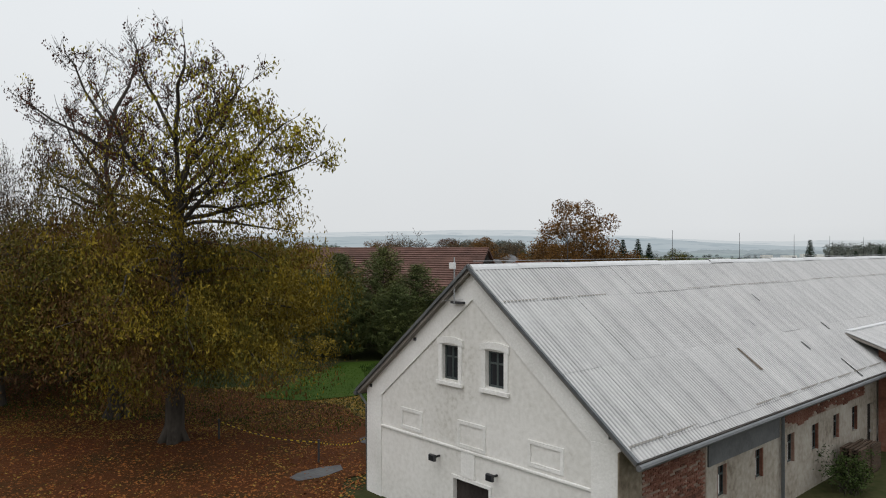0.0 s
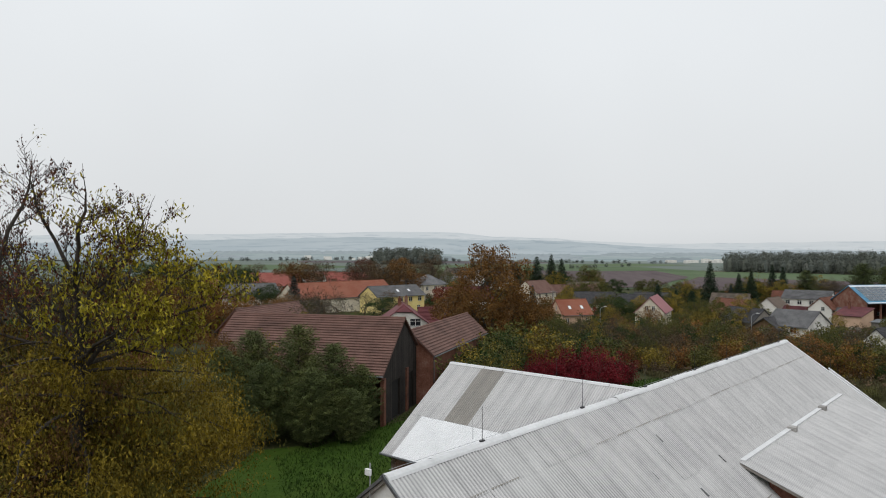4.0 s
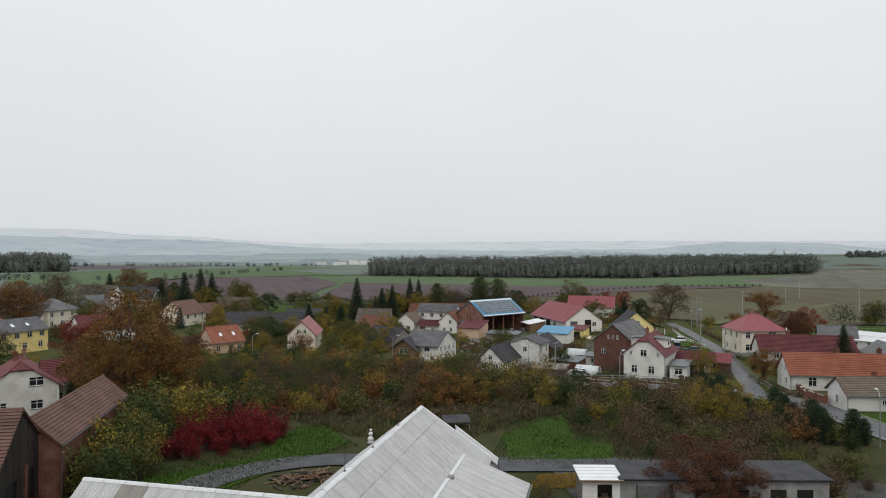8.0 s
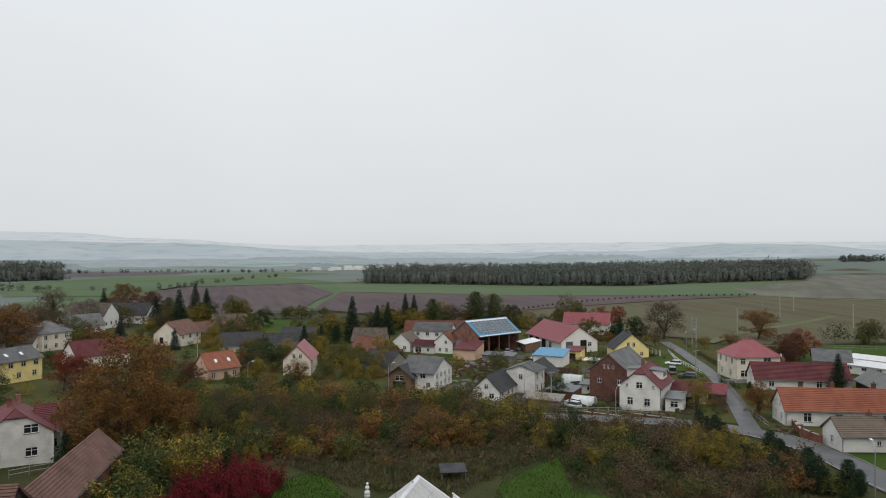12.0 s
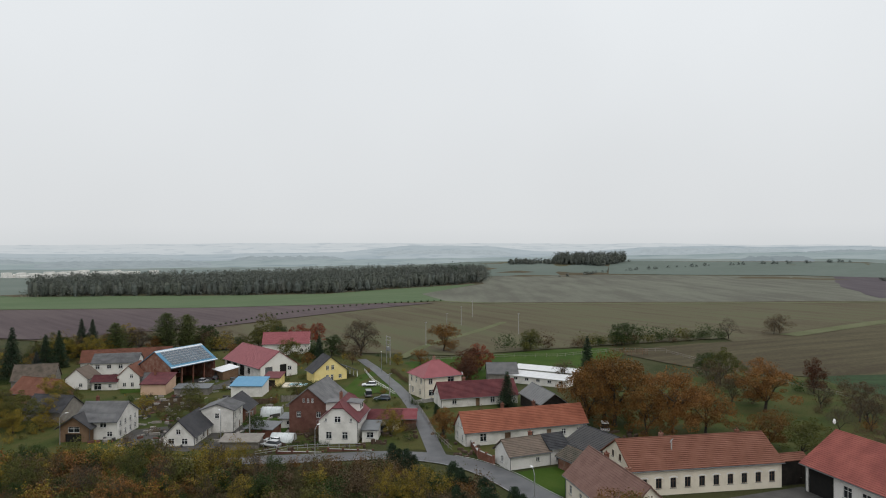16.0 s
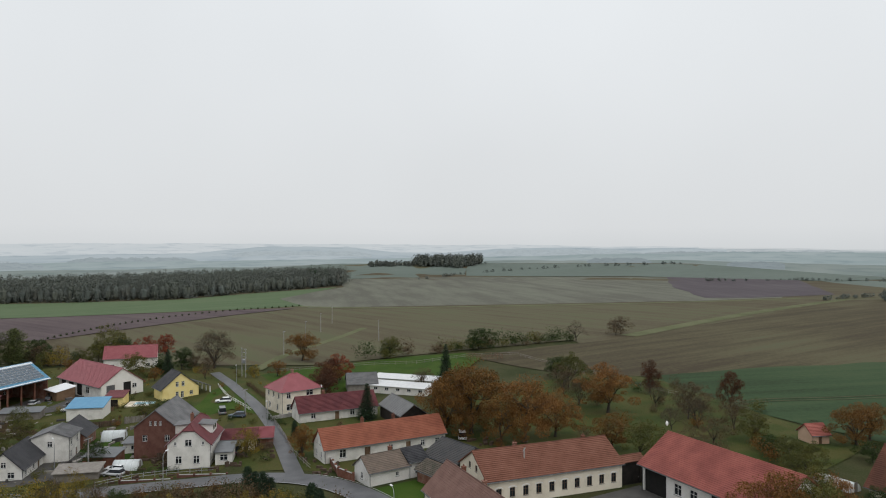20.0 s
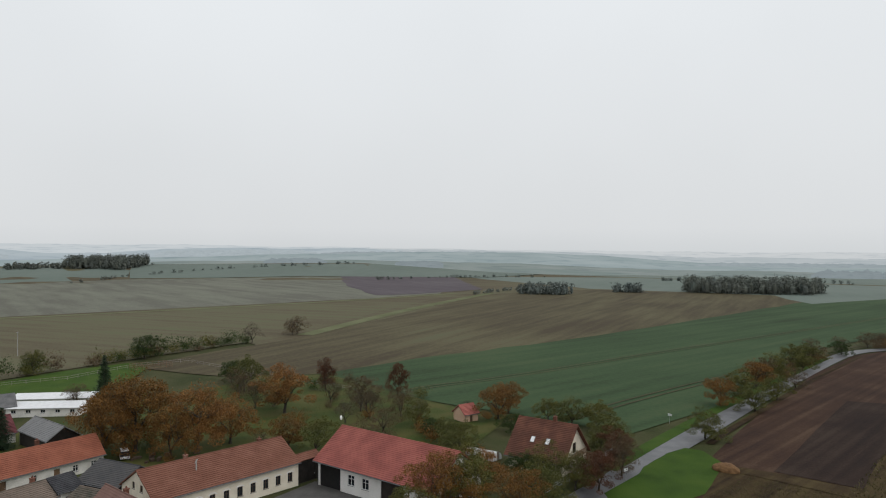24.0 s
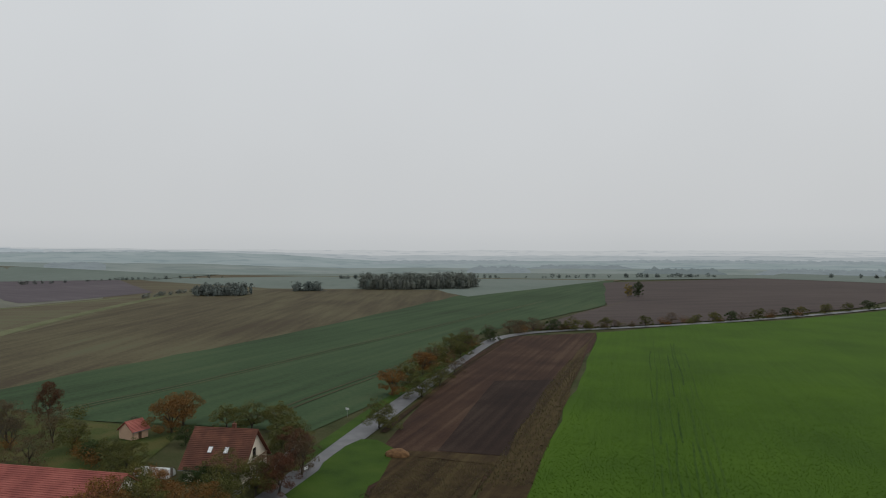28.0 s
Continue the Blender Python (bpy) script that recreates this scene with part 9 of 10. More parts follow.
def woodland(name, poly, count, h, leaf, size, label, seed, per=70, solid=True):
    """A far wood: many uneven crowns joined into one mass."""
    rng, nrng = random.Random(seed), np.random.default_rng(seed)
    cs, sz, ns, core = [], [], [], []
    xs, ys = [p[0] for p in poly], [p[1] for p in poly]

    def inside(x, y):
        c = False
        for (x0, y0), (x1, y1) in zip(poly, poly[1:] + poly[:1]):
            if (y0 > y) != (y1 > y) and x < (x1 - x0) * (y - y0) / (y1 - y0) + x0:
                c = not c
        return c
    made = 0
    while made < count:
        x, y = rng.uniform(min(xs), max(xs)), rng.uniform(min(ys), max(ys))
        if not inside(x, y):
            continue
        hh, r = h * rng.uniform(0.72, 1.08), h * rng.uniform(0.22, 0.36)
        # a tree is a handful of uneven boughs from the ground up
        lumps = nrng.normal(0, 1, (9, 3)) * (r * 0.6, r * 0.6, hh * 0.08) + np.stack([np.zeros(9), np.zeros(9), hh * np.linspace(0.84, 0.1, 9)], 1)
        lumps[0] = (0, 0, hh * 0.88)
        lumps[:, 2] = np.clip(lumps[:, 2], hh * 0.06, hh * 0.9)
        pick = nrng.integers(0, 9, per)
        fat = nrng.uniform(0.6, 1.3, 9)[pick][:, None]
        v = nrng.normal(0, 1, (per, 3))
        g = ground_z(x, y)
        v /= np.linalg.norm(v, axis=1, keepdims=True) + 1e-9
        p = lumps[pick] + v * fat * nrng.uniform(0.55, 1.0, (per, 1)) * (r * 0.62, r * 0.62, hh * 0.15)
        p[:, 2] = np.maximum(p[:, 2], 0.3)
        cs.append(p + (x, y, g))
        sz.append(size * nrng.uniform(0.4, 1.0, per))
        ns.append(v + nrng.normal(0, 0.35, (per, 3)) + (0, 0, 0.25))
        core.append((x, y, g + hh * 0.36, r * 0.42, hh * 0.34))
        made += 1
    c = np.concatenate(cs)
    n = len(c)
    if solid:
        bc = bmesh.new()
        bmesh.ops.create_icosphere(bc, subdivisions=1, radius=1.0)
        v0 = np.array([v.co[:] for v in bc.verts])
        f0 = np.array([[v.index for v in f.verts] for f in bc.faces])
        bc.free()
        vs = np.concatenate([v0 * (a[3], a[3], a[4]) * nrng.uniform(0.85, 1.15, (len(v0), 1)) + a[:3] for a in core])
        fs = np.concatenate([f0 + len(v0) * i for i in range(len(core))])
        me = bpy.data.meshes.new(name + "_mass")
        me.from_pydata(vs.tolist(), [], fs.tolist())
        me.materials.append(L[leaf])
        tagged(new(name + "_mass", me), label, "woodland", kind="stuff")
    ob = new(name, quads_mesh(name, c, np.concatenate(ns), nrng.normal(0, 1, (n, 3)), np.concatenate(sz), L[leaf], taper=0.9))
    return tagged(ob, label, "woodland", kind="stuff")


woodland("woodland", [(352, 622), (430, 528), (498, 400), (640, 372), (735, 360), (870, 430), (700, 520), (520, 640), (400, 690)], 1700, 20, "wood", 1.35, "long dense wood of dark autumn trees behind the fields", 1, 230)
woodland("wood_spruces", [(690, 392), (716, 392), (738, 366), (728, 362)], 9, 27, "spruce", 1.4, "dark spruce tops standing over the wood", 12, 160, False)
woodland("small_wood", [(40, 815), (112, 832), (112, 900), (30, 890)], 170, 21, "wood", 1.7, "small dark wood on the plain", 2, 170)
woodland("small_wood", [(640, -330), (690, -352), (632, -470), (590, -430)], 240, 17, "wood", 1.5, "dark wood beyond the green field", 3, 150)
woodland("small_wood", [(1070, 405), (1120, 400), (1150, 300), (1070, 322)], 170, 19, "wood", 2.0, "far wood on a hilltop", 4, 160)
woodland("small_wood", [(1035, 470), (1060, 472), (1080, 405), (1066, 400)], 50, 10, "wood", 1.7, "low end of a far wood on a hilltop", 14, 120)
woodland("small_wood", [(640, -160), (668, -172), (640, -215), (622, -200)], 60, 12, "wood_far", 1.5, "clump of far trees in a dip", 5, 120)
woodland("small_wood", [(655, -262), (672, -266), (662, -292), (648, -288)], 24, 10, "wood_far", 1.4, "small clump of far trees", 15, 110)
woodland("undergrowth", [(24, 102), (40, 98), (56, 84), (78, 70), (92, 62), (98, 76), (92, 96), (66, 116), (58, 138), (40, 146), (26, 140)], 420, 1.7, "brown", 0.42, "tangled brown undergrowth of the old gardens", 6, 60, False)
woodland("undergrowth", [(24, 118), (58, 112), (86, 96), (96, 100), (80, 122), (62, 146), (30, 152)], 260, 2.4, "olive", 0.45, "olive brambles under the garden trees", 7, 60, False)
# tree rows and clumps of the far plain
def tree_row(pts, n, h, leaf, seed, label):
    rng, nrng = random.Random(seed), np.random.default_rng(seed)
    cs, sz = [], []
    for _ in range(n):
        k = rng.randrange(len(pts) - 1)
        f = rng.random()
        x, y = pts[k][0] + (pts[k + 1][0] - pts[k][0]) * f, pts[k][1] + (pts[k + 1][1] - pts[k][1]) * f
        x, y = x + rng.gauss(0, h * 0.25), y + rng.gauss(0, h * 0.25)
        hh = h * rng.uniform(0.5, 1.1)
        v = nrng.normal(0, 1, (110, 3))
        v /= np.linalg.norm(v, axis=1, keepdims=True)
        cs.append(v * (hh * 0.42, hh * 0.42, hh * 0.44) * nrng.uniform(0.15, 1.0, (110, 1)) ** 0.6 + (x, y, ground_z(x, y) + hh * 0.46))
        sz.append(hh * 0.17 * nrng.uniform(0.5, 1.2, 110))
    c = np.concatenate(cs)
    m = len(c)
    ob = new("tree_row", quads_mesh("tree_row", c, nrng.normal(0, 0.5, (m, 3)) + (0, 0, 1.0), nrng.normal(0, 1, (m, 3)), np.concatenate(sz), L[leaf], taper=0.9))
    tagged(ob, label, "trees", kind="stuff")


tree_row([(118, 578), (210, 690), (300, 800), (368, 860)], 26, 7, "wood", 21, "row of small trees along a far lane")
tree_row([(0, 620), (60, 640), (120, 600)], 22, 8, "wood", 22, "row of bushes on the plain")
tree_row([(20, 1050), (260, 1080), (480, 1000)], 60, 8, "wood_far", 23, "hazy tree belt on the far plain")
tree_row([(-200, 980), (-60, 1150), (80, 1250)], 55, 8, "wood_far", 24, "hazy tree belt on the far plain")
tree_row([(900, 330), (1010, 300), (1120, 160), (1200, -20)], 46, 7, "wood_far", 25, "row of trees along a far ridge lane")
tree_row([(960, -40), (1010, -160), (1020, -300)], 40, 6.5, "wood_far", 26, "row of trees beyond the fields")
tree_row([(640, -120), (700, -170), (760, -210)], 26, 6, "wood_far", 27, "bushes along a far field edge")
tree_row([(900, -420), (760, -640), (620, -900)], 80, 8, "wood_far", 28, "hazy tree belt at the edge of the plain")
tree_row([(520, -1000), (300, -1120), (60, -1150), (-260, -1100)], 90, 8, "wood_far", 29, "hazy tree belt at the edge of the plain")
tree_row([(236, -560), (238, -640), (246, -700)], 40, 7, "wood", 30, "roadside trees far along the country road")


def far_town(cx, cy, n, spread, seed):
    """Pale buildings of a far town, joined into one mass."""
    rng = random.Random(seed)
    bm = bmesh.new()
    for _ in range(n):
        x, y = cx + rng.gauss(0, spread), cy + rng.gauss(0, spread * 0.5)
        w, d, h = rng.uniform(6, 18), rng.uniform(6, 12), rng.uniform(3, 7)
        add_box(bm, x, y, ground_z(x, y) - 2, x + w, y + d, ground_z(x, y) + h)
    tagged(part("far_buildings", bm, M["white"]), "pale buildings of a far town in the haze", "town", kind="stuff")


far_town(640, 1060, 44, 80, 41)
far_town(60, 1330, 26, 60, 42)

# ---- ground cover ----
def scatter(name, poly, count, leaf, s0, s1, label, category, seed, upright=False, lift=0.05, taper=0.5, clump=0.0):
    """Blades or fallen leaves strewn over a patch of ground, joined in one mesh."""
    nrng = np.random.default_rng(seed)
    xs, ys = np.array([p[0] for p in poly], float), np.array([p[1] for p in poly], float)
    n = count * 3
    if clump:
        hubs = np.stack([nrng.uniform(xs.min(), xs.max(), n // 40), nrng.uniform(ys.min(), ys.max(), n // 40)], 1)
        p = hubs[nrng.integers(0, len(hubs), n)] + nrng.normal(0, clump, (n, 2))
    else:
        p = np.stack([nrng.uniform(xs.min(), xs.max(), n), nrng.uniform(ys.min(), ys.max(), n)], 1)
    ok = np.zeros(n, bool)
    for i in range(len(poly)):
        j = (i + 1) % len(poly)
        hit = ((ys[i] > p[:, 1]) != (ys[j] > p[:, 1])) & (p[:, 0] < (xs[j] - xs[i]) * (p[:, 1] - ys[i]) / (ys[j] - ys[i] + 1e-9) + xs[i])
        ok ^= hit
    p = p[ok][:count]
    n = len(p)
    size = nrng.uniform(s0, s1, n)
    z = np.array([ground_z(a, b) for a, b in p]) + lift + (size * 0.42 if upright else 0)
    c = np.column_stack([p, z])
    if upright:
        nn, up = nrng.normal(0, 1, (n, 3)) * (1, 1, 0.3), nrng.normal(0, 0.35, (n, 3)) + (0, 0, 1)
    else:
        nn, up = nrng.normal(0, 0.35, (n, 3)) + (0, 0, 1), nrng.normal(0, 1, (n, 3))
    ob = new(name, quads_mesh(name, c, nn, up, size, L[leaf], taper))
    return tagged(ob, label, category, kind="stuff")


yard_poly = [(-45, 22), (-45, 58), (-14, 47), (-5, 43), (-2.6, 30.2), (-5, 14)]
scatter("fallen_yellow_leaves", yard_poly, 12000, "fallen_yellow", 0.08, 0.19, "fallen yellow and orange leaves on the farmyard", "leaves", 31, taper=0.8, clump=1.1)
scatter("fallen_yellow_leaves", [(-32, 37), (-26, 47), (-9, 51), (-3, 49), (-2.5, 40), (-12, 36)], 26000, "fallen_yellow", 0.09, 0.2, "yellow ash leaves fallen under the old trees", "leaves", 33, taper=0.7, clump=0.9)
scatter("fallen_leaves", yard_poly, 60000, "fallen", 0.08, 0.2, "fallen brown and orange leaves on the farmyard", "leaves", 1, taper=0.8)
scatter("yard_grass", [(-45, 40), (-45, 64), (-14, 62), (-2, 56), (-1.5, 40), (-6, 36), (-16, 40)], 30000, "turf", 0.08, 0.2, "short green grass with fallen leaves", "grass", 2, True, taper=0.25)
scatter("lawn_grass", [(-6, 58), (-3, 42), (0, 40), (6, 50), (16, 62), (30, 74), (42, 76), (44, 92), (38, 90), (30, 82), (16, 80), (4, 70)], 20000, "turf", 0.15, 0.4, "short green grass beside the sheds", "grass", 3, True, taper=0.25)
scatter("meadow_weeds", [(98, 88), (97, 70), (90, 68), (80, 78)], 9000, "reeds", 0.35, 1.0, "tall dry grass and weeds in the abandoned garden", "weeds", 34, True, taper=0.22, clump=1.6)
scatter("meadow_weeds", [(42, 96), (54, 112), (80, 104), (98, 88), (90, 78), (79, 79), (66, 77), (54, 70), (48, 76), (44, 82)], 36000, "reeds", 0.35, 1.1, "tall dry grass and weeds in the abandoned garden", "weeds", 4, True, taper=0.22, clump=1.6)
scatter("clearing_grass", [(51, 62), (60, 70), (68, 78), (79, 78), (73, 68), (69, 64), (71, 60), (62, 52), (56, 54)], 9000, "turf", 0.12, 0.34, "lush green grass clearing", "grass", 5, True, taper=0.25, clump=1.3)
scatter("scrub_weeds", [(46.7, 97), (60, 114), (78, 109), (86, 95), (104, 78), (106, 62), (104, 52), (82, 40), (72, 44), (63, 53), (70, 61), (68, 65), (77, 76), (68, 76), (61, 72), (50, 78)], 46000, "reeds", 0.25, 0.8, "tall dry weeds between the bushes", "weeds", 12, True, taper=0.3, clump=1.6)
scatter("yard_weeds", [(48, 52), (51.9, 54.6), (55.7, 52.7), (52.5, 49)], 2500, "fallen_yellow", 0.12, 0.3, "yellowing weeds by the wall", "weeds", 13, True, taper=0.4)
scatter("yard_lawn_leaves", [(-12.5, 44.5), (-11, 50), (-9, 58), (-3, 60), (-3, 50), (-5, 44)], 3500, "fallen_yellow", 0.07, 0.16, "fallen yellow leaves on the grass", "leaves", 14, taper=0.8)
scatter("stubble_blades", [(97, -66), (107, -54), (121, -75), (109, -86), (96, -72)], 7000, "reeds", 0.2, 0.5, "dry maize stubble", "stubble", 6, True, taper=0.3)
scatter("margin_weeds", [(95, -83), (99, -74), (123.5, -102), (169.5, -156.5), (196, -190), (200, -202), (171.5, -169.5), (123, -115)], 22000, "reeds", 0.25, 0.7, "weedy dry grass on the field margin", "weeds", 7, True, taper=0.3)
scatter("crop_leaves", [(91, -78), (60, -42), (40, -60), (56, -140), (100, -230), (190, -196), (150, -150)], 80000, "crop_leaf", 0.14, 0.42, "dense leafy green crop", "crop", 8, True, lift=0.0, taper=0.5)
scatter("orchard_leaves", [(140, 56), (166, 54), (170, 30), (150, 18), (140, 24)], 16000, "fallen", 0.16, 0.4, "fallen orange leaves under the garden trees", "leaves", 9, taper=0.8, clump=2.2)
scatter("orchard_leaves", [(174, 26), (196, 24), (198, 4), (180, 2), (172, 12)], 12000, "fallen", 0.16, 0.4, "fallen orange leaves under the orchard tree", "leaves", 19, taper=0.8, clump=2.2)
scatter("orchard_grass", [(138, 50), (160, 55), (200, 52), (238, 30), (238, 6), (194, -24), (172, -40), (150, -28), (138, -10), (134, 20)], 30000, "turf", 0.1, 0.24, "uneven orchard grass", "grass", 10, True, taper=0.3)


# ---- cars ----
def car(x, y, rot, paint, label, van=False):
    z = ground_z(x, y) + 0.12
    c = thing("van" if van else "car", tr(x, y, z, rot), label, "van" if van else "car", "parked cars")
    ln, w, h = (4.7, 1.85, 1.85) if van else (4.4, 1.75, 1.42)
    bm = bmesh.new()
    side = [(-ln / 2, 0.28), (ln / 2, 0.28), (ln / 2, 0.66), (ln / 2 - 0.95, 0.84), (-ln / 2 + 0.25, 0.9), (-ln / 2, 0.75)]
    vs = [[bm.verts.new((px, s * w / 2, pz)) for px, pz in side] for s in (-1, 1)]
    bm.faces.new(vs[0])
    bm.faces.new(vs[1][::-1])
    for i in range(6):
        j = (i + 1) % 6
        bm.faces.new((vs[0][j], vs[0][i], vs[1][i], vs[1][j]))
    bmesh.ops.bevel(bm, geom=bm.edges[:], offset=0.07, segments=2, affect="EDGES")
    body = part("body", bm, M[paint], c, smooth=True)
    front = ln / 2 - (0.75 if van else 1.15)
    bm = bmesh.new()
    low = [(-ln / 2 + 0.15, 0.86), (front, 0.84)]
    top = [(-ln / 2 + (0.25 if van else 0.55), h), (front - (0.6 if van else 0.85), h)]
    q = [bm.verts.new((a, s * (w / 2 - 0.04 - t), b)) for s in (-1, 1) for (a, b), t in ((low[0], 0), (low[1], 0), (top[1], 0.16), (top[0], 0.16))]
    for f in ((0, 1, 2, 3), (7, 6, 5, 4), (1, 5, 6, 2), (4, 0, 3, 7), (3, 2, 6, 7)):
        bm.faces.new([q[i] for i in f])
    part("cabin_glass", bm, M["glass"], c)
    part("roof", box(top[0][0], -w / 2 + 0.17, h - 0.02, top[1][0], w / 2 - 0.17, h + 0.03, 0.01), M[paint], c)
    for px in (-ln / 2 + 0.8, ln / 2 - 0.85):
        for s in (-1, 1):
            wh = part("wheel", tube((px, s * (w / 2 - 0.18), 0.3), (px, s * (w / 2 + 0.02), 0.3), 0.31, sides=14), M["rubber"], c)
            part("rim", tube((px, s * (w / 2 + 0.021), 0.3), (px, s * (w / 2 + 0.03), 0.3), 0.19, sides=10), M["galv"], wh)
    for s in (-1, 1):
        part("headlight", box(ln / 2 - 0.06, s * 0.6 - 0.18, 0.55, ln / 2 + 0.01, s * 0.6 + 0.18, 0.68), M["ceramic"], body)
        part("taillight", box(-ln / 2 - 0.01, s * 0.68 - 0.12, 0.6, -ln / 2 + 0.05, s * 0.68 + 0.12, 0.78), M["tile_pink"], body)
    return c


car(167.9, 120.4, 120, "car_white", "white estate car parked on the grass")
car(156.5, 112.6, 40, "car_grey", "grey off-road car parked by the hedge", True)
car(153.6, 106.0, 118, "car_blue", "dark blue car parked on the lawn")
car(126, 87.8, 60, "car_black", "black van parked before the garage", True)
car(157.5, 178.5, 25, "car_silver", "silver car parked before the solar barn")
car(163, 178.5, 30, "car_black", "black car parked before the solar barn")
car(160.2, 166, 120, "car_black", "black car parked in the farm yard")
car(153, 160.5, 130, "car_silver", "silver car parked by the blue-roofed shed")
car(150.5, 44.8, 20, "car_white", "white van parked under the garden trees", True)
car(109.5, 103.8, 100, "car_silver", "silver car parked in a cluttered yard")
car(112.0, 105.6, 96, "car_white", "white car parked in a cluttered yard")


# ---- street furniture ----
def street_lamp(x, y, rot, h=7.0):
    t = thing("street_lamp", tr(x, y, ground_z(x, y), rot), "grey steel street lamp with a white head", "street lamp", "street lamps")
    part("pole", tube((0, 0, -0.2), (0, 0, h - 0.8), 0.09, 0.06), M["galv"], t)
    bm = bmesh.new()
    add_tube(bm, (0, 0, h - 0.8), (0.35, 0, h - 0.25), 0.045, 0.04, 6)
    add_tube(bm, (0.35, 0, h - 0.25), (1.1, 0, h), 0.04, 0.035, 6)
    part("arm", bm, M["galv"], t)
    part("lamp_head", box(1.0, -0.16, h - 0.06, 1.7, 0.16, h + 0.1, 0.04), M["ceramic"], t)


for x, y, r in ((102.7, 86.3, 10), (91.6, 149, -20), (94.5, 38.5, 40), (109.4, 118.6, 60), (146, 92.2, 200), (188, 130, 210), (64, 172, 0)):
    street_lamp(x, y, r)


def power_pole(x, y, h, rot=0.0, double=False):
    t = thing("power_pole", tr(x, y, ground_z(x, y), rot), "grey power pole with a steel crossarm" if not double else "double transformer pole with crossarms", "power pole", "power poles")
    for s in ((-1.4, 1.4) if double else (0,)):
        part("post", tube((s, 0, -0.3), (s, 0, h), 0.17, 0.11), M["concrete"], t)
    for z in ((h - 0.4, h - 1.6, h - 3) if double else (h - 0.3,)):
        part("crossarm", box(-1.9 if double else -1.1, -0.06, z, 1.9 if double else 1.1, 0.06, z + 0.12), M["galv"], t)
        for s in (-0.9, 0.0, 0.9):
            part("insulator", tube((s, 0, z + 0.12), (s, 0, z + 0.4), 0.06, 0.04, 6), M["timber"], t)
    if double:
        part("transformer", box(-0.8, -0.5, h - 5.2, 0.8, 0.5, h - 3.8, 0.05), M["galv"], t)


power_pole(202.3, 137, 10, 60, True)
for x, y, h in ((247.7, 149, 10), (156, 105.2, 7), (111.2, 111.7, 7), (285, 160, 10), (322, 172, 10), (300, 130, 10), (360, 185, 10), (64, 214, 8), (118, 24, 8)):
    power_pole(x, y, h)


def satellite_dish(x, y, z, rot):
    t = thing("satellite_dish", tr(x, y, z, rot), "white round satellite dish on a house", "satellite dish", "satellite dishes")
    bm = bmesh.new()
    bmesh.ops.create_cone(bm, cap_ends=False, segments=14, radius1=0.45, radius2=0.05, depth=0.14, matrix=Matrix.Rotation(radians(80), 4, "X"))
    part("dish", bm, M["ceramic"], t)
    part("arm", tube((0, 0, 0), (0, -0.45, 0.1), 0.015, sides=5), M["galv"], t)
    part("bracket", tube((0, 0, 0), (0, 0.45, -0.15), 0.025, sides=5), M["galv"], t)


satellite_dish(124.4, 108.2, 0.4, 0)
satellite_dish(168.8, 89.9, 4.6, 20)
satellite_dish(134.6, 0.7, 9.6, -30)
satellite_dish(118.6, 49.3, 2.0, 0)


def tunnel(x, y, rot, ln, r, label):
    """A small greenhouse: film over hoops."""
    t = thing("greenhouse", tr(x, y, ground_z(x, y), rot), label, "greenhouse", "greenhouses")
    bm = bmesh.new()
    n = 10
    ring = [[bm.verts.new((px, -r * math.cos(math.pi * i / n), r * 1.05 * math.sin(math.pi * i / n))) for i in range(n + 1)] for px in (-ln / 2, -ln / 4, 0, ln / 4, ln / 2)]
    for a, b in zip(ring, ring[1:]):
        for i in range(n):
            bm.faces.new((a[i], b[i], b[i + 1], a[i + 1]))
    bm.faces.new(ring[0])
    bm.faces.new(ring[-1][::-1])
    part("film", bm, M["tarp"], t, smooth=True)
    for px in (-ln / 2, -ln / 4, 0, ln / 4, ln / 2):
        hb = bmesh.new()
        for i in range(n):
            add_tube(hb, (px, -(r + 0.02) * math.cos(math.pi * i / n), (r + 0.02) * 1.05 * math.sin(math.pi * i / n)), (px, -(r + 0.02) * math.cos(math.pi * (i + 1) / n), (r + 0.02) * 1.05 * math.sin(math.pi * (i + 1) / n)), 0.03, 0.03, 5, False)
        part("hoop", hb, M["galv"], t)
    part("door_frame", box(ln / 2, -0.45, 0, ln / 2 + 0.04, 0.45, 1.8), M["timber_grey"], t)


tunnel(132.4, 125.2, -61, 4.9, 2.1, "small white film greenhouse in a garden")
tunnel(113.6, 104.2, -65, 4.9, 1.9, "small film tunnel beside the brick shed")
tunnel(-10, 171, 60, 4, 1.8, "film greenhouse before an orange-roofed farm")
tunnel(140, -28, -134, 7, 1.5, "greenhouse tunnel on the orchard lawn")
tunnel(-6, 170, 60, 5, 1.8, "film greenhouse before an orange-roofed farm")
tunnel(-1, 170, 60, 5, 1.8, "film greenhouse before an orange-roofed farm")


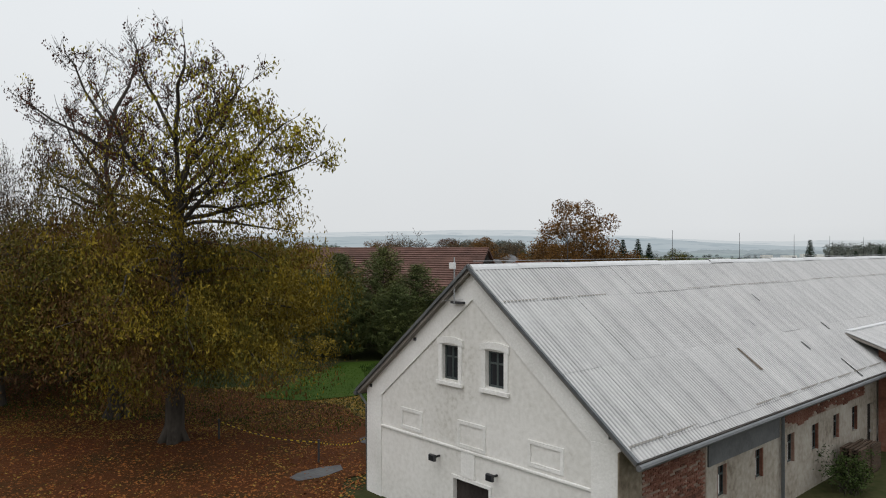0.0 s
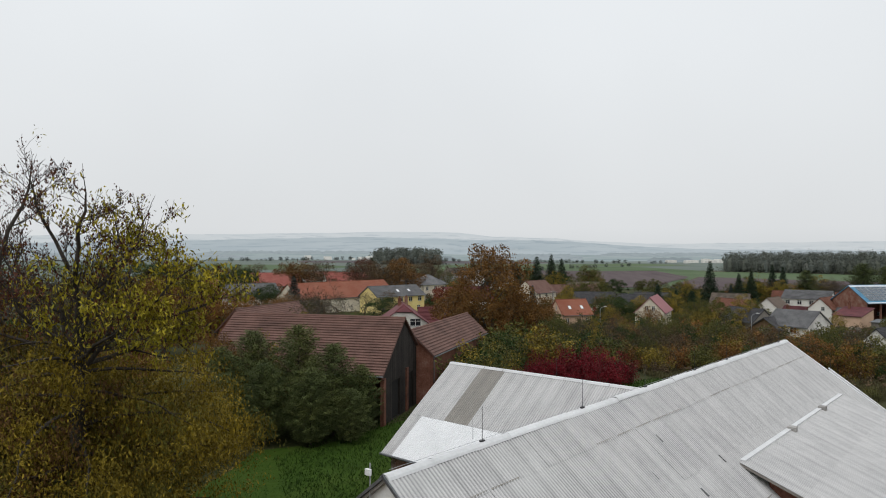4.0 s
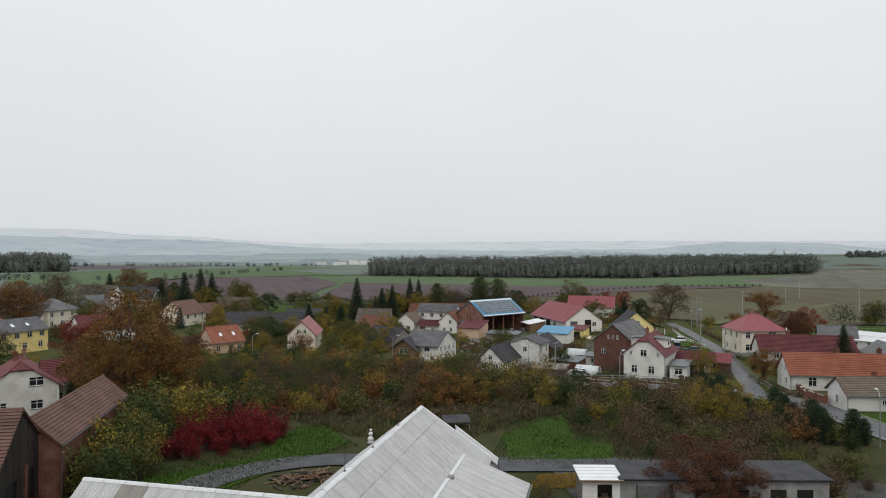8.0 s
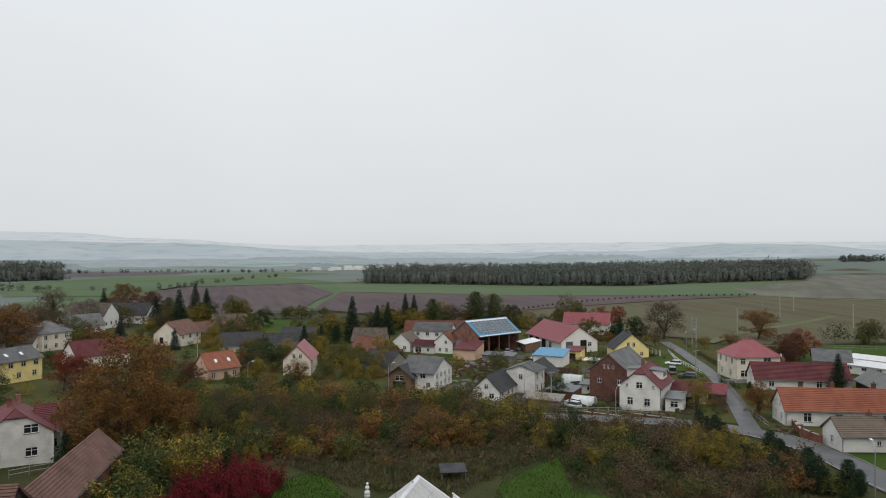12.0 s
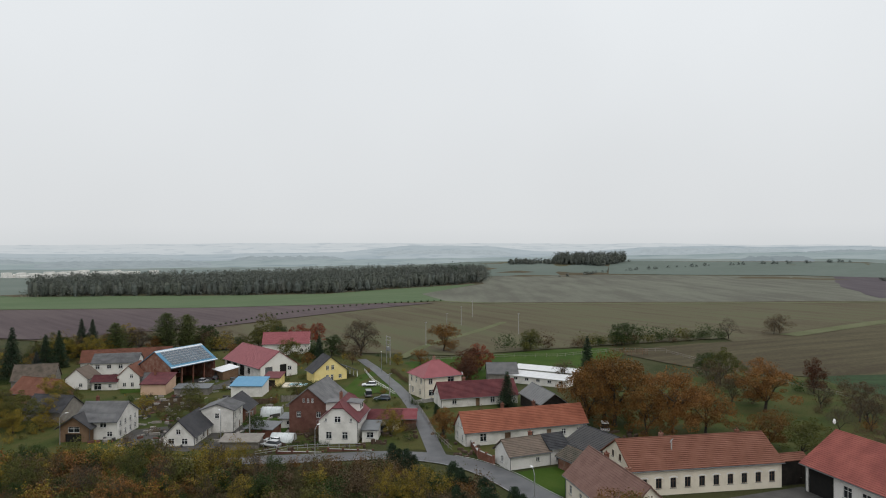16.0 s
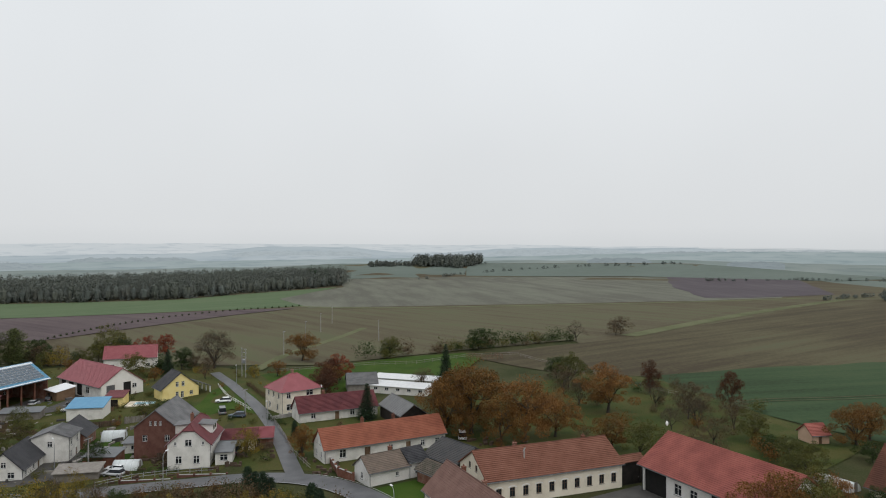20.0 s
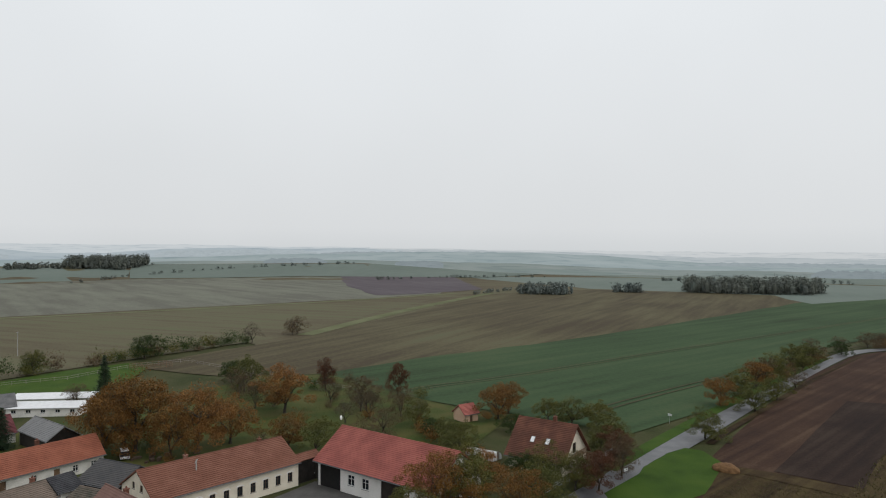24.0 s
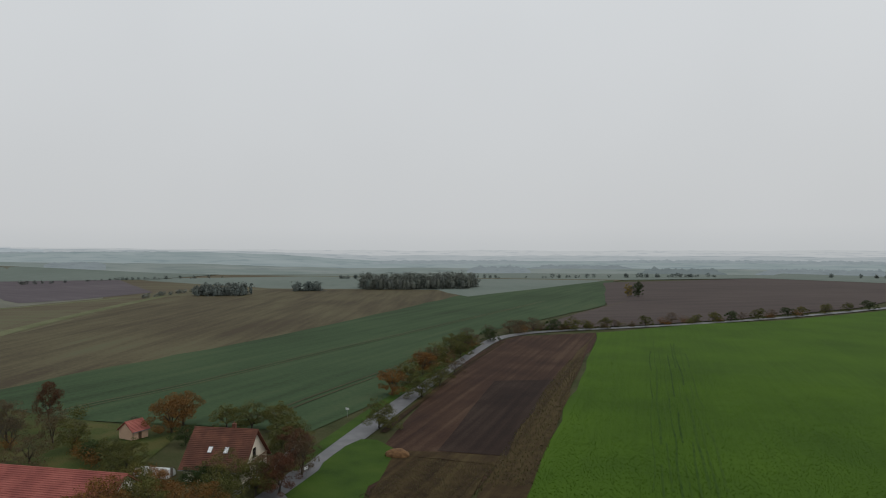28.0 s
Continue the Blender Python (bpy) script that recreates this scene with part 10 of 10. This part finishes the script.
def fence(pts, h, label, post="timber_grey", rails=2, step=3.0, pale=False):
    t = thing("fence", tr(pts[0][0], pts[0][1], 0), label, "fence", "fences")
    ox, oy = pts[0]
    for (x0, y0), (x1, y1) in zip(pts, pts[1:]):
        d = math.hypot(x1 - x0, y1 - y0)
        n = max(1, round(d / step))
        for i in range(n):
            ax, ay = x0 + (x1 - x0) * i / n, y0 + (y1 - y0) * i / n
            bx, by = x0 + (x1 - x0) * (i + 1) / n, y0 + (y1 - y0) * (i + 1) / n
            az, bz = ground_z(ax, ay) + 0.0007 * math.hypot(ax, ay), ground_z(bx, by) + 0.0007 * math.hypot(bx, by)
            part("post", tube((ax - ox, ay - oy, az - 0.4), (ax - ox, ay - oy, az + h + 0.1), 0.07, 0.06, 6), M[post], t)
            for k in range(rails):
                z = h * (k + 1) / rails - 0.1
                part("rail", tube((ax - ox, ay - oy, az + z), (bx - ox, by - oy, bz + z), 0.05 if not pale else 0.035, sides=5), M[post], t)


fence([(213, 131), (226, 116), (236, 104), (243, 90), (256, 82), (266, 75), (275, 58)], 1.3, "timber pasture fence with two rails", step=4)
fence([(272, 57), (258, 44), (243, 31), (222, 9), (212, -2)], 1.2, "weathered timber paddock fence", step=4)
fence([(187, 136), (172.5, 122), (160, 106)], 1.0, "white garden fence along the lane", "joinery_white", 2, 2.2)
fence([(151, 93.5), (140, 84), (128.5, 75), (119.5, 66)], 1.1, "garden fence along the lane", "timber_grey", 2, 2.5)
fence([(103, 102), (108, 98), (111, 92.5), (114, 84)], 1.0, "wire garden fence before a white house", "galv", 2, 2.4)
fence([(146, -60), (138, -54), (130, -48), (124, -42), (116, -34)], 1.3, "wire mesh garden fence along the road", "galv", 3, 2.5)
fence([(8, 112), (18, 114), (26, 112)], 1.2, "wire garden fence before a white house", "galv", 2, 2.5)
fence([(256, 72), (263, 62), (268, 66), (261, 76), (256, 72)], 2.0, "round timber horse pen", "timber", 3, 2.0)


def board_fence(a, b, h, mat, label):
    """Upright boards on two rails between posts."""
    d = math.hypot(b[0] - a[0], b[1] - a[1])
    t = thing("board_fence", tr(a[0], a[1], ground_z((a[0] + b[0]) / 2, (a[1] + b[1]) / 2) + 0.08, math.degrees(math.atan2(b[1] - a[1], b[0] - a[0]))), label, "fence", "fences")
    rng = random.Random(int(a[0] * 10))
    boards = [mesh_from(box(0, 0, -0.1, 0.17, 0.03, h * f), "board", M[mat]) for f in (0.94, 1.0, 1.05)]
    for i in range(int(d / 0.2)):
        part("board", rng.choice(boards), None, t, "", tr(0.2 * i, 0, 0))
    for z in (0.3, h - 0.35):
        part("rail", box(0, 0.03, z, d, 0.08, z + 0.08), M["timber_dark"], t)
    for i in range(int(d / 2.4) + 1):
        part("post", box(2.4 * i - 0.05, 0.08, -0.4, 2.4 * i + 0.05, 0.18, h + 0.05), M["timber_dark"], t)


board_fence((138.5, 139), (143.5, 133.6), 1.6, "timber_dark", "dark board fence behind the blue-roofed shed")
board_fence((144, 133), (147.5, 129.5), 1.7, "timber_grey", "grey board fence beside the blue-roofed shed")
board_fence((119, 101.5), (121.5, 97.4), 1.5, "timber_dark", "dark board fence between two gardens")
board_fence((128.6, 84.2), (131.4, 81.6), 1.5, "timber_dark", "dark garden gate fence by the lane")
board_fence((152, 150.5), (155.5, 147.2), 1.4, "timber", "brown board fence round the garden pool")


def low_wall(a, b, h, mat, label, w=0.3):
    d = math.hypot(b[0] - a[0], b[1] - a[1])
    t = thing("garden_wall", tr(a[0], a[1], ground_z(*a), math.degrees(math.atan2(b[1] - a[1], b[0] - a[0]))), label, "wall", "garden walls")
    part("wall_body", box(0, -w / 2, -0.6, d, w / 2, h, 0.02), M[mat], t)
    part("coping", box(-0.04, -w / 2 - 0.05, h, d + 0.04, w / 2 + 0.05, h + 0.07, 0.01), M["concrete"], t)
    for i in range(max(2, round(d / 3)) + 1):
        x = d * i / max(2, round(d / 3))
        part("pier", box(x - 0.2, -w / 2 - 0.06, -0.6, x + 0.2, w / 2 + 0.06, h + 0.3, 0.02), M[mat], t)


low_wall((125, 64.6), (118.5, 59.6), 1.3, "brick", "brick garden wall with piers before the farmhouse")
low_wall((118, 59.2), (115.8, 55.2), 1.5, "brick", "brick gate wall beside the cottage")
low_wall((105.5, 98.5), (109.5, 90), 0.6, "brick_dark", "low dark brick garden wall along the road")
low_wall((110, 89), (113.4, 80.5), 0.6, "brick_dark", "low dark brick garden wall along the road")
low_wall((153.5, 96), (160, 92), 1.0, "concrete", "low garden wall before a cream house")
house(fc((112.2, 114.2), -70, 6.4, 5), 6.4, 5, 2.5, 2.9, "brick", "zinc", "low brick shed with a flat roof", "shed", "shed", style="mono", S=[(2, 0.05, 1, 1.9, "d")], group="")
house(fc((122.5, 113.5), -66, 5, 4), 5, 4, 2.3, 2.6, "white", "zinc", "small white hut in a garden", "hut", "hut", style="mono", S=[(1.6, 0.9, 1.2, 0.9, "w")], group="")
house(fc((103.5, 112.5), -60, 8, 4), 8, 4, 1.9, 2.4, "timber_grey", "timber_grey", "low timber lean-to full of junk", "shed", "shed", style="mono", group="")
pool = thing("swimming_pool", tr(164, 144, ground_z(164, 144), -62), "small garden pool with a pale stone surround", "pool")
part("surround", box(-5, -3.2, -0.5, 5, 3.2, 0.22, 0.03), M["cream"], pool)
part("pool_basin", box(-3, -1.6, 0.22, 3, 1.6, 0.3, 0.03), M["ceramic"], pool)
part("pool_water", box(-2.8, -1.4, 0.3, 2.8, 1.4, 0.32), M["pool"], pool)

# ---- the yard behind the barn ----
hut = thing("concrete_garage", tr(48.4, 46.2, 0, -36.5), "row of concrete garages with flat roofs", "garage")
part("wall", box(4.4, 0, -0.5, 24, 0.3, 2.55), M["concrete"], hut)
part("back_wall", box(4.4, 5.2, -0.5, 24, 5.5, 2.55), M["concrete"], hut)
part("end_wall", box(23.7, 0.3, -0.5, 24, 5.2, 2.55), M["concrete"], hut)
part("roof_slab", box(4.2, -0.4, 2.55, 24.3, 5.8, 2.72, 0.02), M["tile_dark"], hut)
for i in range(14):
    part("eave_tile", box(4.3 + 1.42 * i, -0.5, 2.72, 5.6 + 1.42 * i, 0.6, 2.77), M["tile_dark"], hut)
part("roller_door", box(6.0, -0.06, 0.0, 9.2, -0.003, 2.0), M["grey_panel"], hut, "dark grey steel garage door")
for x in (5.9, 9.2):
    part("door_post", box(x, -0.08, 0, x + 0.12, -0.003, 2.12), M["dark_metal"], hut)
# near-black plates on the wall stand in for shaded window openings
for x in (15, 18.5, 21):
    part("window_opening", box(x, -0.03, 0.9, x + 1.5, -0.003, 1.7), M["inside"], hut)
cab = thing("timber_cabin", tr(49.1, 45.7, 0, -36.5) @ Matrix.Diagonal((0.82, 0.9, 1, 1)), "white-painted cabin with a board roof", "cabin")
part("wall", wall_mesh([(0, -0.3), (4.3, -0.3), (4.3, 2.5), (0, 2.5)], [(1.7, 0.05, 3.4, 2.1)], 0.12), M["plaster"], cab, "", tr(0, -0.1, 0))
part("side_wall", box(0, 0.02, -0.3, 0.12, 3.6, 2.6), M["timber_grey"], cab)
part("back_wall", box(0.12, 3.5, -0.3, 4.3, 3.6, 2.6), M["timber_grey"], cab)
part("inner_floor", box(0.12, 0.05, -0.2, 4.3, 3.5, 0.02), M["inside"], cab)
for i in range(5):
    part("roof_board", box(-0.4, -0.6 + 0.9 * i, 2.62 + 0.05 * i, 4.6, 0.27 + 0.9 * i, 2.68 + 0.05 * i), M["sheet_white"], cab)
part("fascia", box(-0.4, -0.66, 2.46, 4.6, -0.6, 2.66), M["timber"], cab)
part("counter", box(1.75, 0.2, 0.0, 3.35, 0.4, 0.8), M["timber"], cab)
bar = thing("lumber_stack", tr(44.6, 48.6, 0, -42), "stack of long grey boards on the yard", "lumber")
for i in range(9):
    part("board", box(-1.0 + 0.1 * (i % 3), -0.7 + 0.5 * (i % 3), 0.08 + 0.14 * (i // 3), 6.0 + 0.15 * (i % 2), -0.28 + 0.5 * (i % 3), 0.2 + 0.14 * (i // 3)), M["timber_grey"], bar)


def tyre(x, y, z, tilt, rot):
    bm = bmesh.new()
    n, k = 18, 8
    ring = [[bm.verts.new(((0.36 + 0.12 * math.cos(6.283 * j / k)) * math.cos(6.283 * i / n), (0.36 + 0.12 * math.cos(6.283 * j / k)) * math.sin(6.283 * i / n), 0.11 * math.sin(6.283 * j / k))) for j in range(k)] for i in range(n)]
    for i in range(n):
        for j in range(k):
            bm.faces.new((ring[i][j], ring[(i + 1) % n][j], ring[(i + 1) % n][(j + 1) % k], ring[i][(j + 1) % k]))
    ob = part("tyre", bm, M["rubber"], smooth=True)
    ob.matrix_basis = tr(x, y, z, rot) @ Matrix.Rotation(radians(tilt), 4, "X")
    tagged(ob, "worn black car tyre on the yard", "tyre", "old tyres")


for x, y, z, a, r in ((46.2, 48.2, 0.12, 0, 0), (46.2, 48.2, 0.35, 0, 30), (47.0, 47.6, 0.42, 80, 40), (47.8, 47.0, 0.12, 0, 0), (48.3, 46.2, 0.12, 4, 0), (48.3, 46.2, 0.35, 0, 0), (46.9, 48.6, 0.12, 0, 10)):
    tyre(x, y, z, a, r)
rj = random.Random(31)
for i in range(16):
    x, y = 49 + rj.uniform(-1.5, 3.0), 44.6 + rj.uniform(-1.6, 1.0)
    w, d, h = rj.uniform(0.3, 0.9), rj.uniform(0.2, 0.7), rj.uniform(0.15, 0.7)
    c = rj.choice(["plastic_blue", "timber", "timber_grey", "ceramic", "dark_metal", "brick"])
    t = thing("crate" if c in ("timber", "timber_grey") else "scrap_box", tr(x, y, 0.0, rj.uniform(0, 180)), {"plastic_blue": "blue plastic tub among yard junk", "timber": "brown wooden crate among yard junk", "timber_grey": "grey wooden crate among yard junk", "ceramic": "white appliance among yard junk", "dark_metal": "dark scrap metal box on the yard", "brick": "heap of broken red bricks"}[c], "junk", "yard junk")
    part("base", box(0, 0, 0, w, d, h, 0.02), M[c], t)
    part("lid", box(-0.02, -0.02, h, w + 0.02, d + 0.02, h + 0.04), M[c], t)


def pallet_stack(x, y, rot, n):
    t = thing("pallet_stack", tr(x, y, 0, rot), "stack of weathered wooden pallets by the wall", "pallets")
    for k in range(n):
        z = 0.02 + 0.15 * k
        for i in range(5):
            part("slat", box(0, 0.02 + 0.17 * i, z + 0.11, 1.2, 0.13 + 0.17 * i, z + 0.135), M["timber_dark"], t)
        for yy in (0.0, 0.36, 0.72):
            part("bearer", box(0, yy + 0.02, z, 1.2, yy + 0.12, z + 0.105), M["timber_dark"], t)


pallet_stack(18.2, 29.2, 41, 9)
pallet_stack(19.4, 30.3, 41, 8)
plant("s_green", 17.0, 28.2, 1.6, 1.2, label="round green shrub by the barn wall")
# woodpile on the track
wp = thing("woodpile", tr(31, 68, 0, -10), "heap of cut branches and firewood beside the track", "woodpile")
for i in range(150):
    a, ln = rj.uniform(0, 6.283), rj.uniform(0.8, 2.0)
    x, y = rj.gauss(0, 1.7), rj.gauss(0, 0.9)
    z = max(0.06, 0.95 - 0.24 * abs(x) - 0.4 * abs(y)) * rj.uniform(0.2, 1.0)
    part("log", tube((x - math.cos(a) * ln / 2, y - math.sin(a) * ln / 2, z + rj.uniform(-0.05, 0.2)), (x + math.cos(a) * ln / 2, y + math.sin(a) * ln / 2, z + rj.uniform(-0.05, 0.25)), rj.uniform(0.05, 0.12), sides=6), M["timber"] if rj.random() < 0.5 else M["bark"], wp)
# white garden figure
bm = bmesh.new()
for z, r in ((0.5, 0.38), (1.15, 0.28), (1.62, 0.18)):
    bmesh.ops.create_icosphere(bm, subdivisions=2, radius=r, matrix=Matrix.Translation((0, 0, z)))
add_tube(bm, (0, 0, 0), (0, 0, 0.4), 0.42, 0.3, 10)
fig = part("garden_statue", bm, M["ceramic"], smooth=True)
fig.matrix_basis = tr(43.5, 76, 0)
tagged(fig, "white snowman-shaped garden statue on the grass", "statue")
# garden shelters in the meadow
for x, y, r, w in ((56.5, 75.5, -30, 3.6),):
    t = thing("garden_shelter", tr(x, y, ground_z(x, y), r), "low dark garden shelter with a sheet roof", "shelter", "garden shelters")
    part("shelter_roof", slab([(-w / 2, -1.4, 1.7), (w / 2, -1.4, 1.7), (w / 2, 1.4, 2.1), (-w / 2, 1.4, 2.1)], 0.08), M["tile_dark"], t)
    for px in (-w / 2 + 0.2, w / 2 - 0.2):
        for py in (-1.2, 1.2):
            part("post", box(px - 0.05, py - 0.05, -0.2, px + 0.05, py + 0.05, 1.72 + (0.28 if py > 0 else 0)), M["timber_grey"], t)
# collapsed greenhouse frame by the brown barn
cg = thing("broken_greenhouse", tr(10.5, 70.5, 0, 60), "bare hoops of a broken greenhouse with torn film", "greenhouse")
for px in (-2.4, -1.2, 0, 1.2, 2.4):
    hb = bmesh.new()
    for i in range(9):
        a0, a1 = math.pi * i / 9, math.pi * (i + 1) / 9
        add_tube(hb, (px, -1.9 * math.cos(a0), 2.3 * math.sin(a0)), (px, -1.9 * math.cos(a1), 2.3 * math.sin(a1)), 0.03, 0.03, 5, False)
    part("hoop", hb, M["galv"], cg)
part("ridge_bar", tube((-2.4, 0, 2.3), (2.4, 0, 2.3), 0.025, sides=5), M["galv"], cg)
bm = bmesh.new()
grid = [[bm.verts.new((-2.4 + 0.3 * i, -1.9 * math.cos(0.15 + 0.16 * j) + 0.1 * rj.gauss(0, 1), 2.2 * math.sin(0.15 + 0.16 * j) + 0.1 * rj.gauss(0, 1))) for j in range(7)] for i in range(6)]
for i in range(5):
    for j in range(6):
        bm.faces.new((grid[i][j], grid[i + 1][j], grid[i + 1][j + 1], grid[i][j + 1]))
part("torn_film", bm, M["tarp"], cg)
# hay heap, road signs, barrier tape
hp = bmesh.new()
bmesh.ops.create_icosphere(hp, subdivisions=4, radius=1.0, matrix=Matrix.Diagonal((2.6, 1.7, 1.2, 1)))
for v in hp.verts:
    v.co += v.normal * 0.22 * noise.noise(v.co * 2.3)
    v.co.z = max(v.co.z, -0.3)
heap = part("straw_heap", hp, M["straw_heap"], smooth=True)
heap.matrix_basis = tr(124.6, -72.2, ground_z(124, -72) + 0.4, 40)
tagged(heap, "heap of orange-brown straw at the field edge", "straw heap")
for x, y, r in ((162, -79, 30), (121.5, -50.8, 120)):
    t = thing("road_sign", tr(x, y, ground_z(x, y), r), "small road sign on a steel post", "road sign", "road signs")
    part("post", tube((0, 0, -0.2), (0, 0, 2.4), 0.035, sides=6), M["galv"], t)
    part("plate", box(-0.5, -0.03, 1.9, 0.5, -0.0, 2.4), M["ceramic"], t)
tp = thing("barrier_tape", tr(0, 0, 0), "sagging yellow and black barrier tape between posts", "barrier")
stops = [(-11, 36.2), (-5.2, 32.2), (-2.9, 33.2)]
for x, y in stops:
    part("post", tube((x, y, -0.2), (x, y, 1.1), 0.05, sides=6), M["dark_metal"], tp)
for (x0, y0), (x1, y1) in zip(stops, stops[1:]):
    n = 34
    for i in range(n):
        def at(f):
            return Vector((x0 + (x1 - x0) * f, y0 + (y1 - y0) * f, 0.95 - 0.25 * math.sin(math.pi * f)))
        a, b = at(i / n), at((i + 1) / n)
        bm = bmesh.new()
        bm.faces.new([bm.verts.new(p) for p in (a, b, b + Vector((0, 0, 0.05)), a + Vector((0, 0, 0.05)))])
        part("tape_length", bm, M["car_yellow"] if i % 2 else M["dark_metal"], tp)


def clutter(poly, n, mat, label, seed, big=1.0):
    """Countless small leavings of yards and gardens: boards, blocks, sheets and tubs in one mass."""
    rng = random.Random(seed)
    bm = bmesh.new()
    xs, ys = [p[0] for p in poly], [p[1] for p in poly]
    made = 0
    for _ in range(n * 20):
        x, y = rng.uniform(min(xs), max(xs)), rng.uniform(min(ys), max(ys))
        if not in_poly(x, y, poly) or not clear(x, y, -0.6):
            continue
        w, d, h = big * rng.uniform(0.3, 2.4), big * rng.uniform(0.2, 0.9), rng.uniform(0.15, 0.9)
        k = len(bm.verts)
        add_box(bm, -w / 2, -d / 2, -0.3, w / 2, d / 2, h)
        bm.verts.ensure_lookup_table()
        m = tr(x, y, ground_z(x, y) + 0.05, rng.uniform(0, 180)) @ Matrix.Rotation(rng.uniform(-0.12, 0.12), 4, "X")
        for v in bm.verts[k:]:
            v.co = m @ v.co
        made += 1
        if made >= n:
            break
    tagged(part("yard_clutter", bm, M[mat]), label, "clutter", kind="stuff")


yards = [(94, 146), (104, 110), (122, 104), (134, 118), (150, 140), (148, 168), (132, 176), (112, 160)]
clutter(yards, 130, "timber_grey", "grey boards and pallets lying about the yards", 61)
clutter(yards, 40, "gravel", "dirty concrete blocks and slabs in the yards", 62)
clutter(yards, 40, "brick_dark", "heaps of old bricks in the yards", 63)
clutter([(104, 104), (112, 84), (120, 80), (136, 92), (126, 106)], 60, "timber_dark", "dark boards and bins beside the houses", 64, 0.7)
clutter([(112, 66), (120, 58), (126, 64), (134, 82), (124, 80)], 18, "timber_dark", "dark boards and bins along the garden walls", 65, 0.6)
clutter([(134, 48), (150, 46), (152, 30), (136, 28)], 30, "timber_dark", "logs and boards under the garden trees", 66)
clutter([(150, 180), (176, 190), (174, 168), (160, 160)], 30, "grey_panel", "machine parts in the farm yard", 67)
sheet("dirt_yard_1", [(100, 120), (110, 108), (122, 116), (120, 138), (108, 146), (98, 138)], "gravel", "muddy yard between the houses", "yard", lift=0.1, ragged=2)
sheet("dirt_yard_2", [(118, 90), (130, 84), (134, 92), (124, 100)], "gravel", "muddy drive before the garage", "yard", lift=0.1, ragged=1.5)
sheet("dirt_yard_3", [(120, 156), (134, 150), (140, 164), (128, 172)], "straw", "weedy bare ground in a garden", "yard", lift=0.1, ragged=2)
